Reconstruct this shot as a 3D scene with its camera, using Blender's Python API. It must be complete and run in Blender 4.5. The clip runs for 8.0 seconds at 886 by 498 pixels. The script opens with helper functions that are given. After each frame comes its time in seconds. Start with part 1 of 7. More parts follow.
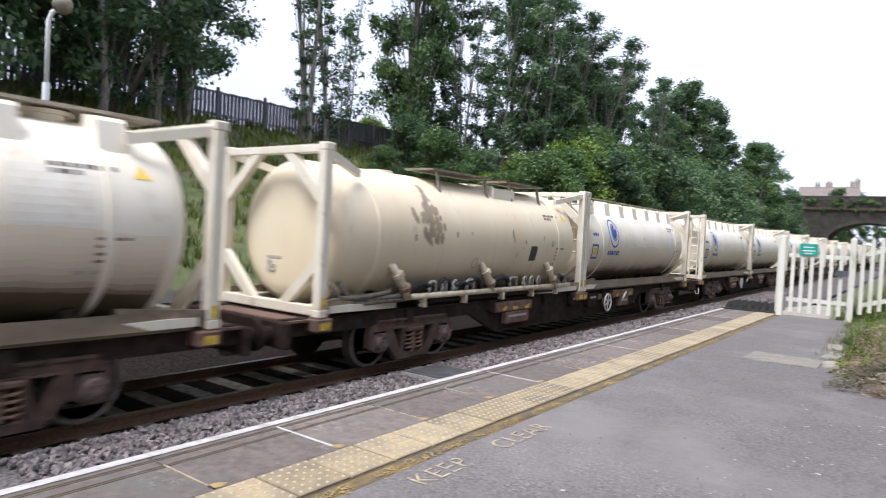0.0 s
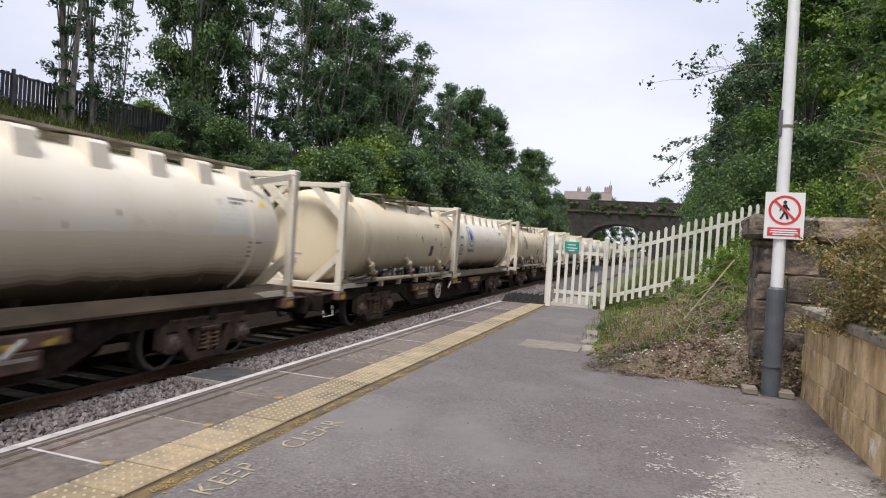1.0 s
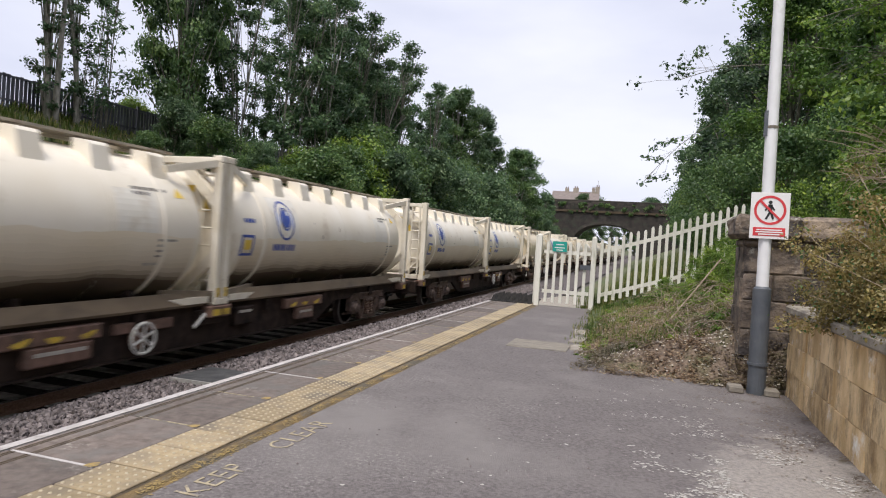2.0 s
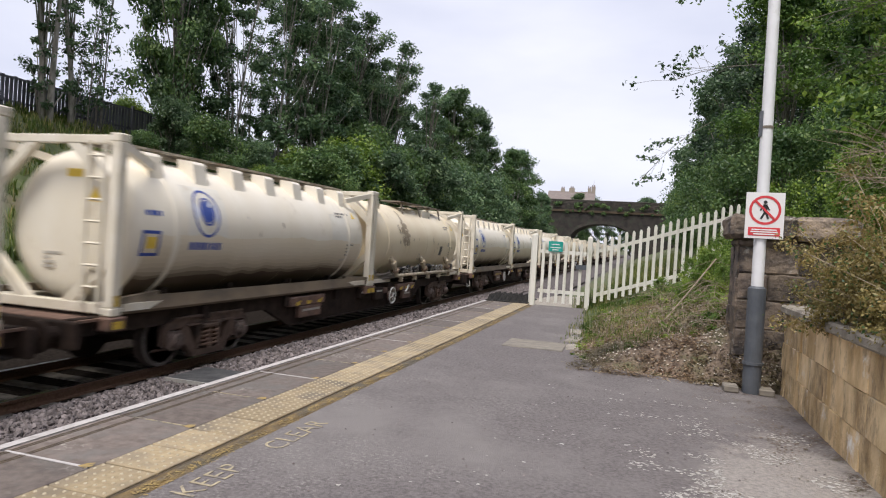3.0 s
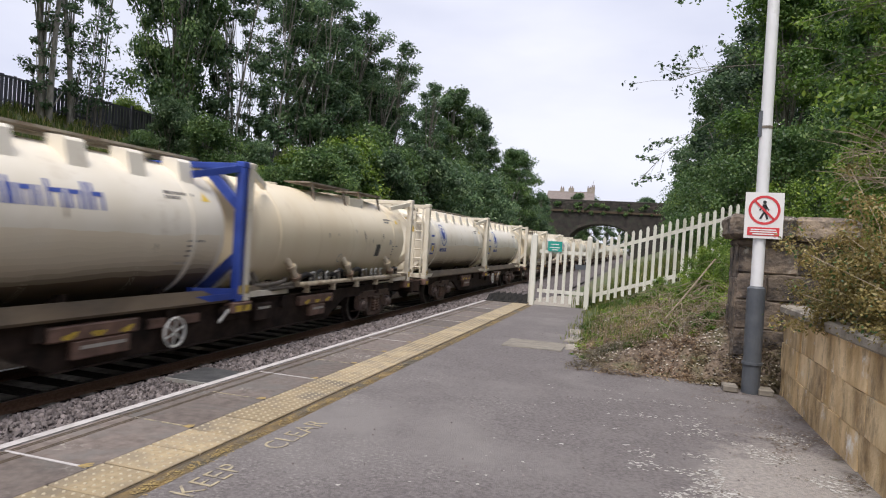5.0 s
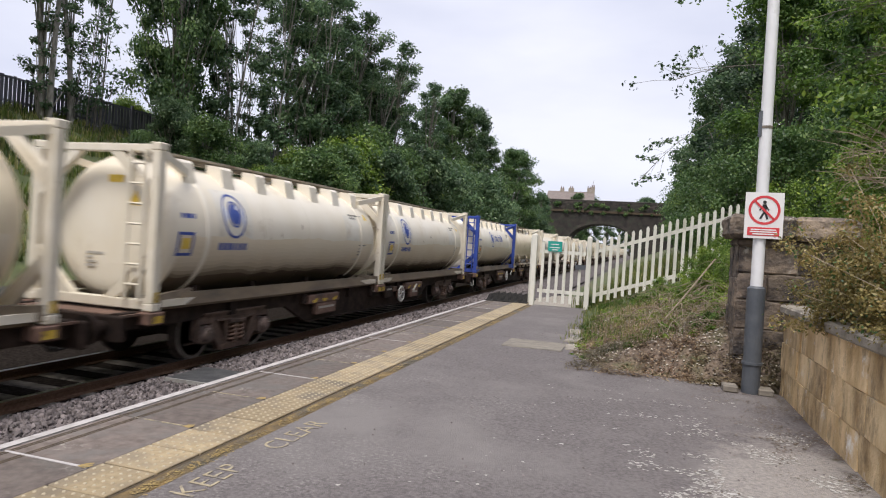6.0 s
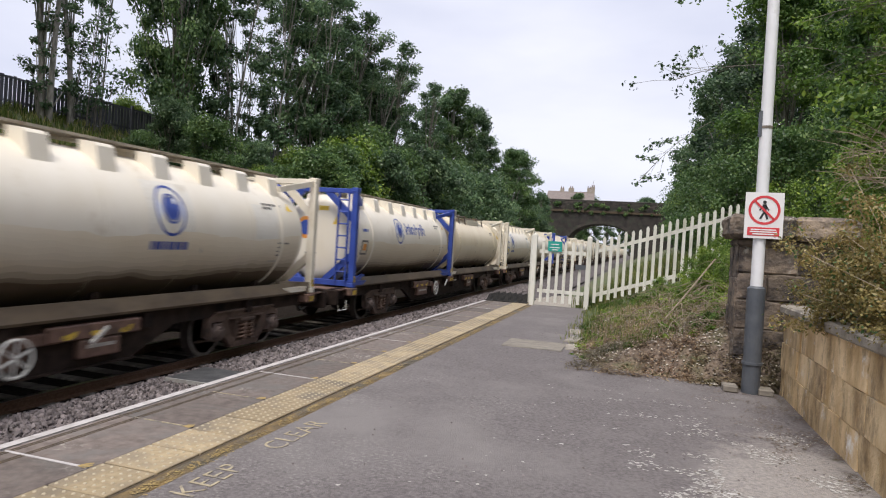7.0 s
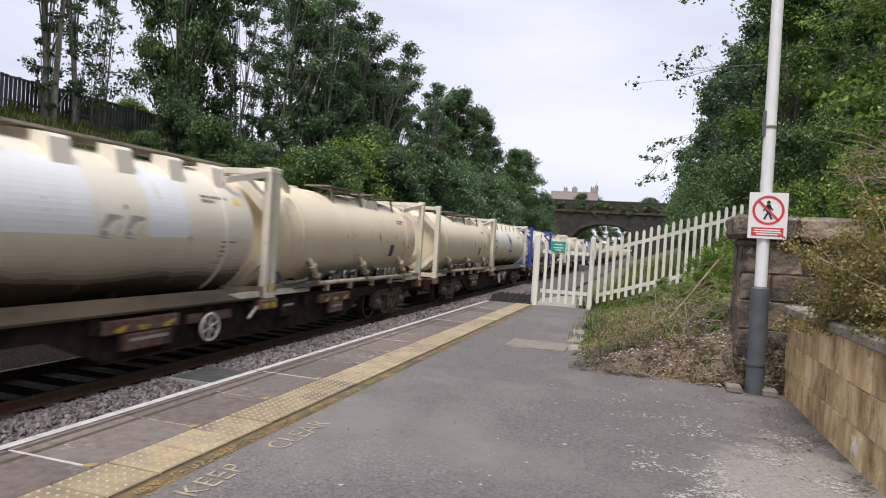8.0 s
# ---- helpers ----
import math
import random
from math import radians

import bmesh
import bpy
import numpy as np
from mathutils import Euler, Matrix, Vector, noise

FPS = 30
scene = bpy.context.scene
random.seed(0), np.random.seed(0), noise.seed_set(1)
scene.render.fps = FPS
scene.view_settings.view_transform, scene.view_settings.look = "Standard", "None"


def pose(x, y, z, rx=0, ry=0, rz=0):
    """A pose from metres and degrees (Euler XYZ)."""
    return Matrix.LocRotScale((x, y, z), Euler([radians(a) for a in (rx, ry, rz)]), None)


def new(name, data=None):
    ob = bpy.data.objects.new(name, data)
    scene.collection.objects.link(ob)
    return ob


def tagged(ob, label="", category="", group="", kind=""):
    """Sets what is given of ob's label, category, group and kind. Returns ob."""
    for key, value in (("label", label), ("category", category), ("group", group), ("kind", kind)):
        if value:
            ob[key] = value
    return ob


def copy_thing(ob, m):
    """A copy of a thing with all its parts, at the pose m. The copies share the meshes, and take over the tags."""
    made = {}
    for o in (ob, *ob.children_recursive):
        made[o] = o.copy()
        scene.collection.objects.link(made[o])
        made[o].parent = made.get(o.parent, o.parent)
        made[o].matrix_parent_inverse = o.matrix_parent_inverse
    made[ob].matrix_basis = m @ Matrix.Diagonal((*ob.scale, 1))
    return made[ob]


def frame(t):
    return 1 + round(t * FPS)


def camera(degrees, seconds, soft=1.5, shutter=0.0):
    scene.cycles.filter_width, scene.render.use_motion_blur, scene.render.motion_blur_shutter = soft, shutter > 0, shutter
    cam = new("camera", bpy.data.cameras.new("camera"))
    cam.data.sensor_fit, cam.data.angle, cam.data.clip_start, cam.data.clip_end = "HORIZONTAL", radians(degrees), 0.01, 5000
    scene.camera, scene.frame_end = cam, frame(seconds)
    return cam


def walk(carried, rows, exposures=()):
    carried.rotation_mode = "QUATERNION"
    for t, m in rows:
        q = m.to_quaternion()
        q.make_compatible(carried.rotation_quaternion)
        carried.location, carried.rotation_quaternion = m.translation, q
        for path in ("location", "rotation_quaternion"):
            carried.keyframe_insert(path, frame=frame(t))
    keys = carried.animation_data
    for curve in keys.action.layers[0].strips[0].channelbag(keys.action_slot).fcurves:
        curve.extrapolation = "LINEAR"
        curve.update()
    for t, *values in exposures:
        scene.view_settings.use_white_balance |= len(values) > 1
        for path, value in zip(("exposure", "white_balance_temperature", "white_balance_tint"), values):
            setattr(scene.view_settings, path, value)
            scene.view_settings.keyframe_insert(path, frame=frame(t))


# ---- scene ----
# ---- camera ----
EYE = (0.0, 0.0, 1.52)
TURNS = [(0.0, 36.55, -1.54, -3.03), (0.1, 33.55, -1.43, -3.1), (0.2, 31.98, -1.36, -3.15), (0.3, 32.0, -1.36, -3.15),
         (0.4, 31.3, -1.34, -3.18), (0.5, 27.83, -1.22, -3.27), (0.6, 24.2, -1.06, -3.4), (0.7, 21.15, -0.92, -3.52),
         (0.8, 19.13, -0.84, -3.6), (0.9, 18.45, -0.81, -3.62), (1.0, 18.37, -0.8, -3.62), (1.1, 18.35, -0.8, -3.62),
         (1.2, 18.25, -0.8, -3.62), (1.75, 17.6, -0.77, -3.62), (2.3, 17.1, -0.75, -3.62), (2.5, 16.99, -0.75, -3.62),
         (3.0, 16.99, -0.75, -3.62), (3.5, 16.94, -0.75, -3.62), (4.5, 16.94, -0.75, -3.62), (6.0, 16.94, -0.75, -3.62),
         (7.0, 16.94, -0.75, -3.62), (7.5, 17.08, -0.75, -3.62), (8.0, 17.22, -0.75, -3.62)]
cam = camera(68.57, 8.0, soft=1.1, shutter=0.14)
walk(cam, [(t, pose(*EYE, 90 + p, r, y)) for t, y, p, r in TURNS], exposures=[(0.0, 0.54, 6050, 10), (0.25, 0.42, 6100, 10), (0.5, 0.2, 6350, 10), (1.0, 0.1, 6500, 10), (8.0, 0.08, 6500, 10)])

# ---- light: bright overcast sky, a wide veiled sun ----
SUN_ELEV, SUN_AZ = 63, 186
world = bpy.data.worlds.new("world")
scene.world = world
world.use_nodes = True
wn, wl = world.node_tree.nodes, world.node_tree.links
wn.clear()
w_out, w_bg = wn.new("ShaderNodeOutputWorld"), wn.new("ShaderNodeBackground")
w_sky, w_mix, w_noise, w_ramp, w_co = (wn.new("ShaderNodeTexSky"), wn.new("ShaderNodeMixRGB"), wn.new("ShaderNodeTexNoise"),
                                       wn.new("ShaderNodeValToRGB"), wn.new("ShaderNodeTexCoord"))
w_sky.sky_type, w_sky.sun_disc = "NISHITA", False
w_sky.sun_elevation, w_sky.sun_rotation = radians(SUN_ELEV), radians(SUN_AZ)
w_map = wn.new("ShaderNodeMapping")
w_map.inputs["Scale"].default_value = (1.0, 1.0, 3.2)
w_noise.inputs["Scale"].default_value, w_noise.inputs["Detail"].default_value = 1.5, 5
w_ramp.color_ramp.elements[0].position, w_ramp.color_ramp.elements[1].position = 0.4, 0.68
w_ramp.color_ramp.elements[0].color, w_ramp.color_ramp.elements[1].color = (6.0, 6.25, 7.7, 1), (8.1, 8.2, 9.2, 1)
w_mix.inputs["Fac"].default_value = 0.93
wl.new(w_co.outputs["Generated"], w_map.inputs["Vector"]), wl.new(w_map.outputs["Vector"], w_noise.inputs["Vector"])
wl.new(w_noise.outputs["Fac"], w_ramp.inputs["Fac"]), wl.new(w_sky.outputs["Color"], w_mix.inputs["Color1"])
wl.new(w_ramp.outputs["Color"], w_mix.inputs["Color2"]), wl.new(w_mix.outputs["Color"], w_bg.inputs["Color"])
w_bg.inputs["Strength"].default_value = 0.115
wl.new(w_bg.outputs["Background"], w_out.inputs["Surface"])
sun_data = bpy.data.lights.new("sun", "SUN")
sun_data.energy, sun_data.angle, sun_data.color = 3.15, radians(24), (1.0, 0.95, 0.89)
sun = new("sun", sun_data)
sun.rotation_euler = Vector((-math.sin(radians(SUN_AZ)) * math.cos(radians(SUN_ELEV)), -math.cos(radians(SUN_AZ)) * math.cos(radians(SUN_ELEV)),
                             -math.sin(radians(SUN_ELEV)))).to_track_quat("-Z", "Y").to_euler()


# ---- materials ----
def mat(name, a, b, grain=20.0, stretch=(1, 1, 1), stain=None, stain_scale=1.0, stain_lo=0.5, stain_hi=0.7, rough=0.8, metal=0.0,
        bump=0.2, bump_scale=60.0, stain_rough=0.65, fleck=None, fleck_scale=40.0, patch_scale=0.5, spec=0.5, island=0.0, jitter=0.0):
    """Two-scale colour: grain mixes a and b, a broad noise lays the stain over them; fine relief from a bump."""
    m = bpy.data.materials.new(name)
    m.use_nodes = True
    n, k = m.node_tree.nodes, m.node_tree.links
    bsdf = n["Principled BSDF"]
    co, info, add, mul = n.new("ShaderNodeTexCoord"), n.new("ShaderNodeObjectInfo"), n.new("ShaderNodeVectorMath"), n.new("ShaderNodeMath")
    mul.operation, mul.inputs[1].default_value = "MULTIPLY", 41.0
    k.new(info.outputs["Random"], mul.inputs[0])
    k.new(co.outputs["Object"], add.inputs[0]), k.new(mul.outputs[0], add.inputs[1])
    mp = n.new("ShaderNodeMapping")
    mp.inputs["Scale"].default_value = stretch
    k.new(add.outputs[0], mp.inputs["Vector"])
    n1 = n.new("ShaderNodeTexNoise")
    n1.inputs["Scale"].default_value, n1.inputs["Detail"].default_value = grain, 4
    k.new(mp.outputs["Vector"], n1.inputs["Vector"])
    r1 = n.new("ShaderNodeValToRGB")
    r1.color_ramp.elements[0].position, r1.color_ramp.elements[1].position = 0.32, 0.68
    r1.color_ramp.elements[0].color, r1.color_ramp.elements[1].color = (*a, 1), (*b, 1)
    k.new(n1.outputs["Fac"], r1.inputs["Fac"])
    col = r1.outputs["Color"]
    if stain:
        n2, r2, mx = n.new("ShaderNodeTexNoise"), n.new("ShaderNodeValToRGB"), n.new("ShaderNodeMixRGB")
        n2.inputs["Scale"].default_value, n2.inputs["Detail"].default_value = stain_scale, 6
        n2.inputs["Roughness"].default_value = stain_rough
        k.new(mp.outputs["Vector"], n2.inputs["Vector"])
        r2.color_ramp.elements[0].position, r2.color_ramp.elements[1].position = stain_lo, stain_hi
        k.new(n2.outputs["Fac"], r2.inputs["Fac"]), k.new(r2.outputs["Color"], mx.inputs["Fac"])
        k.new(col, mx.inputs["Color1"])
        mx.inputs["Color2"].default_value = (*stain, 1)
        col = mx.outputs["Color"]
    if fleck:
        n4, n5, r4, r5, mm, mx2 = (n.new("ShaderNodeTexNoise"), n.new("ShaderNodeTexNoise"), n.new("ShaderNodeValToRGB"), n.new("ShaderNodeValToRGB"),
                                   n.new("ShaderNodeMath"), n.new("ShaderNodeMixRGB"))
        n4.inputs["Scale"].default_value, n4.inputs["Detail"].default_value, n4.inputs["Roughness"].default_value = fleck_scale, 5, 0.7
        n5.inputs["Scale"].default_value, n5.inputs["Detail"].default_value, n5.inputs["Roughness"].default_value = patch_scale, 6, 0.7
        for r, lo, hi in ((r4, 0.52, 0.6), (r5, 0.53, 0.66)):
            r.color_ramp.elements[0].position, r.color_ramp.elements[1].position = lo, hi
        k.new(add.outputs[0], n4.inputs["Vector"]), k.new(add.outputs[0], n5.inputs["Vector"])
        k.new(n4.outputs["Fac"], r4.inputs["Fac"]), k.new(n5.outputs["Fac"], r5.inputs["Fac"])
        mm.operation = "MULTIPLY"
        k.new(r4.outputs["Color"], mm.inputs[0]), k.new(r5.outputs["Color"], mm.inputs[1])
        k.new(mm.outputs[0], mx2.inputs["Fac"]), k.new(col, mx2.inputs["Color1"])
        mx2.inputs["Color2"].default_value = (*fleck, 1)
        col = mx2.outputs["Color"]
    if island or jitter:
        geo, mr, hv = n.new("ShaderNodeNewGeometry"), n.new("ShaderNodeMapRange"), n.new("ShaderNodeHueSaturation")
        width = island or jitter
        mr.inputs["To Min"].default_value, mr.inputs["To Max"].default_value = 1 - width, 1 + width
        k.new(geo.outputs["Random Per Island"] if island else info.outputs["Random"], mr.inputs["Value"])
        k.new(mr.outputs["Result"], hv.inputs["Value"]), k.new(col, hv.inputs["Color"])
        col = hv.outputs["Color"]
    k.new(col, bsdf.inputs["Base Color"])
    bsdf.inputs["Roughness"].default_value, bsdf.inputs["Metallic"].default_value = rough, metal
    bsdf.inputs["Specular IOR Level"].default_value = spec
    if bump:
        n3, bp = n.new("ShaderNodeTexNoise"), n.new("ShaderNodeBump")
        n3.inputs["Scale"].default_value, n3.inputs["Detail"].default_value = bump_scale, 3
        k.new(add.outputs[0], n3.inputs["Vector"])
        bp.inputs["Strength"].default_value, bp.inputs["Distance"].default_value = bump, 0.02
        k.new(n3.outputs["Fac"], bp.inputs["Height"]), k.new(bp.outputs["Normal"], bsdf.inputs["Normal"])
    return m


def leafy(name, a, b, c, gloss=0.45):
    """Leaves: colour per leaf, some light let through."""
    m = bpy.data.materials.new(name)
    m.use_nodes = True
    n, k = m.node_tree.nodes, m.node_tree.links
    bsdf, out = n["Principled BSDF"], n["Material Output"]
    geo, ramp, tr, mx = n.new("ShaderNodeNewGeometry"), n.new("ShaderNodeValToRGB"), n.new("ShaderNodeBsdfTranslucent"), n.new("ShaderNodeMixShader")
    ramp.color_ramp.elements[0].color, ramp.color_ramp.elements[1].color = (*a, 1), (*c, 1)
    ramp.color_ramp.elements.new(0.55).color = (*b, 1)
    k.new(geo.outputs["Random Per Island"], ramp.inputs["Fac"])
    info, hv, mr = n.new("ShaderNodeObjectInfo"), n.new("ShaderNodeHueSaturation"), n.new("ShaderNodeMapRange")
    mr.inputs["To Min"].default_value, mr.inputs["To Max"].default_value = 0.8, 1.2
    co, patch, span, hue, mul = n.new("ShaderNodeTexCoord"), n.new("ShaderNodeTexNoise"), n.new("ShaderNodeMapRange"), n.new("ShaderNodeMapRange"), n.new("ShaderNodeMath")
    patch.inputs["Scale"].default_value, patch.inputs["Detail"].default_value = 0.9, 3
    k.new(co.outputs["Object"], patch.inputs["Vector"])
    for node, lo, hi in ((span, 0.5, 1.6), (hue, 0.525, 0.48)):
        node.inputs["From Min"].default_value, node.inputs["From Max"].default_value = 0.32, 0.68
        node.inputs["To Min"].default_value, node.inputs["To Max"].default_value = lo, hi
        k.new(patch.outputs["Fac"], node.inputs["Value"])
    mul.operation = "MULTIPLY"
    k.new(info.outputs["Random"], mr.inputs["Value"]), k.new(mr.outputs["Result"], mul.inputs[0]), k.new(span.outputs["Result"], mul.inputs[1])
    hv.inputs["Saturation"].default_value = 1.12
    k.new(mul.outputs[0], hv.inputs["Value"]), k.new(hue.outputs["Result"], hv.inputs["Hue"])
    k.new(ramp.outputs["Color"], hv.inputs["Color"])
    k.new(hv.outputs["Color"], bsdf.inputs["Base Color"]), k.new(hv.outputs["Color"], tr.inputs["Color"])
    bsdf.inputs["Roughness"].default_value = gloss
    mx.inputs["Fac"].default_value = 0.42
    k.new(bsdf.outputs["BSDF"], mx.inputs[1]), k.new(tr.outputs["BSDF"], mx.inputs[2]), k.new(mx.outputs["Shader"], out.inputs["Surface"])
    return m


M_ASPHALT = mat("asphalt", (0.1, 0.086, 0.085), (0.19, 0.169, 0.165), 42, stain=(0.205, 0.186, 0.178), stain_scale=0.7, stain_lo=0.47, stain_hi=0.68, stain_rough=0.62, fleck=(0.27, 0.25, 0.235), fleck_scale=34, patch_scale=0.6, bump=0.5, bump_scale=130)


def worn_area(m, centre, radius, pale):
    """A broad ragged area where the top coat has worn to pale grit, with its place in the ground's own space."""
    n, k = m.node_tree.nodes, m.node_tree.links
    old = n["Principled BSDF"].inputs["Base Color"].links[0].from_socket
    co, mp, gr, no, fine = n.new("ShaderNodeTexCoord"), n.new("ShaderNodeMapping"), n.new("ShaderNodeTexGradient"), n.new("ShaderNodeTexNoise"), n.new("ShaderNodeTexNoise")
    mp.inputs["Location"].default_value = (-centre[0] / radius[0], -centre[1] / radius[1], 0)
    mp.inputs["Scale"].default_value = (1 / radius[0], 1 / radius[1], 0)
    gr.gradient_type = "SPHERICAL"
    no.inputs["Scale"].default_value, no.inputs["Detail"].default_value, no.inputs["Roughness"].default_value = 1.8, 8, 0.72
    fine.inputs["Scale"].default_value, fine.inputs["Detail"].default_value, fine.inputs["Roughness"].default_value = 26, 5, 0.75
    add, ramp, grit, mul, mx = n.new("ShaderNodeMath"), n.new("ShaderNodeValToRGB"), n.new("ShaderNodeMapRange"), n.new("ShaderNodeMath"), n.new("ShaderNodeMixRGB")
    k.new(co.outputs["Object"], mp.inputs["Vector"]), k.new(mp.outputs["Vector"], gr.inputs["Vector"])
    k.new(co.outputs["Object"], no.inputs["Vector"]), k.new(co.outputs["Object"], fine.inputs["Vector"])
    k.new(gr.outputs["Fac"], add.inputs[0]), k.new(no.outputs["Fac"], add.inputs[1])
    ramp.color_ramp.elements[0].position, ramp.color_ramp.elements[1].position = 0.72, 0.92
    k.new(add.outputs[0], ramp.inputs["Fac"])
    grit.inputs["From Min"].default_value, grit.inputs["From Max"].default_value, grit.inputs["To Min"].default_value = 0.38, 0.6, 0.25
    mul.operation = "MULTIPLY"
    k.new(fine.outputs["Fac"], grit.inputs["Value"]), k.new(ramp.outputs["Color"], mul.inputs[0]), k.new(grit.outputs["Result"], mul.inputs[1])
    k.new(mul.outputs[0], mx.inputs["Fac"]), k.new(old, mx.inputs["Color1"])
    mx.inputs["Color2"].default_value = (*pale, 1)
    k.new(mx.outputs["Color"], n["Principled BSDF"].inputs["Base Color"])


worn_area(M_ASPHALT, (1.2, 3.9), (1.05, 3.2), (0.34, 0.308, 0.278))
M_SLAB = mat("concrete_slab", (0.105, 0.083, 0.072), (0.178, 0.145, 0.126), 14, stain=(0.13, 0.12, 0.11), stain_scale=2.5, stain_lo=0.48, stain_hi=0.7, fleck=(0.36, 0.33, 0.29), fleck_scale=22, patch_scale=1.2, jitter=0.22, bump_scale=120)
M_TACTILE = mat("tactile_paving", (0.29, 0.222, 0.13), (0.39, 0.308, 0.19), 24, stain=(0.2, 0.165, 0.12), stain_scale=3, stain_lo=0.44, stain_hi=0.66, jitter=0.2)
M_STUD = mat("tactile_stud", (0.38, 0.32, 0.22), (0.5, 0.43, 0.31), 30, bump=0.1)
M_WHITE_LINE = mat("white_line_paint", (0.4, 0.37, 0.355), (0.52, 0.485, 0.47), 12, stain=(0.24, 0.21, 0.19), stain_scale=5, stain_lo=0.53, stain_hi=0.75)
M_YELLOW_LINE = mat("worn_yellow_paint", (0.31, 0.215, 0.075), (0.39, 0.28, 0.11), 16, stain=(0.15, 0.125, 0.09), stain_scale=7, stain_lo=0.46, stain_hi=0.58)
M_DEBRIS = mat("gritty_debris", (0.1, 0.064, 0.024), (0.23, 0.155, 0.062), 14, stretch=(1, 0.5, 1), stain=(0.1, 0.085, 0.06), stain_scale=4, stain_lo=0.42, stain_hi=0.6, bump=0.6)
M_JOINT = mat("dark_joint", (0.05, 0.035, 0.02), (0.1, 0.07, 0.04), 20)
M_LETTER = mat("faded_lettering", (0.34, 0.28, 0.18), (0.44, 0.375, 0.26), 20, stain=(0.19, 0.17, 0.155), stain_scale=12, stain_lo=0.5, stain_hi=0.64)
M_BALLAST = mat("ballast_bed", (0.06, 0.05, 0.05), (0.2, 0.18, 0.18), 24, stain=(0.07, 0.06, 0.055), stain_scale=0.9, rough=1.0, spec=0.1, bump=1.0, bump_scale=22)
M_STONE = mat("ballast_stone", (0.115, 0.095, 0.092), (0.215, 0.185, 0.182), 10, island=0.45, bump=0.2)
# Oily ballast, near black because under-train shade is put into its colour.
M_TRACKBED = mat("oily_shaded_trackbed", (0.012, 0.01, 0.009), (0.035, 0.029, 0.025), 18, rough=1.0, spec=0.0, bump=1.0, bump_scale=26)
M_EARTH = mat("bank_earth", (0.05, 0.07, 0.02), (0.11, 0.13, 0.045), 3, stain=(0.16, 0.12, 0.075), stain_scale=0.35, bump=0.8, bump_scale=8)
M_RAIL = mat("rail_steel", (0.13, 0.07, 0.045), (0.2, 0.12, 0.08), 30, rough=0.6, metal=0.5)
M_RAILTOP = mat("rail_head", (0.45, 0.43, 0.42), (0.55, 0.53, 0.52), 30, rough=0.3, metal=1.0)
M_SLEEPER = mat("sleeper_concrete", (0.1, 0.09, 0.078), (0.24, 0.215, 0.185), 8, stain=(0.05, 0.042, 0.035), stain_scale=2, rough=1.0, spec=0.05)
M_TANK = mat("cream_tank_paint", (0.8, 0.725, 0.59), (0.86, 0.8, 0.69), 1.2, stretch=(1, 0.8, 0.6), stain=(0.5, 0.4, 0.27), stain_scale=1.7, stain_lo=0.58, stain_hi=0.85, stain_rough=0.75, rough=0.42, bump=0.04, bump_scale=3)
M_TANK_WARM = mat("yellowed_tank_paint", (0.76, 0.64, 0.445), (0.82, 0.715, 0.53), 1.0, stretch=(1, 1, 0.3), stain=(0.46, 0.34, 0.2), stain_scale=1.7, stain_lo=0.58, stain_hi=0.84, stain_rough=0.75, rough=0.42, bump=0.04, bump_scale=3)
M_TANK_WHITE = mat("white_patch_paint", (0.8, 0.81, 0.82), (0.86, 0.87, 0.88), 2, stretch=(1, 1, 0.4), stain=(0.55, 0.48, 0.38), stain_scale=2, stain_lo=0.6, stain_hi=0.85, rough=0.42, bump=0.03, bump_scale=4)
# Grime tones that also carry painted shade, darkening towards the tank's underside.
M_GRIME_SHADE_STEPS = [mat("grime_and_shade", tuple(p + (q - p) * f for p, q in zip((0.79, 0.68, 0.505), (0.055, 0.034, 0.02))), tuple(p + (q - p) * f for p, q in zip((0.83, 0.74, 0.59), (0.115, 0.076, 0.046))), 1.6,
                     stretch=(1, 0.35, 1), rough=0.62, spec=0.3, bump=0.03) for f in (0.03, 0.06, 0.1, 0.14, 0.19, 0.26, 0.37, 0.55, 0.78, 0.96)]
M_SKIRT = mat("dusty_skirt_paint", (0.115, 0.082, 0.05), (0.195, 0.144, 0.09), 2.0, stretch=(1, 0.4, 1), stain=(0.05, 0.04, 0.03), stain_scale=1.5, stain_lo=0.5, stain_hi=0.75, rough=0.6, bump=0.05)
M_WORN = mat("worn_asphalt", (0.4, 0.375, 0.345), (0.52, 0.495, 0.46), 9, stain=(0.6, 0.58, 0.55), stain_scale=5.0, stain_lo=0.5, stain_hi=0.66, stain_rough=0.85, bump=0.5, bump_scale=120)
M_PATCH = mat("pale_cream_patch", (0.76, 0.715, 0.62), (0.81, 0.77, 0.69), 2, stain=(0.6, 0.52, 0.4), stain_scale=3, stain_lo=0.52, stain_hi=0.75, rough=0.42, bump=0.03, bump_scale=4)
M_WALK_LIGHT = mat("pale_grating", (0.3, 0.26, 0.2), (0.46, 0.41, 0.33), 10, stain=(0.2, 0.13, 0.08), stain_scale=3, rough=0.6)
M_STRAW = leafy("dry_straw", (0.2, 0.16, 0.085), (0.32, 0.26, 0.15), (0.45, 0.38, 0.24))
M_FRAME = mat("cream_frame_paint", (0.7, 0.63, 0.5), (0.8, 0.74, 0.63), 3, stain=(0.3, 0.2, 0.12), stain_scale=4, stain_lo=0.62, stain_hi=0.78, rough=0.5, bump=0.05)
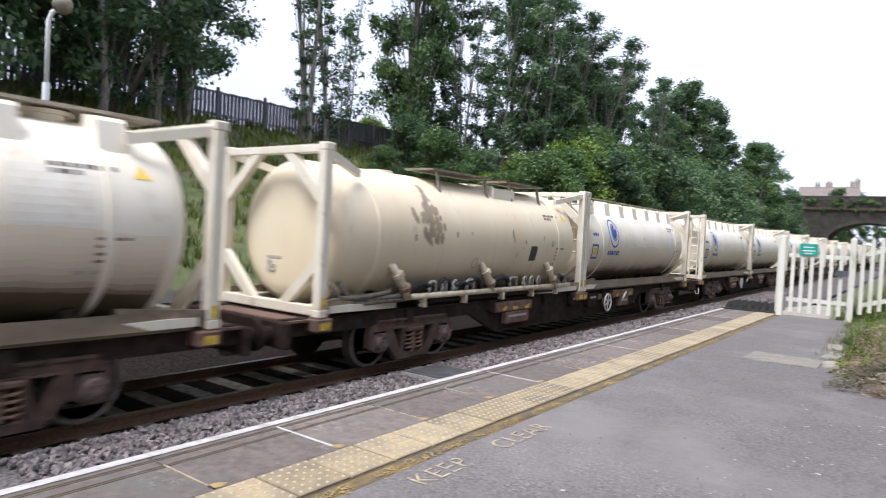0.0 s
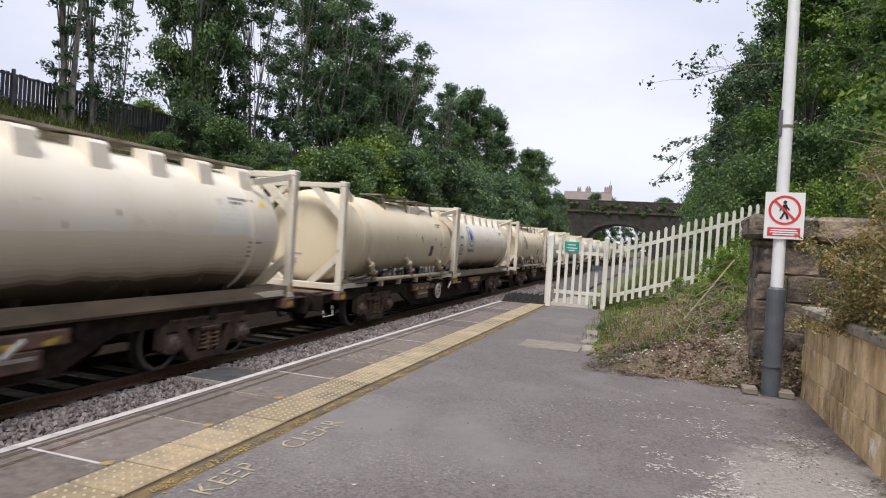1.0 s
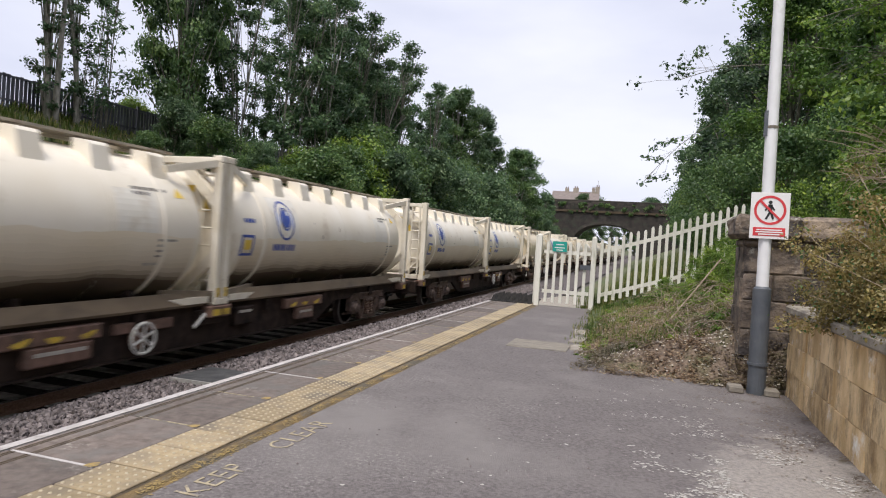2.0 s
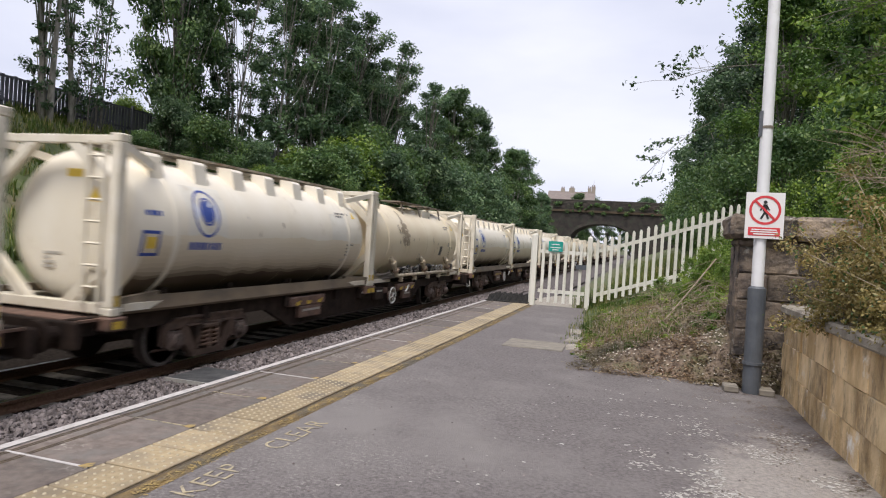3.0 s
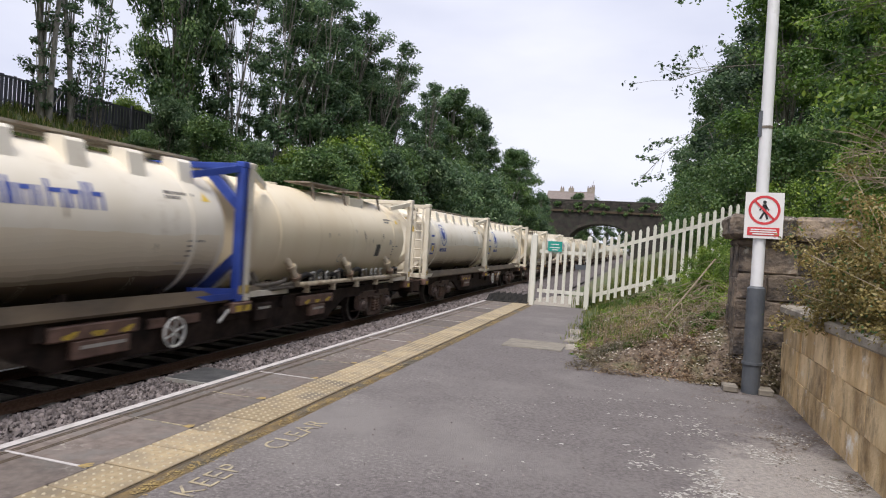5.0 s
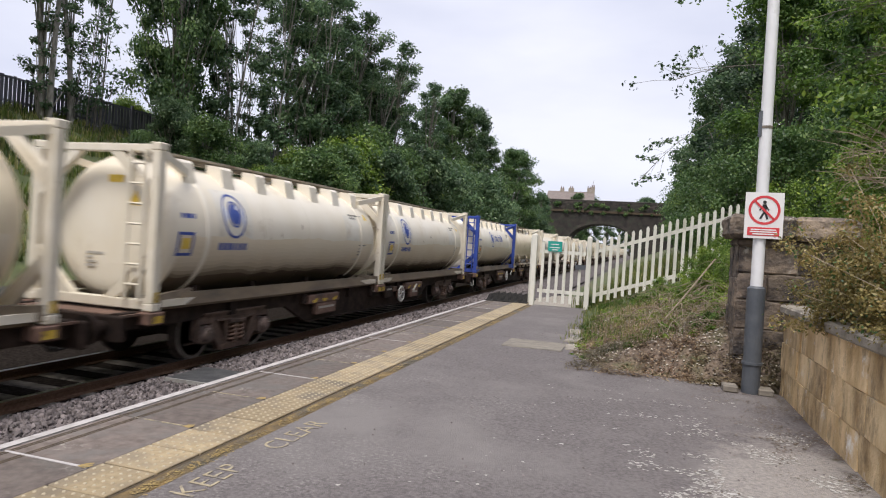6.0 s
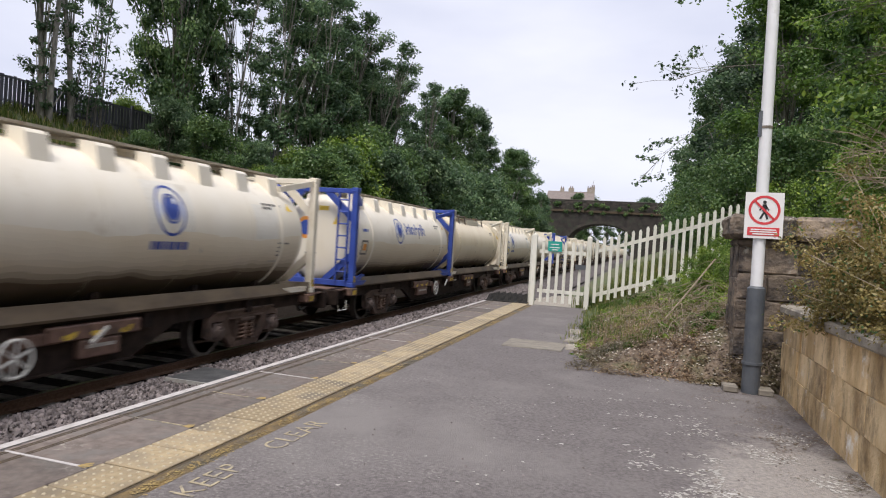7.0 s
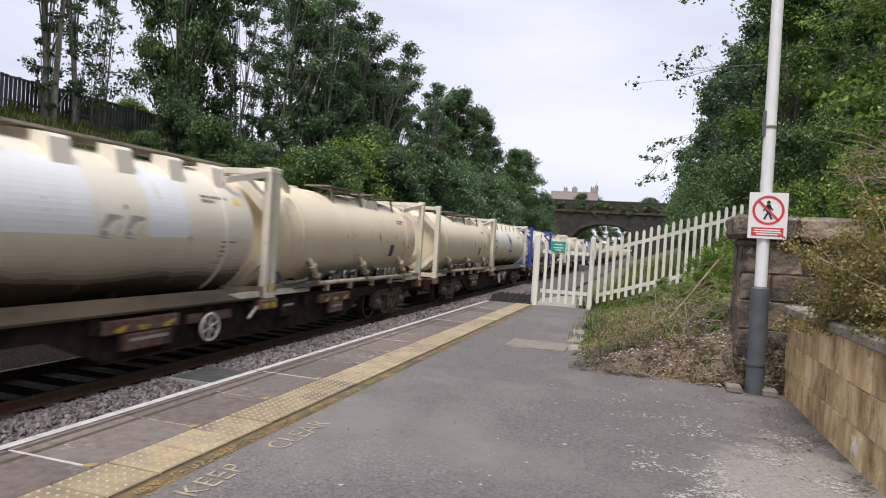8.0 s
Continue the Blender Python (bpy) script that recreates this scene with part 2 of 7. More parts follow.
M_RAILPAINT = mat("grimy_cream_paint", (0.14, 0.11, 0.075), (0.3, 0.24, 0.175), 3, stain=(0.1, 0.075, 0.05), stain_scale=2.5, stain_lo=0.5, stain_hi=0.72, rough=0.6, bump=0.1)
M_BLUE = mat("blue_frame_paint", (0.03, 0.06, 0.3), (0.045, 0.09, 0.4), 3, stain=(0.1, 0.09, 0.12), stain_scale=4, stain_lo=0.62, stain_hi=0.8, rough=0.45, bump=0.05)
M_WALKWAY = mat("galvanised_walkway", (0.17, 0.145, 0.115), (0.28, 0.245, 0.2), 10, stain=(0.16, 0.09, 0.05), stain_scale=3, rough=0.6)
M_DECAL_BLUE = mat("blue_decal", (0.03, 0.06, 0.3), (0.05, 0.1, 0.4), 8, rough=0.5, bump=0)
M_DECAL_PALE = mat("pale_blue_decal", (0.66, 0.68, 0.76), (0.76, 0.78, 0.83), 8, rough=0.5, bump=0)
M_DECAL_DARK = mat("dark_lettering", (0.1, 0.09, 0.08), (0.22, 0.2, 0.18), 12, rough=0.6, bump=0)
M_DECAL_GREY = mat("faded_grey_lettering", (0.36, 0.33, 0.3), (0.5, 0.46, 0.4), 9, rough=0.6, bump=0)
M_DECAL_YELLOW = mat("yellow_decal", (0.75, 0.5, 0.04), (0.82, 0.6, 0.12), 10, rough=0.5, bump=0)
M_DECAL_ORANGE = mat("orange_decal", (0.7, 0.25, 0.04), (0.8, 0.35, 0.07), 10, rough=0.5, bump=0)
M_SMUDGE = mat("brown_smudge", (0.29, 0.23, 0.16), (0.46, 0.37, 0.26), 5, stretch=(1, 1, 0.5), stain=(0.26, 0.205, 0.145), stain_scale=5, stain_lo=0.5, stain_hi=0.7, rough=0.6)
M_SOOT = mat("dark_smear", (0.2, 0.16, 0.115), (0.44, 0.36, 0.26), 4, stretch=(1, 1, 0.5), stain=(0.55, 0.46, 0.33), stain_scale=3.5, stain_lo=0.52, stain_hi=0.68, rough=0.7)
M_PIPE = mat("stained_pipe_paint", (0.5, 0.41, 0.29), (0.72, 0.63, 0.48), 6, stain=(0.26, 0.17, 0.09), stain_scale=4, stain_lo=0.5, stain_hi=0.7, rough=0.55, bump=0.1)
M_RUST_PIPE = mat("rusty_flange", (0.2, 0.13, 0.09), (0.36, 0.26, 0.18), 9, stain=(0.12, 0.07, 0.045), stain_scale=5, rough=0.7, bump=0.2)
M_VALVE = mat("dull_steel", (0.36, 0.35, 0.33), (0.55, 0.53, 0.5), 10, stain=(0.22, 0.17, 0.12), stain_scale=6, rough=0.45, metal=0.4, bump=0.1)
M_HOSE = mat("dusty_hose", (0.1, 0.085, 0.07), (0.2, 0.175, 0.145), 9, rough=0.85, bump=0.2)
M_RUBBER = mat("black_hose", (0.015, 0.015, 0.015), (0.035, 0.032, 0.03), 12, rough=0.9)
M_WAGON = mat("rusty_wagon_steel", (0.026, 0.018, 0.015), (0.055, 0.037, 0.029), 6, stain=(0.016, 0.013, 0.012), stain_scale=2, rough=0.85, spec=0.15, bump=0.25)
M_WAGON_RED = mat("maroon_wagon_paint", (0.13, 0.074, 0.054), (0.23, 0.135, 0.1), 7, stain=(0.075, 0.052, 0.04), stain_scale=3, rough=0.7)
M_BOGIE = mat("bogie_steel", (0.08, 0.05, 0.036), (0.15, 0.096, 0.07), 7, stain=(0.035, 0.025, 0.02), stain_scale=3, stain_lo=0.5, rough=0.8, bump=0.3)
M_AXLEBOX = mat("axle_box_steel", (0.09, 0.066, 0.056), (0.2, 0.14, 0.115), 9, stain=(0.05, 0.04, 0.035), stain_scale=4, rough=0.7, bump=0.3)
M_SPRING = mat("rusty_spring", (0.12, 0.065, 0.045), (0.26, 0.17, 0.12), 9, rough=0.75, bump=0.2)
M_TYRE = mat("tyre_steel", (0.2, 0.18, 0.165), (0.32, 0.29, 0.27), 9, rough=0.45, metal=0.5)
M_WHEEL = mat("wheel_steel", (0.04, 0.03, 0.027), (0.08, 0.06, 0.05), 8, rough=0.6, metal=0.3)
M_YELLOW = mat("yellow_marker_paint", (0.6, 0.4, 0.04), (0.72, 0.5, 0.08), 12, stain=(0.12, 0.08, 0.04), stain_scale=8, stain_lo=0.48, stain_hi=0.7)
M_OFFWHITE = mat("offwhite_paint", (0.66, 0.64, 0.6), (0.76, 0.74, 0.69), 6, stain=(0.5, 0.47, 0.38), stain_scale=5, stain_lo=0.55, stain_hi=0.75, rough=0.55, bump=0.08)
M_FENCE = mat("cream_picket_paint", (0.68, 0.66, 0.58), (0.78, 0.76, 0.69), 4, stretch=(1, 1, 0.3), stain=(0.4, 0.4, 0.28), stain_scale=5, stain_lo=0.55, stain_hi=0.76, rough=0.6, jitter=0.06)
M_WALKBOARD = mat("dark_panel", (0.035, 0.036, 0.038), (0.07, 0.07, 0.072), 6, stain=(0.12, 0.11, 0.1), stain_scale=3, stain_lo=0.55, stain_hi=0.75, rough=0.7)
M_POST_WHITE = mat("white_post_paint", (0.76, 0.76, 0.77), (0.83, 0.83, 0.84), 5, stain=(0.55, 0.54, 0.5), stain_scale=3, stain_lo=0.6, stain_hi=0.8, rough=0.45, bump=0.03)
M_POST_GREY = mat("slate_grey_paint", (0.075, 0.085, 0.1), (0.11, 0.12, 0.135), 6, stain=(0.2, 0.2, 0.2), stain_scale=5, stain_lo=0.62, stain_hi=0.8, rough=0.5)
M_SIGN_WHITE = mat("sign_white", (0.8, 0.78, 0.77), (0.84, 0.82, 0.81), 5, rough=0.4, bump=0)
M_SIGN_RED = mat("sign_red", (0.62, 0.04, 0.05), (0.68, 0.06, 0.07), 5, rough=0.4, bump=0)
M_SIGN_BLACK = mat("sign_black", (0.02, 0.02, 0.02), (0.03, 0.03, 0.03), 5, rough=0.4, bump=0)
M_SIGN_GREEN = mat("sign_green", (0.01, 0.3, 0.25), (0.02, 0.36, 0.3), 5, rough=0.4, bump=0)
M_SANDSTONE = mat("weathered_sandstone", (0.125, 0.098, 0.08), (0.29, 0.225, 0.165), 5, stretch=(1, 1, 1.5), stain=(0.045, 0.038, 0.036), stain_scale=1.9, stain_lo=0.44, stain_hi=0.6, stain_rough=0.75, fleck=(0.36, 0.34, 0.3), fleck_scale=14, patch_scale=2.2, jitter=0.35, bump=0.9, bump_scale=28)
M_WALL_OCHRE = mat("ochre_stone", (0.5, 0.33, 0.15), (0.88, 0.68, 0.41), 4.2, stretch=(1, 1.1, 0.45), stain=(0.22, 0.15, 0.085), stain_scale=3.0, stain_lo=0.5, stain_hi=0.68, stain_rough=0.78, fleck=(0.88, 0.84, 0.77), fleck_scale=4, patch_scale=2.6, jitter=0.16, bump=0.5, bump_scale=34)
M_CHIP = mat("pale_chip", (0.3, 0.26, 0.21), (0.52, 0.48, 0.41), 10, island=0.4, bump=0.2)
M_MORTAR = mat("old_mortar", (0.24, 0.195, 0.13), (0.36, 0.3, 0.21), 12, bump=0.5)
M_COPING = mat("grey_coping_stone", (0.24, 0.215, 0.18), (0.38, 0.34, 0.285), 8, stain=(0.12, 0.105, 0.08), stain_scale=4, jitter=0.15, bump=0.5)
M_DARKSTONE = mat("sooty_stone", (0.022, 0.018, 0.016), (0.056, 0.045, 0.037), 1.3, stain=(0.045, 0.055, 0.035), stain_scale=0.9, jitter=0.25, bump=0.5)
M_BLOCK = mat("sooty_block", (0.025, 0.02, 0.018), (0.07, 0.055, 0.045), 2, stain=(0.03, 0.04, 0.022), stain_scale=0.8, island=0.45, bump=0.4)
M_BARK = mat("grey_bark", (0.12, 0.11, 0.09), (0.26, 0.24, 0.2), 12, stretch=(1, 1, 0.3), bump=0.6, bump_scale=30)
M_BARK_PALE = mat("pale_bark", (0.2, 0.185, 0.155), (0.36, 0.335, 0.29), 9, stretch=(1, 1, 0.3), stain=(0.12, 0.12, 0.09), stain_scale=3, bump=0.4, bump_scale=30)
M_TWIG = mat("dead_twig", (0.22, 0.172, 0.118), (0.38, 0.315, 0.23), 12, bump=0.3)
M_BOARD = mat("grey_fence_board", (0.07, 0.07, 0.085), (0.14, 0.14, 0.16), 5, stretch=(1, 1, 0.2), jitter=0.2, bump=0.2)
M_LITTER = mat("leaf_litter", (0.09, 0.064, 0.048), (0.22, 0.165, 0.12), 20, stain=(0.09, 0.11, 0.03), stain_scale=1.5, bump=0.8, bump_scale=30)
M_COVER = mat("pale_cover_concrete", (0.17, 0.15, 0.125), (0.31, 0.275, 0.225), 9, stretch=(0.5, 3, 1), stain=(0.15, 0.135, 0.12), stain_scale=4, bump=0.4)
M_HOUSE = mat("house_stone", (0.26, 0.22, 0.18), (0.36, 0.31, 0.26), 2, bump=0.2)
M_SLATE = mat("roof_slate", (0.16, 0.13, 0.12), (0.24, 0.2, 0.18), 3, bump=0.2)
M_GLASS = mat("dark_window_glass", (0.02, 0.025, 0.03), (0.03, 0.035, 0.04), 2, rough=0.1, bump=0)
M_LEAF = leafy("leaf_green", (0.06, 0.108, 0.045), (0.1, 0.165, 0.064), (0.165, 0.235, 0.088))
M_LEAF_DARK = leafy("leaf_dark", (0.066, 0.112, 0.06), (0.106, 0.168, 0.088), (0.165, 0.232, 0.118))
# Dark conifer green; on the hawthorns it stands in for shade in canopy hollows.
M_LEAF_DEEP = leafy("leaf_deep", (0.035, 0.062, 0.035), (0.06, 0.098, 0.052), (0.1, 0.15, 0.072))
M_LEAF_BRIGHT = leafy("leaf_bright", (0.075, 0.135, 0.04), (0.125, 0.21, 0.06), (0.205, 0.3, 0.085))
M_LEAF_LIME = leafy("leaf_lime", (0.1, 0.165, 0.037), (0.17, 0.255, 0.06), (0.28, 0.35, 0.105))
M_LEAF_BROWN = leafy("leaf_brown", (0.12, 0.085, 0.055), (0.21, 0.155, 0.1), (0.36, 0.3, 0.2))
M_LEAF_OLIVE = leafy("leaf_olive", (0.19, 0.145, 0.06), (0.3, 0.235, 0.105), (0.46, 0.37, 0.19))
M_GRASS = leafy("grass_blade", (0.07, 0.11, 0.025), (0.13, 0.17, 0.05), (0.32, 0.28, 0.14))


# ---- mesh helpers ----
def mesh_of(name, bm, material, smooth=False):
    me = bpy.data.meshes.new(name)
    bm.to_mesh(me)
    bm.free()
    for m in (material if isinstance(material, (list, tuple)) else [material]):
        me.materials.append(m)
    if smooth:
        me.polygons.foreach_set("use_smooth", [True] * len(me.polygons))
    return me


def part(name, bm, material, parent=None, label="", smooth=False, m=None):
    ob = new(name, bm if isinstance(bm, bpy.types.Mesh) else mesh_of(name, bm, material, smooth))
    if parent:
        ob.parent = parent
    if m is not None:
        ob.matrix_basis = m
    return tagged(ob, label)


def thing(name, label, category, m=None, group="", kind=""):
    ob = new(name)
    ob.empty_display_size = 0.2
    if m is not None:
        ob.matrix_basis = m
    return tagged(ob, label, category, group, kind)


def box(bm, x0, x1, y0, y1, z0, z1, bevel=0.0, m=None, mat_index=0):
    vs = [bm.verts.new((x, y, z)) for z in (z0, z1) for y in (y0, y1) for x in (x0, x1)]
    fs = [bm.faces.new([vs[i] for i in q]) for q in ((0, 2, 3, 1), (4, 5, 7, 6), (0, 1, 5, 4), (1, 3, 7, 5), (3, 2, 6, 7), (2, 0, 4, 6))]
    for f in fs:
        f.material_index = mat_index
    if bevel:
        es = list({e for f in fs for e in f.edges})
        r = bmesh.ops.bevel(bm, geom=es, offset=bevel, segments=1, affect="EDGES", profile=0.5)
        vs = list({v for f in r["faces"] for v in f.verts} | {v for v in vs if v.is_valid})
    if m is not None:
        bmesh.ops.transform(bm, matrix=m, verts=vs)
    return bm


def boxes(*rows, bevel=0.0):
    bm = bmesh.new()
    for r in rows:
        box(bm, *r, bevel=bevel)
    return bm


def rod(bm, a, b, r, r2=None, n=10, caps=True):
    a, b = Vector(a), Vector(b)
    q = (b - a).to_track_quat("Z", "Y").to_matrix()
    rings = []
    for c, rr in ((a, r), (b, r if r2 is None else r2)):
        rings.append([bm.verts.new(c + q @ Vector((rr * math.cos(2 * math.pi * i / n), rr * math.sin(2 * math.pi * i / n), 0))) for i in range(n)])
    for i in range(n):
        bm.faces.new((rings[0][i], rings[0][(i + 1) % n], rings[1][(i + 1) % n], rings[1][i]))
    if caps:
        bm.faces.new(rings[0][::-1]), bm.faces.new(rings[1])
    return bm


def beam(bm, a, b, w, h, up=(0, 0, 1)):
    """A squared bar from a to b, w across, h along up."""
    a, b, u = Vector(a), Vector(b), Vector(up)
    d = (b - a).normalized()
    s = d.cross(u).normalized() * (w / 2)
    t = s.cross(d).normalized() * (h / 2)
    v = [bm.verts.new(p + i * s + j * t) for p in (a, b) for i, j in ((-1, -1), (1, -1), (1, 1), (-1, 1))]
    for q in ((3, 2, 1, 0), (4, 5, 6, 7), (0, 1, 5, 4), (1, 2, 6, 5), (2, 3, 7, 6), (3, 0, 4, 7)):
        bm.faces.new([v[i] for i in q])
    return bm


def tube(bm, pts, r, n=8):
    """A bent pipe along pts; r is one radius or one for each point."""
    pts = [Vector(p) for p in pts]
    radii = r if isinstance(r, (list, tuple)) else [r] * len(pts)
    rings = []
    for i, p in enumerate(pts):
        d = (pts[min(i + 1, len(pts) - 1)] - pts[max(i - 1, 0)]).normalized()
        u = d.orthogonal().normalized() if i == 0 else (u - d * u.dot(d)).normalized()
        w = d.cross(u)
        rings.append([bm.verts.new(p + radii[i] * (math.cos(2 * math.pi * j / n) * u + math.sin(2 * math.pi * j / n) * w)) for j in range(n)])
    for a, b in zip(rings, rings[1:]):
        for j in range(n):
            bm.faces.new((a[j], a[(j + 1) % n], b[(j + 1) % n], b[j]))
    bm.faces.new(rings[0][::-1]), bm.faces.new(rings[-1])
    return bm


def lathe(bm, profile, axis="y", n=40, centre=(0, 0, 0)):
    """Turns (along, radius) pairs round an axis."""
    rings = []
    for s, r in profile:
        ring = []
        for i in range(n):
            c, d = r * math.cos(2 * math.pi * i / n), r * math.sin(2 * math.pi * i / n)
            p = {"y": (c, s, d), "x": (s, c, d), "z": (c, d, s)}[axis]
            ring.append(bm.verts.new(Vector(p) + Vector(centre)))
        rings.append(ring)
    for a, b in zip(rings, rings[1:]):
        for i in range(n):
            bm.faces.new((a[i], a[(i + 1) % n], b[(i + 1) % n], b[i]))
    bm.faces.new(rings[0][::-1]), bm.faces.new(rings[-1])
    bmesh.ops.recalc_face_normals(bm, faces=bm.faces)
    return bm


# ---- ground ----
TRACK_X, RAIL_Z, BED_Z = -8.292, -0.85, -1.03
EDGE_X, PLAT_END = -3.92, 17.0


def smooth_step(a, b, v):
    t = min(1.0, max(0.0, (v - a) / (b - a)))
    return t * t * (3 - 2 * t)


def ground_z(x, y):
    """Height of the land: track bed in a cutting, high banks on both sides."""
    if x < -13.2:
        top = 6.35 + 0.012 * max(0, min(70, y - 20)) + 0.3 * noise.noise((x * 0.05, y * 0.05, 0))
        rise = (-13.2 - x) * 0.44
        z = BED_Z + 0.9 + min(rise, top - BED_Z - 0.9)
        z += 0.25 * noise.noise((x * 0.35, y * 0.35, 3)) * min(1, rise)
    elif x < -3.6 or y > 200:
        z = BED_Z
        if y > 200 and x > -3.6:
            z = BED_Z + min(9, max(0, (x + 3.6) * 0.5))
    else:
        if y < 8.3:
            z = -1.0 if x < 1.75 else 0.75 + min(7, (x - 1.75) * 0.45)
        elif y < 17.0:
            x0 = -0.66 - 0.6 * smooth_step(8.5, 17, y) + 1.9 * (1 - smooth_step(8.3, 9.2, y))
            z = -0.03 + min(8, max(0, (x - x0)) * (0.36 + 0.1 * smooth_step(1.2, 3.0, x)))
        else:
            low = BED_Z + 0.9 * (1 - smooth_step(17, 27, y))
            x0 = -1.35 - 0.8 * smooth_step(17, 40, y)
            z = low * (1 - smooth_step(x0 - 0.5, x0 + 1.8, x)) + min(8, max(0, x - x0) * 0.38)
        if x > -0.6:
            z += 0.07 * noise.noise((x * 1.7, y * 1.7, 5)) * min(1, max(0, x + 0.6))
    return z


def make_ground():
    xs = sorted(set([-900, -400, -200, -120, -80, -60, -50, -42, -36] + [-32 + 1.0 * i for i in range(19)] + [-13.2, -12, -9, -6, -4.2, -3.7, -3.3, -2.8, -2.4, -2.0] +
                    [-1.8 + 0.2 * i for i in range(34)] + [5.5, 6, 7, 8, 10, 12, 15, 18, 22, 28, 40, 60, 100, 200, 400, 900]))
    ys = sorted(set([-900, -300, -100, -50, -25, -12, -6, -2, 0, 2, 4, 6, 7, 7.6, 8.0] + [8.2 + 0.2 * i for i in range(50)] +
                    [18.4 + 0.8 * i for i in range(20)] + [36 + 4 * i for i in range(42)] + [210, 230, 260, 300, 350, 420, 600, 900]))
    rows = [[(x, y, ground_z(x, y)) for x in xs] for y in ys]
    verts = [v for r in rows for v in r]
    n = len(xs)
    faces, idx = [], []
    for j in range(len(ys) - 1):
        for i in range(n - 1):
            faces.append((j * n + i, j * n + i + 1, (j + 1) * n + i + 1, (j + 1) * n + i))
            xm, ym = (xs[i] + xs[i + 1]) / 2, (ys[j] + ys[j + 1]) / 2
            idx.append(1 if -13.2 < xm < -3.6 else (2 if -1.2 < xm < 2.2 and 8 < ym < 13 else 0))
    me = bpy.data.meshes.new("ground")
    me.from_pydata(verts, [], faces)
    for m in (M_EARTH, M_BALLAST, M_LITTER):
        me.materials.append(m)
    me.polygons.foreach_set("material_index", idx)
    me.polygons.foreach_set("use_smooth", [True] * len(faces))
    tagged(new("ground", me), "grassy cutting banks and ballast bed", "ground", kind="structure")


make_ground()


# ---- railway track ----
def make_track():
    track = thing("railway_track", "rusty steel rails on grimy concrete sleepers in ballast", "railway track", kind="structure")
    prof = [(-0.07, 0), (0.07, 0), (0.07, 0.012), (0.012, 0.03), (0.012, 0.11), (0.035, 0.12), (0.035, 0.155), (-0.035, 0.155), (-0.035, 0.12),
            (-0.012, 0.11), (-0.012, 0.03), (-0.07, 0.012)]
    for side in (-1, 1):
        bm = bmesh.new()
        x = TRACK_X + side * 0.753
        ends = [[bm.verts.new((x + px, y, RAIL_Z - 0.159 + pz)) for px, pz in prof] for y in (-60, 360)]
        for i in range(len(prof)):
            bm.faces.new((ends[0][i], ends[0][(i + 1) % len(prof)], ends[1][(i + 1) % len(prof)], ends[1][i]))
        rail = part("rail", bm, M_RAIL, track)
        part("rail_head", boxes((x - 0.033, x + 0.033, -60, 360, RAIL_Z - 0.004, RAIL_Z)), M_RAILTOP, rail, "worn bright running surface")
    # Reaches past the far rail so the train's painted shade fills the gap below.
    bed = part("track_bed", boxes((TRACK_X - 3.1, TRACK_X + 1.32, -60, 360, BED_Z - 0.1, BED_Z + 0.012)), M_TRACKBED, track, "dark oily ballast bed with the shade under the train in its colour")
    bm = bmesh.new()
    box(bm, -1.25, 1.25, -0.13, 0.13, -0.16, 0.0, bevel=0.02)
    me = mesh_of("sleeper", bm, M_SLEEPER)
    for i in range(-6, 190):
        part("sleeper", me, None, track, m=pose(TRACK_X, 0.3 + i * 0.65, RAIL_Z - 0.15))


make_track()


def make_ballast():
    """Loose stones on the shoulder beside the platform."""
    rng = random.Random(3)
    ico = [Vector(v).normalized() for v in ((0, 0, 1), (0.9, 0, 0.3), (0.2, 0.9, 0.3), (-0.8, 0.5, 0.2), (-0.7, -0.6, 0.3), (0.3, -0.9, 0.2), (0, 0, -1))]
    tris = [(0, 1, 2), (0, 2, 3), (0, 3, 4), (0, 4, 5), (0, 5, 1), (6, 2, 1), (6, 3, 2), (6, 4, 3), (6, 5, 4), (6, 1, 5)]
    verts, faces = [], []
    for y0, y1, per in ((2.5, 10, 620), (10, 18, 340), (18, 40, 150)):
        for _ in range(int((y1 - y0) * 1.5 * per)):
            x, y = rng.uniform(-7.2, -5.7), rng.uniform(y0, y1)
            z = BED_Z + rng.uniform(0.0, 0.05) + 0.12 * smooth_step(-7.3, -6.8, x)
            s = rng.uniform(0.022, 0.05) * (1 if y < 10 else 1.4)
            q = Euler((rng.uniform(0, 6), rng.uniform(0, 6), rng.uniform(0, 6))).to_matrix()
            b = len(verts)
            sx, sy, sz = rng.uniform(0.7, 1.3), rng.uniform(0.7, 1.3), rng.uniform(0.6, 1)
            verts += [q @ Vector((v.x * sx, v.y * sy, v.z * sz)) * s + Vector((x, y, z)) for v in ico]
            faces += [(b + i, b + j, b + k) for i, j, k in tris]
    me = bpy.data.meshes.new("ballast")
    me.from_pydata([tuple(v) for v in verts], [], faces)
    me.materials.append(M_STONE)
    tagged(new("ballast", me), "grey and pinkish crushed stone ballast beside the track", "ballast", kind="stuff")
    bm = bmesh.new()
    prof = [(-7.3, BED_Z), (-6.8, BED_Z + 0.11), (-3.93, BED_Z + 0.12)]
    rows = [[bm.verts.new((x, y, z)) for x, z in prof] for y in (-60, 0, 5, 10, 20, 40, 110, 300)]
    for a, b in zip(rows, rows[1:]):
        for i in range(len(prof) - 1):
            bm.faces.new((a[i], a[i + 1], b[i + 1], b[i]))
    bmesh.ops.recalc_face_normals(bm, faces=bm.faces)
    tagged(part("ballast_shoulder", bm, M_BALLAST), "grey ballast shoulder along the platform wall", "ballast", kind="structure")


make_ballast()


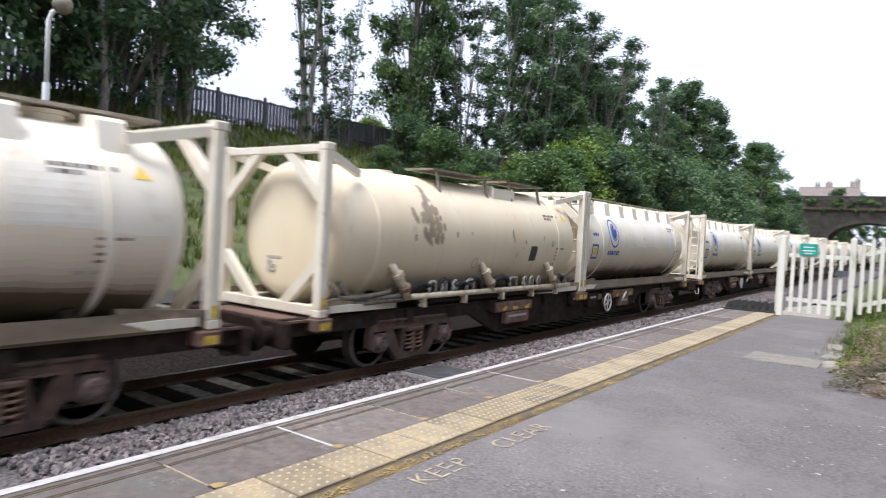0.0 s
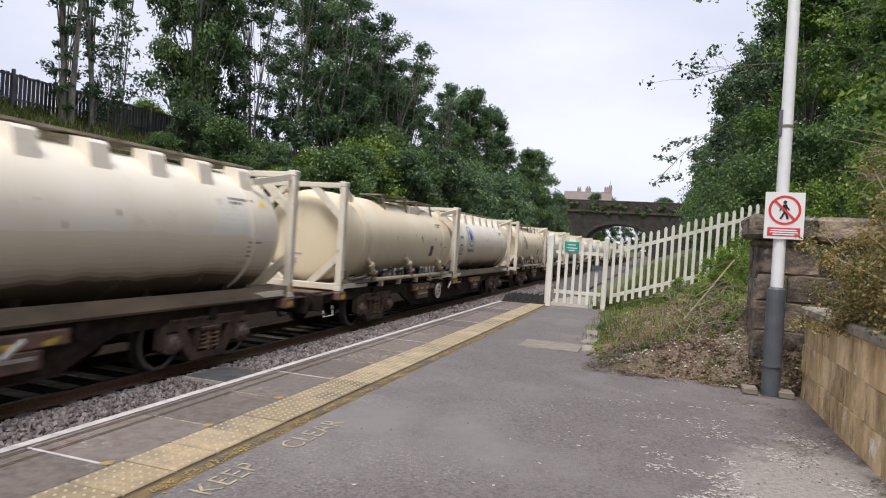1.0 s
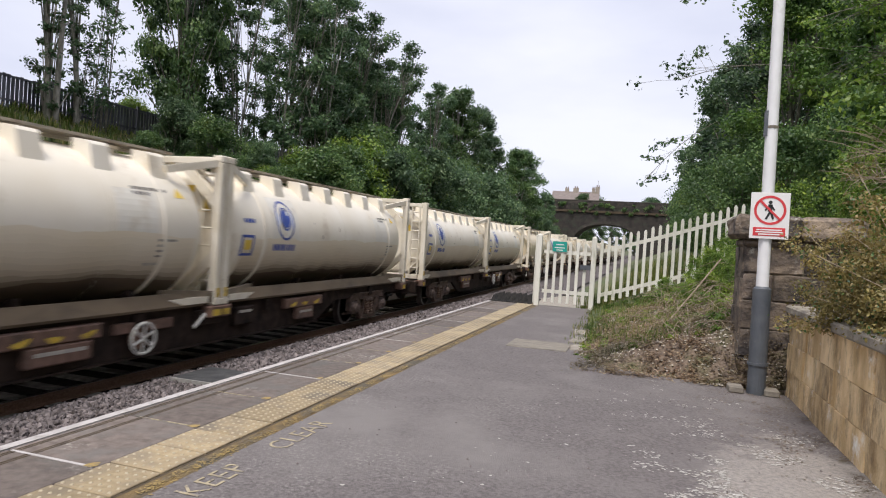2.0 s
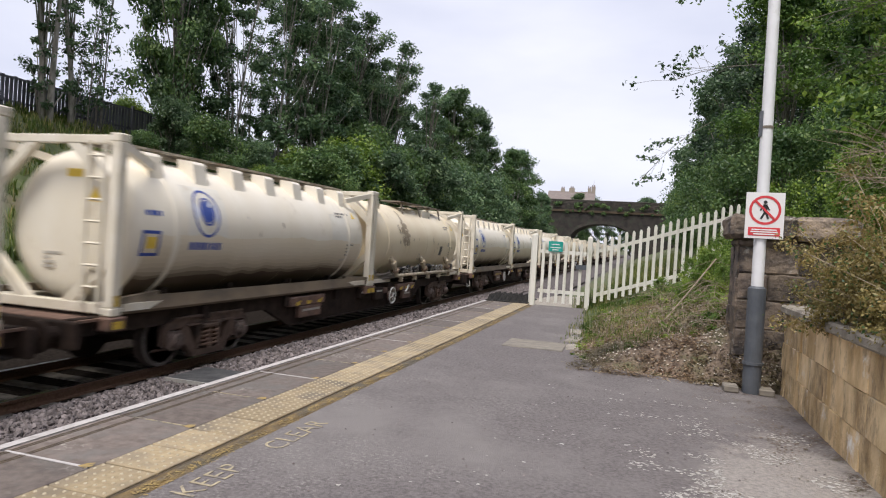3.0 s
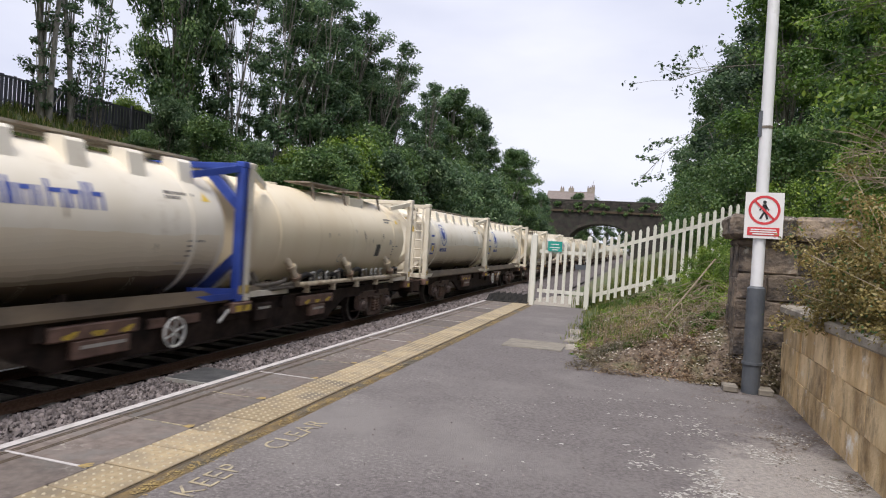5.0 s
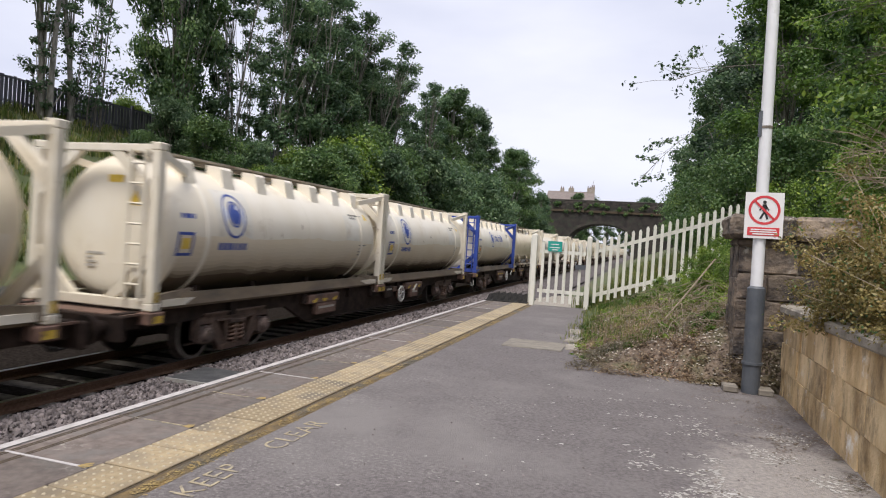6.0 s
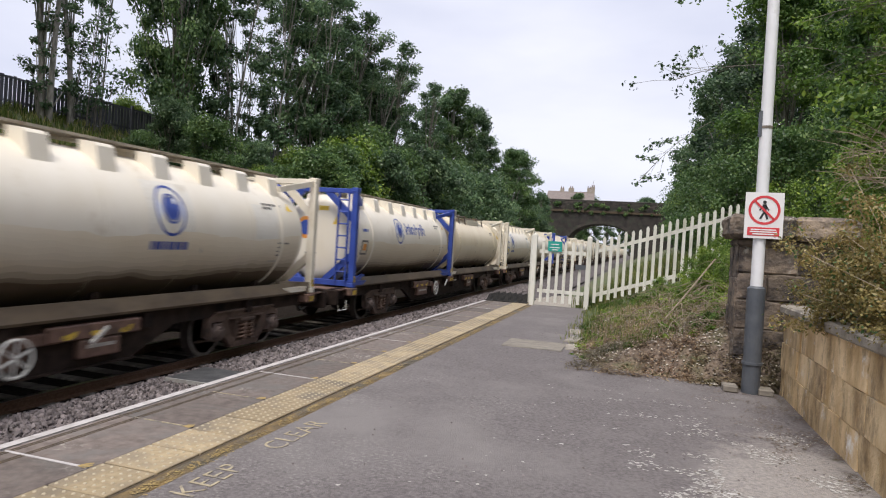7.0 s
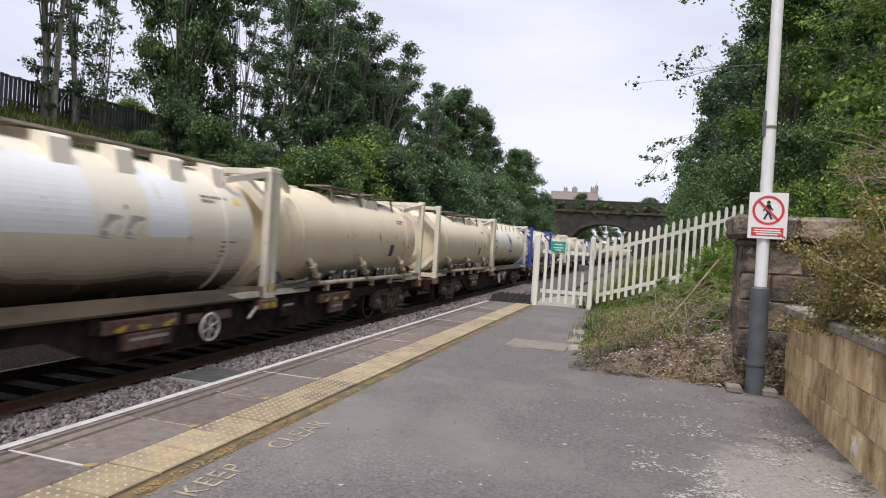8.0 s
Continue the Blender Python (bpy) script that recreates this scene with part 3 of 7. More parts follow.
# ---- platform ----
def make_platform():
    plat = thing("platform", "grey asphalt station platform with a worn concrete edge", "platform", kind="structure")
    bm = bmesh.new()
    outline = [(-2.559, -40), (1.75, -40), (1.75, 8.2), (1.2, 8.35), (0.25, 8.55), (-0.5, 8.75), (-0.85, 9.6), (-0.95, 12), (-1.25, PLAT_END), (-2.559, PLAT_END)]
    top = [bm.verts.new((x, y, 0)) for x, y in outline]
    low = [bm.verts.new((x, y, -1.1)) for x, y in outline]
    bm.faces.new(top), bm.faces.new(low[::-1])
    for i in range(len(outline)):
        j = (i + 1) % len(outline)
        bm.faces.new((low[i], low[j], top[j], top[i]))
    part("asphalt_surface", bm, M_ASPHALT, plat, "patched grey asphalt with pale worn streaks")
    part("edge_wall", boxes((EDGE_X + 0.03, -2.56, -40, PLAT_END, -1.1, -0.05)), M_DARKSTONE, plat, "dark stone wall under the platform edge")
    part("edge_line", boxes((EDGE_X, EDGE_X + 0.076, -40, PLAT_END, -0.1, 0.003)), M_WHITE_LINE, plat, "white painted edge line")
    part("joint_strip", boxes((-2.715, -2.683, -40, PLAT_END, -0.049, -0.008)), M_JOINT, plat, "dark weedy joint beside the tactile strip")
    # This strip is ochre weed debris along the joint, with no paint on it.
    part("yellow_line", boxes((-2.683, -2.562, -40, PLAT_END, -0.06, -0.002)), M_DEBRIS, plat, "ochre gritty weed debris lying along the joint")
    bm = bmesh.new()
    box(bm, EDGE_X + 0.088, -3.125, 0.008, 0.962, -0.06, 0.0, bevel=0.006)
    slab = mesh_of("edge_slab", bm, M_SLAB)
    bm = bmesh.new()
    for x in (-3.79, -3.765, -3.66, -3.635):
        box(bm, x, x + 0.012, 0.01, 0.96, 0.0, 0.0025)
    groove = mesh_of("grip_strip", bm, M_JOINT)
    bm = boxes((EDGE_X + 0.12, -3.14, -0.012, 0.012, -0.04, 0.0025))
    line = mesh_of("joint_line", bm, M_WHITE_LINE)
    thin = mesh_of("joint_line", boxes((EDGE_X + 0.25, -3.2, -0.005, 0.005, -0.04, 0.002)), M_LETTER)
    for i in range(-8, 15):
        y = 3.17 + 0.97 * i
        s = part("edge_slab", slab, None, plat, m=pose(0, y, 0))
        part("grip_strip", groove, None, s)
        patch = bmesh.new()
        patch.faces.new([patch.verts.new((-3.16 + px, py, 0.003)) for px, py in ((-0.05, -0.01), (0.015, -0.02), (0.03, 0.03), (0.0, 0.08), (-0.035, 0.05))])
        part("paint_patch", patch, M_YELLOW_LINE, plat, "faded yellow paint patch", m=pose(0, y + 0.02 * math.sin(i * 5), 0))
        part("joint_line", line if i % 3 == 0 else thin, None, plat, m=pose(0, y, 0))
    bm = bmesh.new()
    box(bm, -3.118, -2.718, 0.007, 0.4, -0.06, 0.004, bevel=0.005)
    tile = mesh_of("tactile_slab", bm, M_TACTILE)
    bm = bmesh.new()
    for i in range(6):
        for j in range(6):
            cx, cy = -3.118 + 0.033 + i * 0.0667, 0.037 + j * 0.0667
            a = [bm.verts.new((cx + r * math.cos(k * math.pi / 3), cy + r * math.sin(k * math.pi / 3), z)) for r, z in ((0.0135, 0.003), (0.009, 0.009)) for k in range(6)]
            for k in range(6):
                bm.faces.new((a[k], a[(k + 1) % 6], a[6 + (k + 1) % 6], a[6 + k]))
            bm.faces.new(a[6:])
    studs = mesh_of("studs", bm, M_STUD)
    for i in range(-24, 37):
        t = part("tactile_slab", tile, None, plat, m=pose(0, 2.05 + 0.408 * i, 0.0015 * math.sin(i * 2.3)))
        part("studs", studs, None, t, "rows of raised round studs")
    part("joint_bed", boxes((-3.14, -2.70, -40, PLAT_END, -0.07, -0.012), (EDGE_X + 0.1, -3.12, -40, PLAT_END, -0.07, -0.012)), M_JOINT, plat)
    g = random.Random(61)
    def spots(name, label, material, areas, lo, hi, z, seed, gate=-0.05):
        """Many small flat irregular crusts lying on the asphalt, as one piece."""
        q = random.Random(seed)
        verts, faces = [], []
        for cx, cy, sx, sy, count in areas:
            for _ in range(count):
                x, y = q.gauss(cx, sx), q.gauss(cy, sy)
                if not -2.66 < x < 1.63 or not 1.0 < y < 13 or noise.noise((x * 2.6, y * 2.6, seed)) < gate:
                    continue
                r, a0, b = lo + (hi - lo) * q.random() ** 2.5, q.uniform(0, 6.3), len(verts)
                k, zz = 7, z + q.uniform(0, 0.0022)
                for i in range(k):
                    a, rr = a0 + 2 * math.pi * i / k, r * q.uniform(0.35, 1.25)
                    verts.append((min(1.637, x + 1.25 * rr * math.cos(a)), y + rr * math.sin(a), zz))
                faces.append(tuple(range(b, b + k)))
        me = bpy.data.meshes.new(name)
        me.from_pydata(verts, [], faces)
        me.materials.append(material)
        tagged(part(name, me, None, plat, label), kind="stuff")
    spots("lichen_crust", "pale lichen crusts and scuffs on the asphalt", M_WORN, ((0.95, 4.4, 0.45, 1.0, 7000), (0.5, 6.4, 0.6, 1.1, 1500), (0.1, 3.8, 0.6, 0.9, 1200), (0.95, 3.4, 0.4, 0.6, 5000), (1.15, 4.3, 0.28, 1.2, 3500), (1.2, 2.7, 0.3, 0.7, 2000)), 0.002, 0.018, 0.0025, 62, 0.12)
    spots("joint_debris", "straw-coloured weed debris along the tactile strip", M_YELLOW_LINE, [(-2.615, 1.2 + 0.5 * i, 0.03, 0.3, 420) for i in range(30)], 0.002, 0.011, 0.004, 65, -0.3)
    spots("soil_crumbs", "dark soil and moss crumbs along the wall foot", M_LITTER, ((1.6, 5.4, 0.07, 1.9, 2600), (1.25, 6.2, 0.2, 0.45, 900), (1.15, 7.8, 0.35, 0.45, 1300), (0.9, 5.6, 0.5, 1.4, 350), (0.3, 8.6, 0.6, 0.3, 900)), 0.003, 0.014, 0.005, 63)
    # lettering painted on the asphalt
    for word, y in (("KEEP", 3.05), ("CLEAR", 3.98)):
        cu = bpy.data.curves.new("lettering", "FONT")
        cu.body, cu.size, cu.extrude, cu.space_character, cu.offset = word, 0.235, 0.0012, 1.1, -0.0015
        tmp = bpy.data.objects.new("lettering_curve", cu)
        me = bpy.data.meshes.new_from_object(tmp)
        bpy.data.objects.remove(tmp)
        me.materials.clear()
        me.materials.append(M_LETTER)
        part("lettering", me, None, plat, "faded cream painted lettering", m=pose(-2.3, y, 0.0035, 0, 0, 90))
    bm = bmesh.new()
    box(bm, -1.92, -1.02, 9.62, 10.42, -0.02, 0.014, bevel=0.006)
    part("cover_slab", bm, M_COVER, plat, "pale concrete cover slab set in the asphalt", m=pose(0, 0, 0))


make_platform()


# ---- the freight train ----
SPEED, LEAD = 27.173, 6.559
GAP_SHORT, GAP_LONG = 1.668, 2.09          # between the twin wagons of a pair, and between pairs
BOX_L, BOX_W, BOX_H, TANK_R, TANK_Z = 9.125, 2.5, 2.591, 1.19, 1.235
FLOOR_Z = 0.15 - RAIL_Z


def wrap(bm, pts, y0, a0, r=TANK_R + 0.004):
    """A flat outline (u along the tank, v round it upward) laid on the tank's platform side at angle a0."""
    vs = []
    for u, v in pts:
        a = a0 + v / TANK_R
        vs.append(bm.verts.new((r * math.cos(a), y0 + u, TANK_Z + r * math.sin(a))))
    return bm.faces.new(vs)


def wrap_rect(bm, u0, u1, v0, v1, y0, a0, r=TANK_R + 0.004):
    k = max(1, int(abs(v1 - v0) / 0.08))
    for i in range(k):
        a, b = v0 + (v1 - v0) * i / k, v0 + (v1 - v0) * (i + 1) / k
        wrap(bm, [(u0, a), (u1, a), (u1, b), (u0, b)], y0, a0, r)


def wrap_ring(bm, r0, r1, y0, a0, lift=0.004, n=28, squash=0.82):
    for i in range(n):
        t0, t1 = 2 * math.pi * i / n, 2 * math.pi * (i + 1) / n
        pts = [(r1 * squash * math.cos(t0), r1 * math.sin(t0)), (r1 * squash * math.cos(t1), r1 * math.sin(t1))]
        pts += [(r0 * squash * math.cos(t1), r0 * math.sin(t1)), (r0 * squash * math.cos(t0), r0 * math.sin(t0))] if r0 else [(0, 0)]
        wrap(bm, pts, y0, a0, TANK_R + lift)


def bars(bm, y, a, rows, height=0.05, gap=0.035, seed=0):
    """Rows of unreadable lettering as short bars."""
    rng = random.Random(seed)
    v = 0
    for width in rows:
        u = 0
        while u < width:
            w = rng.uniform(0.05, 0.16)
            wrap_rect(bm, u, min(u + w, width), v - height, v, y, a)
            u += w + 0.03
        v -= height + gap
    return bm


def roundel(parent, y, a, r):
    bm = bmesh.new()
    wrap_ring(bm, 0, r, y, a, 0.004)
    whole = part("logo_disc", bm, M_DECAL_PALE, parent, "pale round emblem patch")
    for lo, hi, da in ((0.91, 1.02, 0.0), (0.52, 0.6, 0.02)):
        bm = bmesh.new()
        wrap_ring(bm, r * lo, r * hi, y + (0.02 if lo < 0.9 else 0), a + da, 0.007)
        part("logo_ring", bm, M_DECAL_BLUE, whole, "thin blue ring")
    bm = bmesh.new()
    wrap_ring(bm, 0, r * 0.47, y + 0.02, a + 0.02, 0.007)
    dot = part("logo_dot", bm, M_DECAL_BLUE, whole, "blue centre disc")
    bm = bmesh.new()
    wrap_ring(bm, 0, r * 0.13, y + 0.09, a + 0.12, 0.01, n=10)
    part("logo_notch", bm, M_DECAL_PALE, dot, "small pale notch")


def end_frame(parent, y, sign, paint, ladder):
    """One end frame of the container, with its octagon braces."""
    t, hw, top = 0.16, BOX_W / 2, BOX_H
    ya, yb = (y, y + t) if sign > 0 else (y - t, y)
    ym = (ya + yb) / 2
    for s in (-1, 1):
        part("corner_post", boxes((s * hw - (t if s > 0 else 0), s * hw + (0 if s > 0 else t), ya, yb, 0.12, top - 0.12), bevel=0.012), paint, parent)
    part("end_beam", boxes((-hw + 0.13, hw - 0.13, ya + 0.01, yb - 0.01, top - 0.15, top - 0.03), bevel=0.01), paint, parent)
    part("end_beam", boxes((-hw + 0.13, hw - 0.13, ya + 0.01, yb - 0.01, 0.02, 0.17), bevel=0.01), paint, parent)
    for sx in (-1, 1):
        for z0, z1 in ((0.86, 0.1), (top - 0.86, top - 0.1)):
            part("corner_brace", beam(bmesh.new(), (sx * (hw - 0.08), ym, z0), (sx * (hw - 0.9), ym, z1), 0.16, 0.12, up=(0, 1, 0)), paint, parent)
        for z in (0.0, top - 0.12):
            part("corner_casting", boxes((sx * hw - 0.089, sx * hw + 0.089, ya - 0.004, yb + 0.03, z, z + 0.12) if sx == 0 else
                                         (min(sx * hw, sx * (hw - 0.178)) - 0.003, max(sx * hw, sx * (hw - 0.178)) + 0.003, ya - 0.004, yb + 0.03, z, z + 0.12), bevel=0.015), paint, parent)
        # struts that run from the frame to the tank
        d = sign
        part("top_strut", beam(bmesh.new(), (sx * (hw - 0.08), ym, top - 0.12), (sx * 0.86, ym + d * 1.0, top - 0.36), 0.09, 0.12), paint, parent)
        bm = bmesh.new()
        vs = [bm.verts.new(p) for p in ((sx * (hw - 0.02), ym, 0.24), (sx * (hw - 0.02), ym, 0.05), (sx * 1.05, ym + d * 1.1, 0.05), (sx * 1.05, ym + d * 1.1, 0.3))]
        f = bm.faces.new(vs)
        r = bmesh.ops.extrude_face_region(bm, geom=[f])
        bmesh.ops.translate(bm, vec=(-sx * 0.1, 0, 0), verts=[v for v in r["geom"] if isinstance(v, bmesh.types.BMVert)])
        bmesh.ops.recalc_face_normals(bm, faces=bm.faces)
        part("sole_plate", bm, paint if paint is M_BLUE else M_RAILPAINT, parent)
    if ladder:
        bm = bmesh.new()
        lx = hw - 0.5
        for x in (lx, lx + 0.28):
            rod(bm, (x, ya - 0.03, 0.15), (x, ya - 0.03, top - 0.12), 0.03, n=6)
        lad = part("ladder", bm, paint, parent, "narrow access ladder")
        for i in range(7):
            part("rung", rod(bmesh.new(), (lx, ya - 0.03, 0.4 + 0.31 * i), (lx + 0.28, ya - 0.03, 0.4 + 0.31 * i), 0.023, n=6), paint, lad)


def tank_body(parent, material):
    L, r = BOX_L, TANK_R
    bm = bmesh.new()
    prof = [(0.3, 0.02), (0.305, 0.5), (0.33, 0.82), (0.37, 1.0), (0.43, 1.1), (0.52, r - 0.025), (0.62, r), (1.5, r)]
    prof += [(1.5 + (L - 3.0) * i / 5, r) for i in range(1, 5)]
    prof += [(L - s, q) for s, q in reversed(prof[:8])]
    lathe(bm, prof, n=64, centre=(0, 0, TANK_Z))
    tank = part("tank", bm, material, parent, "", smooth=True)
    for y in (1.35, L - 1.35):
        bm = bmesh.new()
        lathe(bm, [(y - 0.05, r), (y - 0.045, r + 0.012), (y + 0.045, r + 0.012), (y + 0.05, r)], n=64, centre=(0, 0, TANK_Z))
        part("hoop", bm, material, tank)
    for y in (3.1, 4.9, 6.7):
        bm = bmesh.new()
        lathe(bm, [(y - 0.012, r - 0.001), (y, r + 0.004), (y + 0.012, r - 0.001)], n=64, centre=(0, 0, TANK_Z))
        part("weld_seam", bm, material, tank)
    # cradle under the tank
    for y in (1.6, 3.4, 5.6, L - 1.6):
        part("saddle", boxes((-0.8, 0.8, y - 0.06, y + 0.06, 0.02, 0.3)), M_WAGON, parent)
    return tank


def marks(parent, tank, style, seed, logo_y=1.95):
    rng = random.Random(seed)
    L = BOX_L
    part("lettering", bars(bmesh.new(), L - 1.95, 0.58, [0.72, 0.34], 0.055, 0.03, seed), M_DECAL_DARK, tank)
    part("lettering", bars(bmesh.new(), L - 1.5, -0.1, [0.4, 0.1, 0.16, 0.16], 0.035, 0.05, seed + 1), M_DECAL_DARK, tank)
    part("lettering", bars(bmesh.new(), L - 1.7, -0.42, [0.3], 0.05, 0.03, seed + 2), M_DECAL_GREY, tank)
    bm = bmesh.new()
    wrap(bm, [(-0.11, -0.09), (0.11, -0.09), (0, 0.1)], L - 0.95, 0.55)
    part("warning_triangle", bm, M_DECAL_YELLOW, tank, "yellow warning triangle")
    for _ in range(3):
        bm = bmesh.new()
        y, a, w = rng.uniform(2.6, L - 1.8), rng.uniform(-0.3, 0.3), rng.uniform(0.03, 0.09)
        pts = [(0.5 * w * math.cos(t) * rng.uniform(0.3, 1.2), 1.3 * w * math.sin(t) * rng.uniform(0.3, 1.2)) for t in (0, 0.7, 1.4, 2.1, 2.8, 3.5, 4.2, 4.9, 5.6)]
        wrap(bm, pts, y, a, TANK_R + 0.003)
        part("scuff", bm, rng.choice([M_SOOT, M_DECAL_GREY, M_SOOT]), tank)
    # rear face
    bm = bmesh.new()
    for z, w in ((1.0, 0.34), (0.93, 0.12), (0.86, 0.2), (0.79, 0.2)):
        box(bm, 0.1, 0.1 + w, 0.297, 0.40, z - 0.2, z - 0.16)
    part("end_lettering", bm, M_DECAL_GREY, tank, m=pose(-0.45, 0, 0))
    if style in "AC":
        bm = bmesh.new()
        vs = [bm.verts.new(p) for p in ((0.42, 0.31, 1.62), (0.66, 0.325, 1.62), (0.54, 0.325, 1.86))]
        r = bmesh.ops.extrude_face_region(bm, geom=[bm.faces.new(vs)])
        bmesh.ops.translate(bm, vec=(0, 0.12, 0), verts=[v for v in r["geom"] if isinstance(v, bmesh.types.BMVert)])
        bmesh.ops.recalc_face_normals(bm, faces=bm.faces)
        part("end_triangle", bm, M_DECAL_YELLOW, tank, "yellow warning triangle on the tank end")
        part("end_label", boxes((0.0, 0.28, 0.32, 0.5, 1.98, 2.1)), M_DECAL_YELLOW, tank)
        bm = bmesh.new()
        for u0, u1, v0, v1 in ((-0.2, 0.2, 0.15, 0.2), (-0.2, 0.2, -0.2, -0.15), (-0.2, -0.15, -0.15, 0.15), (0.15, 0.2, -0.15, 0.15)):
            wrap_rect(bm, u0, u1, v0, v1, 0.78, -0.16)
        part("placard_outline", bm, M_DECAL_BLUE if style == "A" else M_DECAL_DARK, tank, "dark outlined placard")
        bm = bmesh.new()
        wrap_rect(bm, -0.11, 0.11, -0.08, 0.1, 0.79, -0.16)
        part("placard", bm, M_DECAL_ORANGE if style == "C" else M_DECAL_YELLOW, tank)
        part("lettering", bars(bmesh.new(), 0.66, 0.27, [0.36], 0.08, 0.03, seed + 5), M_DECAL_BLUE, tank)
    if style == "A":
        bm = bmesh.new()
        wrap_rect(bm, -0.5, 0.55, -0.62, 0.52, logo_y, 0.28, TANK_R + 0.002)
        part("emblem_patch", bm, M_PATCH, tank, "whiter repainted square round the emblem")
        bm = bmesh.new()
        wrap_rect(bm, -0.3, 0.5, -0.3, 0.4, 7.1, 0.2, TANK_R + 0.002)
        part("painted_patch", bm, M_PATCH, tank, "whiter repainted patch")
        roundel(tank, logo_y, 0.3, 0.42)
        part("wordmark", bars(bmesh.new(), logo_y - 0.45, -0.13, [0.86], 0.13, 0.03, seed + 9), M_DECAL_BLUE, tank, "short dark blue wordmark shapes")
    if style == "C":
        roundel(tank, 3.45, 0.3, 0.4)
        bm = bmesh.new()
        u = 0.0
        for w, h in ((0.07, 0.38), (0.22, 0.27), (0.12, 0.36), (0.2, 0.27), (0.1, 0.27), (0.26, 0.38), (0.22, 0.27), (0.06, 0.4), (0.22, 0.4)):
            wrap_rect(bm, u, u + 0.06, -0.14, -0.14 + h, 4.02, 0.33)
            if w > 0.1:
                wrap_rect(bm, u + w - 0.055, u + w, -0.14, -0.14 + min(h, 0.27), 4.02, 0.33)
                wrap_rect(bm, u + 0.06, u + w - 0.055, -0.14 + 0.2, -0.14 + 0.26, 4.02, 0.33)
            u += w + 0.05
        part("wordmark", bm, M_DECAL_BLUE, tank, "large dark blue wordmark shapes")
        for r, m, d in ((0.3, M_DECAL_ORANGE, 0.295), (0.2, M_DECAL_BLUE, 0.29)):
            part("end_emblem", rod(bmesh.new(), (-0.35, d, 1.5), (-0.35, 0.4, 1.5), r, n=28), m, tank, "round emblem on the tank end")


def top_walkway(parent, style):
    L, top = BOX_L, BOX_H
    if style in "ACW":
        for x in (-0.22, 0.22):
            part("walkway_rail", boxes((x - 0.2, x + 0.2, 0.5, L - 0.4, top - 0.045, top - 0.005)), M_WALK_LIGHT, parent, "grating walkway along the top")
        bm = bmesh.new()
        n = 7
        pts = [(0.45, 2.25), (0.8, 2.02), (0.86, 2.02), (0.77, 2.42), (0.72, 2.47), (0.45, 2.5)]
        f0 = [bm.verts.new((x, -0.17, z)) for x, z in pts]
        f1 = [bm.verts.new((x, 0.17, z)) for x, z in pts]
        bm.faces.new(f0), bm.faces.new(f1[::-1])
        for i in range(len(pts)):
            bm.faces.new((f0[i], f1[i], f1[(i + 1) % len(pts)], f0[(i + 1) % len(pts)]))
        bmesh.ops.recalc_face_normals(bm, faces=bm.faces)
        me = mesh_of("walkway_bracket", bm, M_TANK)
        for i in range(n):
            y = 1.2 + (L - 2.4) * i / (n - 1)
            part("walkway_bracket", me, None, parent, m=pose(0, y, 0))
            part("walkway_bracket", me, None, parent, m=pose(0, y, 0, 0, 0, 180))
        for y in (1.6, L / 2, L - 1.6):
            bm = bmesh.new()
            rod(bm, (0, y, 2.3), (0, y, 2.47), 0.26, n=20)
            rod(bm, (0, y, 2.47), (0, y, 2.52), 0.3, n=20)
            part("manhole", bm, M_TANK, parent)
    else:
        spans = ((3.2, 5.3), (5.9, 7.6)) if style == "B" else ((2.2, 3.6), (5.4, 6.8))
        for a, b in spans:
            rise = 0.1 if style == "B" else 0.02
            w = part("walkway", boxes((0.05, 0.75, a, b, top - 0.1 + rise - 0.06, top - 0.065 + rise - 0.06)), M_WALKWAY, parent, "raised grating walkway")
            for y in (a + 0.2, b - 0.2):
                part("walkway_leg", beam(bmesh.new(), (0.68, y, top - 0.08), (0.8, y, 2.0), 0.05, 0.05), M_WALKWAY, w)
                part("walkway_leg", beam(bmesh.new(), (0.2, y, top - 0.08), (0.2, y, 2.3), 0.05, 0.05), M_WALKWAY, w)
        y0, y1 = spans[0][1] + 0.02, spans[1][0] + 0.3
        bm = boxes((0.74, 0.78, y0, y1, 2.08, 2.36), (0.1, 0.14, y0, y1, 2.3, 2.46), (0.14, 0.74, y0, y0 + 0.04, 2.2, 2.4), (0.14, 0.74, y1 - 0.04, y1, 2.2, 2.4))
        part("spill_box", bm, M_TANK, parent, "open cream spill box on the tank top")
        for y in (2.6, 5.6):
            bm = bmesh.new()
            rod(bm, (-0.1, y, 2.3), (-0.1, y, 2.46), 0.27, n=20)
            part("manhole", bm, M_TANK, parent)


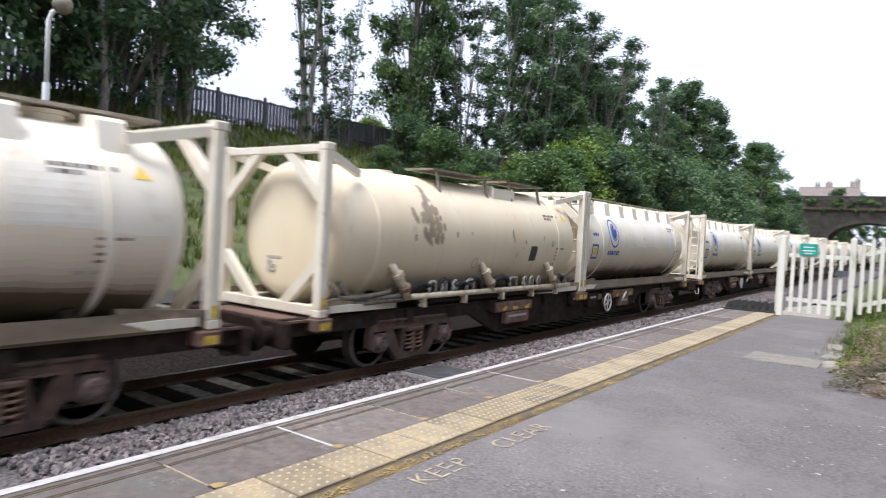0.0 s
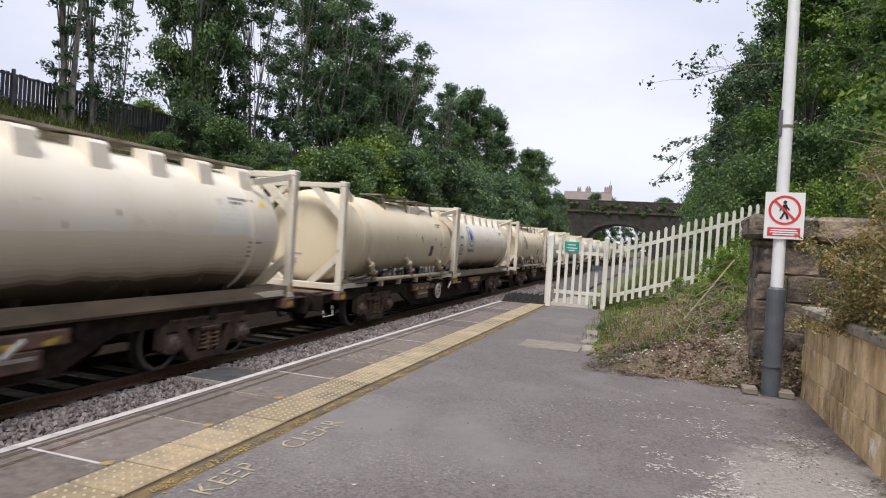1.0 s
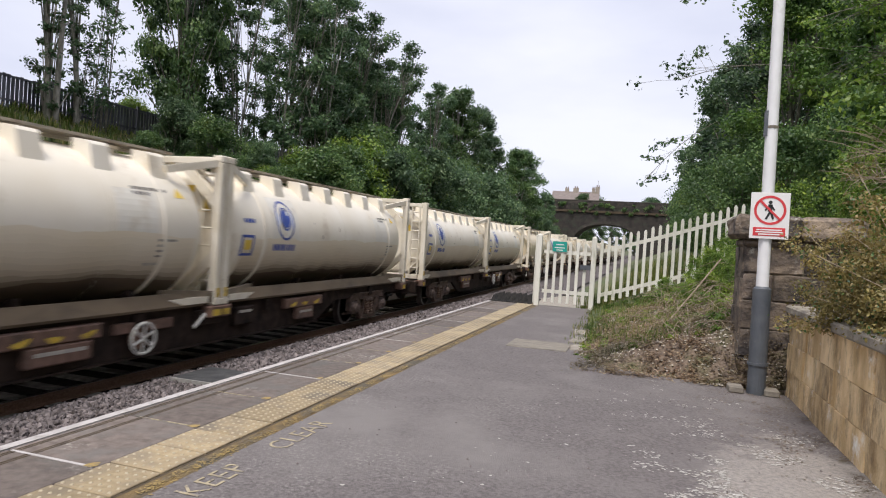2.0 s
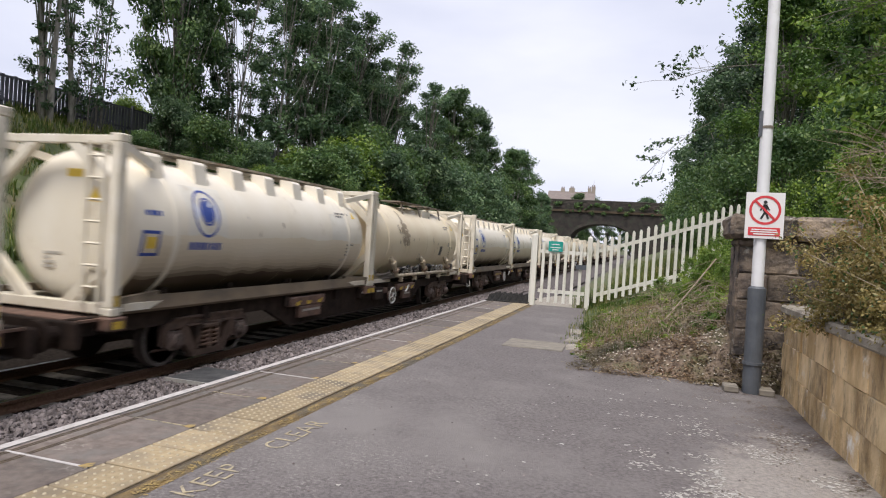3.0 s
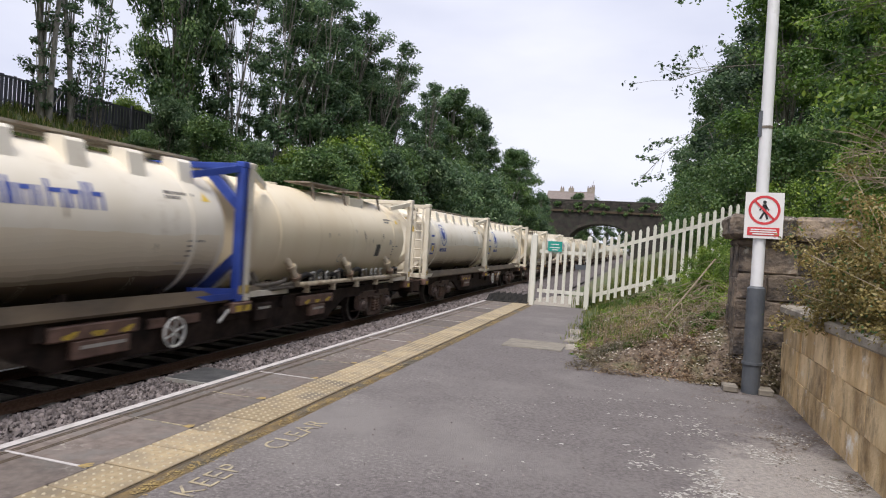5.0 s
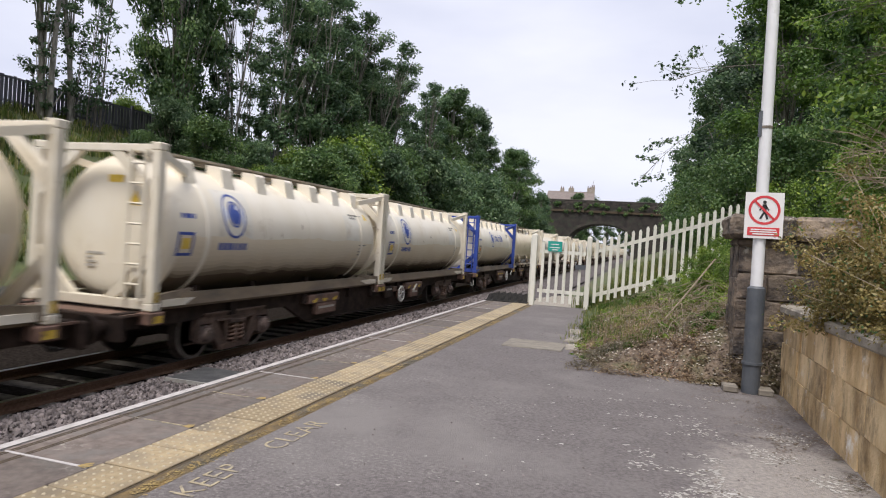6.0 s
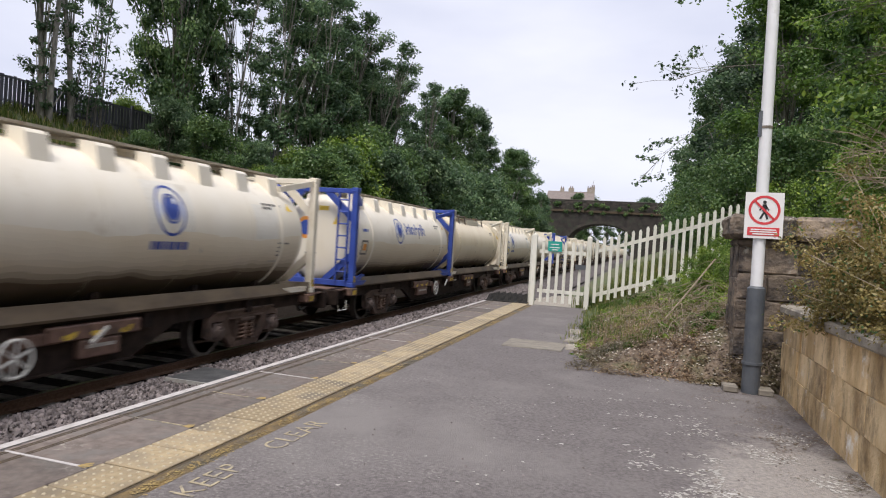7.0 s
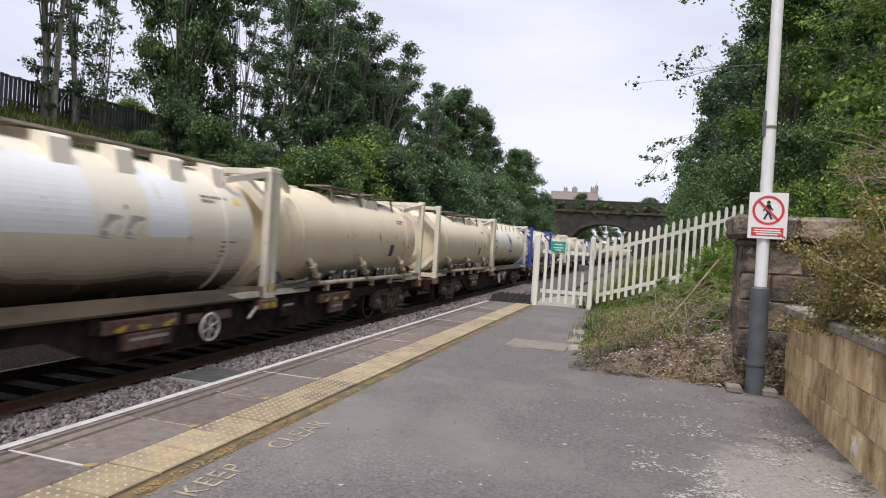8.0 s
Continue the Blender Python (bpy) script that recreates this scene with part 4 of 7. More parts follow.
def pipework(parent):
    """Discharge manifold along the platform side."""
    part("manifold", tube(bmesh.new(), [(1.14, 2.1, 0.2), (1.14, 4.5, 0.2), (1.14, 8.5, 0.2)], 0.058, 10), M_PIPE, parent, "long stained cream discharge pipe", smooth=True)
    part("rail_tray", boxes((0.95, 1.1, 2.5, 8.0, 0.06, 0.1)), M_WAGON, parent)
    for y in (2.6, 3.9, 5.3, 6.6, 7.8):
        part("pipe_bracket", boxes((1.06, 1.2, y - 0.03, y + 0.03, 0.0, 0.16)), M_PIPE, parent)
    for y in (1.95, 4.7, 7.5):
        part("elbow", tube(bmesh.new(), [(0.98, y - 0.24, 0.78), (1.1, y - 0.18, 0.72), (1.15, y - 0.02, 0.5), (1.16, y + 0.1, 0.36), (1.14, y + 0.17, 0.2)], 0.075, 10), M_PIPE, parent, "thick stained cream pipe elbow", smooth=True)
        part("flange", rod(bmesh.new(), (1.14, y - 0.1, 0.62), (1.15, y - 0.06, 0.56), 0.105, n=14), M_PIPE, parent)
        part("flange", rod(bmesh.new(), (1.16, y + 0.07, 0.4), (1.15, y + 0.11, 0.34), 0.115, n=14), M_RUST_PIPE, parent, "rust-brown pipe flange")
    for y, w in ((2.75, 0.2), (3.15, 0.12), (3.5, 0.12), (3.95, 0.24), (5.6, 0.3), (6.2, 0.1), (6.5, 0.14), (6.85, 0.1), (7.9, 0.3)):
        bm = bmesh.new()
        tube(bm, [(1.14, y, 0.2), (1.14, y, 0.4), (1.15, y + 0.03, 0.45), (1.15, y + w - 0.03, 0.45), (1.14, y + w, 0.4), (1.14, y + w, 0.22)], 0.026, 8)
        part("valve_tube", bm, M_VALVE, parent, "small bent steel valve tube", smooth=True)
        part("valve_collar", rod(bmesh.new(), (1.14, y, 0.3), (1.14, y, 0.34), 0.042, n=10), M_VALVE, parent)
    for y0, y1, z, r in ((2.2, 2.9, 0.36, 0.055), (2.95, 3.5, 0.42, 0.045), (3.4, 4.2, 0.34, 0.05), (3.95, 4.55, 0.42, 0.05), (4.9, 5.65, 0.42, 0.06), (7.65, 8.3, 0.38, 0.055)):
        part("hose", tube(bmesh.new(), [(1.06, y0, 0.24), (1.12, y0 + 0.12, z), (1.14, (y0 + y1) / 2, z + 0.06), (1.12, y1 - 0.12, z + 0.02), (1.08, y1, 0.26)], r, 8), M_RUBBER, parent, "black rubber hose", smooth=True)
    for k, (y0, y1) in enumerate(((0.5, 2.2), (0.65, 2.1), (0.4, 1.8))):
        pts = [(0.9 + 0.06 * k, y0, 0.5), (1.0 + 0.06 * k, y0 + 0.12, 0.26), (1.1, y0 + 0.45, 0.14 + 0.05 * k), (1.14, (y0 + y1) / 2 + 0.2, 0.17 + 0.05 * k), (1.12, y1 - 0.15, 0.16 + 0.07 * k), (1.04, y1, 0.34)]
        part("hose", tube(bmesh.new(), pts, 0.042, 8), M_HOSE, parent, "dusty grey rubber hose", smooth=True)


def base_gussets(parent, paint):
    """Sloping sill plates that run inboard from the corner castings."""
    for s in (-1, 1):
        for y, d in ((0.1, 1), (BOX_L - 0.1, -1)):
            bm = bmesh.new()
            top = [(s * 1.2, y, 0.16), (s * 1.2, y + d * 0.5, 0.16), (s * 1.02, y + d * 1.9, 0.12), (s * 0.85, y + d * 1.9, 0.12), (s * 0.75, y, 0.16)]
            a, b = [bm.verts.new(p) for p in top], [bm.verts.new((p[0], p[1], p[2] - 0.11)) for p in top]
            bm.faces.new(a), bm.faces.new(b[::-1])
            for i in range(5):
                bm.faces.new((a[i], b[i], b[(i + 1) % 5], a[(i + 1) % 5]))
            bmesh.ops.recalc_face_normals(bm, faces=bm.faces)
            part("base_gusset", bm, paint, parent)


def container(key, seed):
    """A: emblem tank (E: emblem amidships); B: piped tank with a smear (P: without); C: blue-framed tank; D: plain tank; W: plain tank with painted-out emblem."""
    style, logo_y = {"E": ("A", 4.45), "P": ("B", 0)}.get(key, (key, 2.12))
    label = {"A": "cream bulk tank container with a faded blue round emblem", "B": "yellowed cream tank container with discharge pipes along its side",
             "C": "cream tank container in a bright blue frame with blue emblem", "D": "plain cream tank container with small top walkways",
             "W": "off-white tank container with painted-out patches and torn marks"}[style]
    root = thing("tank_container", label, "tank container", group="tank containers on the train")
    paint = M_BLUE if style == "C" else M_FRAME
    skin = {"A": M_TANK, "B": M_TANK_WARM, "C": M_TANK, "D": M_TANK_WARM, "W": M_TANK}[style]
    end_frame(root, 0.0, 1, paint, style in "AC")
    end_frame(root, BOX_L, -1, paint, False)
    base_gussets(root, paint)
    tank = tank_body(root, skin)
    marks(root, tank, style, seed, logo_y)
    top_walkway(root, style)
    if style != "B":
        # Bands round the lower tank: travel grime plus underside shade put into the colour.
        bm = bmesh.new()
        for q in range(len(M_GRIME_SHADE_STEPS)):
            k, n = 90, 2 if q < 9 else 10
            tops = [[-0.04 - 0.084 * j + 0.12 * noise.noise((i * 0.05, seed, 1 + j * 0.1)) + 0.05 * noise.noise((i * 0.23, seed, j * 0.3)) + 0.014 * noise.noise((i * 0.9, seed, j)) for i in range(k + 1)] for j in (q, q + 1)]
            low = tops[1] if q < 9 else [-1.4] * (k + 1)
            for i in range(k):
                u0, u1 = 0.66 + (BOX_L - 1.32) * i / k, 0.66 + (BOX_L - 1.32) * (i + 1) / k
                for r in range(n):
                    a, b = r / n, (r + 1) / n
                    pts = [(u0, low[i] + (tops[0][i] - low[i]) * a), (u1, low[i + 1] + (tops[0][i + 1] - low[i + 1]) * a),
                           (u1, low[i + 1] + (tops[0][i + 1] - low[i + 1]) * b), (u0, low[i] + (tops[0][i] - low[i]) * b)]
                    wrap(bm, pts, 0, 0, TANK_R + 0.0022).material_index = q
        part("grime_band", bm, M_GRIME_SHADE_STEPS, tank, "brown travel grime and painted underside shade low on the tank", smooth=True)
    if style == "B":
        pipework(root)
        bm = bmesh.new()
        wrap_rect(bm, -0.15, 0.15, -0.17, 0.17, 6.55, -0.22)
        part("data_plate", bm, M_SIGN_BLACK, tank, "dark square data plate")
        bm = bmesh.new()
        wrap_rect(bm, -0.06, 0.06, -0.07, 0.07, 7.45, -0.02)
        part("small_plate", bm, M_DECAL_GREY, tank, "small grey riveted plate")
        bm = bmesh.new()
        wrap_ring(bm, 0.09, 0.12, 4.25, -0.4, 0.006)
        part("ring_mark", bm, M_DECAL_GREY, tank, "faded round stencil mark")
        for y, a, w, h in ((3.5, 0.08, 0.05, 0.09), (4.0, 0.1, 0.04, 0.06), (5.6, 0.12, 0.06, 0.16), (5.65, 0.02, 0.03, 0.1), (6.15, 0.0, 0.05, 0.07)):
            bm = bmesh.new()
            wrap(bm, [(w * math.cos(t * 0.785) * (0.7 + 0.3 * math.sin(t * 5 + y)), h * math.sin(t * 0.785) * (0.7 + 0.3 * math.cos(t * 3 + y))) for t in range(8)], y, a, TANK_R + 0.0035)
            part("scrape", bm, M_SOOT, tank, "dark scrape in the paint")
    if key == "B":
        bm = bmesh.new()
        g = random.Random(seed)
        for _ in range(70):
            cy, cz, r = g.gauss(0, 0.19), g.gauss(0, 0.22), g.uniform(0.02, 0.09)
            rim = [(cy + 0.8 * r * math.cos(t * 0.6283) * g.uniform(0.75, 1.15), cz + 1.5 * r * math.sin(t * 0.6283) * g.uniform(0.75, 1.15)) for t in range(10)]
            for t in range(10):
                wrap(bm, [(cy, cz), rim[t], rim[(t + 1) % 10]], 2.75, 0.3, TANK_R + 0.003 + 0.0004 * (_ % 12))
        tagged(part("smear", bm, M_SMUDGE, tank, "dark smeared patch"), kind="stuff")
    if style == "W":
        for y, w in ((1.9, 1.1), (4.1, 1.4), (6.3, 0.9)):
            bm = bmesh.new()
            wrap_rect(bm, -w / 2, w / 2, -0.5, 0.62, y, 0.35, TANK_R + 0.003)
            part("painted_patch", bm, M_TANK_WHITE, tank, "whiter painted-out patch")
        for y in (5.1, 5.55):
            bm = bmesh.new()
            wrap(bm, [(-0.2, -0.18), (0.0, -0.2), (0.16, -0.05), (0.2, 0.14), (-0.05, 0.16), (-0.14, 0.02)], y, 0.05)
            part("torn_mark", bm, M_DECAL_GREY, tank, "torn grey sticker")
    if style != "B":
        for s in (-1, 1):
            bm = bmesh.new()
            pts = [(1.15, 0.0), (1.17, 0.04), (1.09, 0.24), (1.05, 0.24), (1.1, 0.0)]
            ends = [[bm.verts.new((s * px, y, pz)) for px, pz in pts] for y in (0.3, BOX_L - 0.3)]
            bm.faces.new(ends[0]), bm.faces.new(ends[1][::-1])
            for i in range(5):
                bm.faces.new((ends[0][i], ends[1][i], ends[1][(i + 1) % 5], ends[0][(i + 1) % 5]))
            bmesh.ops.recalc_face_normals(bm, faces=bm.faces)
            part("bottom_skirt", bm, M_SKIRT, root, "dusty sloping bottom skirt plate")
    # yellow corner marks
    for y in (0.02, BOX_L - 0.14):
        part("corner_mark", boxes((BOX_W / 2 + 0.001, BOX_W / 2 + 0.004, y + 0.015, y + 0.11, 0.14, 0.3)), M_YELLOW, root)
    return root


def prism(bm, pts, x0, x1):
    """An outline in (along, up) given thickness from x0 to x1."""
    f0, f1 = [bm.verts.new((x0, u, z)) for u, z in pts], [bm.verts.new((x1, u, z)) for u, z in pts]
    bm.faces.new(f0), bm.faces.new(f1[::-1])
    for i in range(len(pts)):
        bm.faces.new((f0[i], f1[i], f1[(i + 1) % len(pts)], f0[(i + 1) % len(pts)]))
    return bm


def bogie(parent, y):
    b = part("bogie_bolster", boxes((-0.95, 0.95, y - 0.22, y + 0.22, 0.42, 0.68), bevel=0.03), M_BOGIE, parent, "cast steel bogie")
    for s in (-1, 1):
        xa, xb = s * 0.95, s * 1.07
        bm = bmesh.new()
        prism(bm, [(y + u, z) for u, z in ((-1.14, 0.6), (-1.1, 0.72), (-0.92, 0.79), (-0.5, 0.83), (0.5, 0.83), (0.92, 0.79), (1.1, 0.72), (1.14, 0.6), (1.0, 0.64), (0.8, 0.64),
                                           (0.6, 0.67), (-0.6, 0.67), (-0.8, 0.64), (-1.0, 0.64))], xa, xb)
        prism(bm, [(y + u, z) for u, z in ((-0.44, 0.12), (0.44, 0.12), (0.38, 0.23), (-0.38, 0.23))], xa - s * 0.02, xb + s * 0.02)
        for d in (-1, 1):
            for pts in (((1.13, 0.68), (1.14, 0.38), (1.06, 0.38), (1.04, 0.66)), ((0.74, 0.68), (0.76, 0.36), (0.68, 0.34), (0.62, 0.68)),
                        ((0.72, 0.68), (0.56, 0.68), (0.3, 0.2), (0.42, 0.13), (0.7, 0.42)), ((0.3, 0.68), (0.22, 0.68), (0.2, 0.5), (0.27, 0.22), (0.33, 0.22))):
                prism(bm, [(y + d * u, z) for u, z in pts], xa, xb)
        box(bm, min(xb, xb + s * 0.035), max(xb, xb + s * 0.035), y - 0.95, y + 0.95, 0.795, 0.83)
        box(bm, min(xb, xb + s * 0.035), max(xb, xb + s * 0.035), y - 0.6, y + 0.6, 0.66, 0.69)
        bmesh.ops.recalc_face_normals(bm, faces=bm.faces)
        part("side_frame", bm, M_BOGIE, b, "heavy rust-brown cast side frame with openings")
        for u in (-0.13, 0.13):
            pts = [(xb + 0.075 * math.cos(t * 0.9), y + u + 0.075 * math.sin(t * 0.9), 0.24 + t * 0.0105) for t in range(34)]
            part("spring", tube(bmesh.new(), pts, 0.018, 5), M_SPRING, b, "rusty coil spring")
        part("spring_cap", boxes((min(xa, xb + s * 0.07), max(xa, xb + s * 0.07), y - 0.24, y + 0.24, 0.59, 0.66), bevel=0.015), M_BOGIE, b)
        part("friction_wedge", boxes((min(xa, xb + s * 0.03), max(xa, xb + s * 0.03), y - 0.05, y + 0.05, 0.24, 0.58), bevel=0.01), M_SPRING, b)
        part("brake_hanger", rod(bmesh.new(), (s * 0.9, y - 1.2, 0.3), (s * 0.9, y + 1.2, 0.24), 0.025, n=6), M_BOGIE, b)
        for u in (-0.9, 0.9):
            bm = bmesh.new()
            prism(bm, [(y + u + a, z) for a, z in ((-0.15, 0.34), (-0.16, 0.52), (-0.1, 0.61), (0.1, 0.61), (0.16, 0.52), (0.15, 0.34), (0.08, 0.3), (-0.08, 0.3))], xa, xb + s * 0.05)
            rod(bm, (xb + s * 0.05, y + u, 0.46), (xb + s * 0.12, y + u, 0.46), 0.125, 0.11, n=16)
            rod(bm, (xb + s * 0.12, y + u, 0.46), (xb + s * 0.145, y + u, 0.46), 0.06, n=10)
            bmesh.ops.recalc_face_normals(bm, faces=bm.faces)
            for k in range(3):
                a = 0.5 + k * 2.094
                rod(bm, (xb + s * 0.12, y + u + 0.085 * math.cos(a), 0.46 + 0.085 * math.sin(a)), (xb + s * 0.135, y + u + 0.085 * math.cos(a), 0.46 + 0.085 * math.sin(a)), 0.018, n=6)
            part("axle_box", bm, M_AXLEBOX, b, "round-capped axle box")
    for u in (-0.9, 0.9):
        part("axle", rod(bmesh.new(), (-0.82, y + u, 0.46), (0.82, y + u, 0.46), 0.08, n=10), M_WHEEL, b)
        for s in (-1, 1):
            bm = bmesh.new()
            lathe(bm, [(s * 0.69, 0.49), (s * 0.715, 0.49), (s * 0.73, 0.465), (s * 0.84, 0.455), (s * 0.845, 0.39), (s * 0.79, 0.37), (s * 0.77, 0.16), (s * 0.84, 0.13)], axis="x", n=36, centre=(0, y + u, 0.46))
            wheel = part("wheel", bm, M_WHEEL, b, smooth=False)
            bm = bmesh.new()
            lathe(bm, [(s * 0.842, 0.452), (s * 0.85, 0.45), (s * 0.85, 0.4), (s * 0.842, 0.395)], axis="x", n=36, centre=(0, y + u, 0.46))
            part("tyre_face", bm, M_TYRE, wheel, "brighter worn tyre face")


def hook_mark(x, y, z, lean):
    """A hand-painted curved lashing mark."""
    bm = bmesh.new()
    n = 8
    ring = []
    for i in range(n + 1):
        a = math.radians(195 + 130 * i / n)
        w = 0.06 + 0.045 * math.sin(math.pi * i / n)
        ring.append([bm.verts.new((x, y + lean * r * math.cos(a), z + 0.8 * r * math.sin(a) + lean * 0.1 * r * math.cos(a))) for r in (0.15, 0.15 - w)])
    for i in range(n):
        bm.faces.new((ring[i][0], ring[i + 1][0], ring[i + 1][1], ring[i][1]))
    bmesh.ops.solidify(bm, geom=bm.faces[:], thickness=0.002)
    return bm


def wagon(wheel_at, rear_gap, front_gap):
    """A flat container wagon; its origin lies at the rear container's rear end, at rail level."""
    L = 2 * BOX_L + 0.05
    back, fore = rear_gap / 2 - 0.4, front_gap / 2 - 0.4
    root = thing("container_wagon", "grimy rust-brown flat wagon that carries two tank containers", "freight wagon", group="wagons of the train")
    z1 = FLOOR_Z - 0.01
    for s in (-1, 1):
        bm = bmesh.new()
        xx = 0.98 * s
        prof = [(-back, z1), (L + fore, z1), (L + fore, z1 - 0.26), (L - 4.3, z1 - 0.26), (L - 5.2, z1 - 0.66), (5.2, z1 - 0.66), (4.3, z1 - 0.26), (-back, z1 - 0.26)]
        f0 = [bm.verts.new((xx - 0.05, y, z)) for y, z in prof]
        f1 = [bm.verts.new((xx + 0.05, y, z)) for y, z in prof]
        bm.faces.new(f0), bm.faces.new(f1[::-1])
        for i in range(len(prof)):
            bm.faces.new((f0[i], f1[i], f1[(i + 1) % len(prof)], f0[(i + 1) % len(prof)]))
        bmesh.ops.recalc_face_normals(bm, faces=bm.faces)
        sill = part("side_sill", bm, M_WAGON, root, "deep rusty side sill")
        part("sill_flange", boxes((xx - 0.08, xx + 0.08, -back, L + fore, z1 - 0.03, z1 - 0.003)), M_WAGON, sill)
        part("sill_flange", boxes((xx - 0.1, xx + 0.1, 5.2, L - 5.2, z1 - 0.69, z1 - 0.66)), M_WAGON, sill)
    part("centre_sill", boxes((-0.25, 0.25, -back, L + fore, z1 - 0.3, z1 - 0.02)), M_WAGON, root)
    for y in (0.1, 2.3, 5.0, 7.4, L / 2, L - 7.4, L - 5.0, L - 2.3, L - 0.1):
        part("cross_member", boxes((-1.12, 1.12, y - 0.09, y + 0.09, z1 - 0.24, z1 - 0.012)), M_WAGON, root)
    for y in (0.12, BOX_L - 0.1, BOX_L + 0.16, L - 0.12):
        for s in (-1, 1):
            o = part("spigot_outrigger", boxes((min(s * 1.0, s * 1.27), max(s * 1.0, s * 1.27), y - 0.16, y + 0.16, z1 - 0.2, z1), bevel=0.02), M_WAGON_RED, root)
            part("yellow_mark", boxes((min(s * 1.27, s * 1.274), max(s * 1.27, s * 1.274), y - 0.1, y + 0.1, z1 - 0.17, z1 - 0.06)), M_YELLOW, o)
    for y, d in ((-back, -1), (L + fore, 1)):
        part("headstock", boxes((-1.2, 1.2, min(y, y + d * 0.12), max(y, y + d * 0.12), z1 - 0.4, z1 - 0.02), bevel=0.02), M_WAGON, root)
        part("end_deck", boxes((-1.12, 1.12, min(y, y - d * (abs(y - (0 if d < 0 else L)) - 0.02)), max(y, y - d * (abs(y - (0 if d < 0 else L)) - 0.02)), z1 - 0.05, z1 - 0.015)), M_WAGON_RED, root, "grimy maroon end deck plate")
        if d < 0 and rear_gap > 2:
            part("grab_rail", tube(bmesh.new(), [(1.22, y + d * 0.06, z1 - 0.38), (1.24, y + d * 0.06, z1 - 0.52), (1.24, y - d * 0.36, z1 - 0.52), (1.22, y - d * 0.36, z1 - 0.3)], 0.012, 6), M_OFFWHITE, root, "pale bent step rail")
        for s in (-1, 1):
            bm = bmesh.new()
            rod(bm, (s * 0.87, y + d * 0.1, z1 - 0.2), (s * 0.87, y + d * 0.36, z1 - 0.2), 0.11, n=14)
            rod(bm, (s * 0.87, y + d * 0.36, z1 - 0.2), (s * 0.87, y + d * 0.4, z1 - 0.2), 0.22, n=18)
            part("buffer", bm, M_WAGON, root)
        part("coupling", tube(bmesh.new(), [(0, y + d * 0.1, z1 - 0.25), (0, y + d * 0.25, z1 - 0.36), (0, y + d * 0.39, z1 - 0.32)], 0.04, 6), M_WAGON, root)
        part("brake_pipe", tube(bmesh.new(), [(0.4, y + d * 0.1, z1 - 0.3), (0.4, y + d * 0.22, z1 - 0.5), (0.35, y + d * 0.36, z1 - 0.55), (0.3, y + d * 0.39, z1 - 0.45)], 0.03, 6), M_RUBBER, root)
    bogie(root, 2.45)
    bogie(root, L - 2.35)
    # brake gear, equipment boxes and their yellow marks along both sides
    for s in (-1, 1):
        wheel = bmesh.new()
        yw = wheel_at if s > 0 else L - wheel_at
        n = 24
        pts = [(s * 1.2, yw + 0.235 * math.cos(2 * math.pi * i / n), 0.62 + 0.235 * math.sin(2 * math.pi * i / n)) for i in range(n + 1)]
        tube(wheel, pts, 0.02, 6)
        part("brake_lever", beam(bmesh.new(), (s * 1.19, yw + 1.15, 0.66), (s * 1.19, yw + 1.42, 0.86), 0.03, 0.05), M_OFFWHITE, root, "white-painted brake lever")
        part("wheel_backing", rod(bmesh.new(), (s * 1.08, yw, 0.62), (s * 1.14, yw, 0.62), 0.17, n=20), M_WAGON_RED, root, "rusty gear case behind the hand wheel")
        part("gear_bracket", boxes((min(s * 1.0, s * 1.1), max(s * 1.0, s * 1.1), yw - 0.45, yw + 0.75, 0.7, 0.86), bevel=0.015), M_WAGON_RED, root)
        hw = part("hand_wheel", wheel, M_OFFWHITE, root, "white spoked brake hand wheel")
        for k in range(3):
            a = k * math.pi / 3 + 0.4
            part("spoke", rod(bmesh.new(), (s * 1.2, yw - 0.225 * math.cos(a), 0.62 - 0.225 * math.sin(a)), (s * 1.2, yw + 0.225 * math.cos(a), 0.62 + 0.225 * math.sin(a)), 0.015, n=6), M_OFFWHITE, hw)
        for y0, y1, zt, zb, m in ((5.1, 6.65, 0.93, 0.72, M_WAGON_RED), (9.75, 10.35, 0.9, 0.55, M_WAGON), (11.5, 13.1, 0.93, 0.72, M_WAGON_RED), (5.5, 6.5, 0.71, 0.45, M_WAGON_RED), (12.0, 12.7, 0.71, 0.45, M_WAGON_RED), (8.7, 9.3, 0.92, 0.66, M_WAGON)):
            x0, x1 = (1.03, 1.16) if s > 0 else (-1.16, -1.03)
            bx = part("equipment_box", boxes((x0, x1, y0, y1, zb, zt), bevel=0.02), m, root)
            if y1 - y0 > 1.2:
                for q in range(3):
                    part("yellow_mark", hook_mark(x1 + 0.003 if s > 0 else x0 - 0.003, y0 + 0.3 + q * 0.5, zt - 0.07, 1 if q % 2 else -1), M_YELLOW, bx)
            else:
                part("lettering", boxes((x1, x1 + 0.003, y0 + 0.1, y1 - 0.1, zt - 0.12, zt - 0.07) if s > 0 else (x0 - 0.003, x0, y0 + 0.1, y1 - 0.1, zt - 0.12, zt - 0.07)), M_DECAL_GREY, bx)
        part("air_reservoir", rod(bmesh.new(), (s * 0.6, 9.3, 0.6), (s * 0.6, 10.6, 0.6), 0.2, n=18), M_WAGON, root)
    return root


# front and rear container of each wagon, from the head of the visible train to its tail
CONSIST = [("A", "A"), ("P", "A"), ("A", "A"), ("A", "P"), ("A", "A"), ("A", "A"), ("A", "B"), ("A", "P"), ("A", "A"), ("A", "A"),
           ("B", "A"), ("A", "P"), ("A", "A"), ("P", "C"), ("A", "A"), ("D", "C"), ("E", "P"), ("P", "W")]
HEAD = 6
MOVING = []


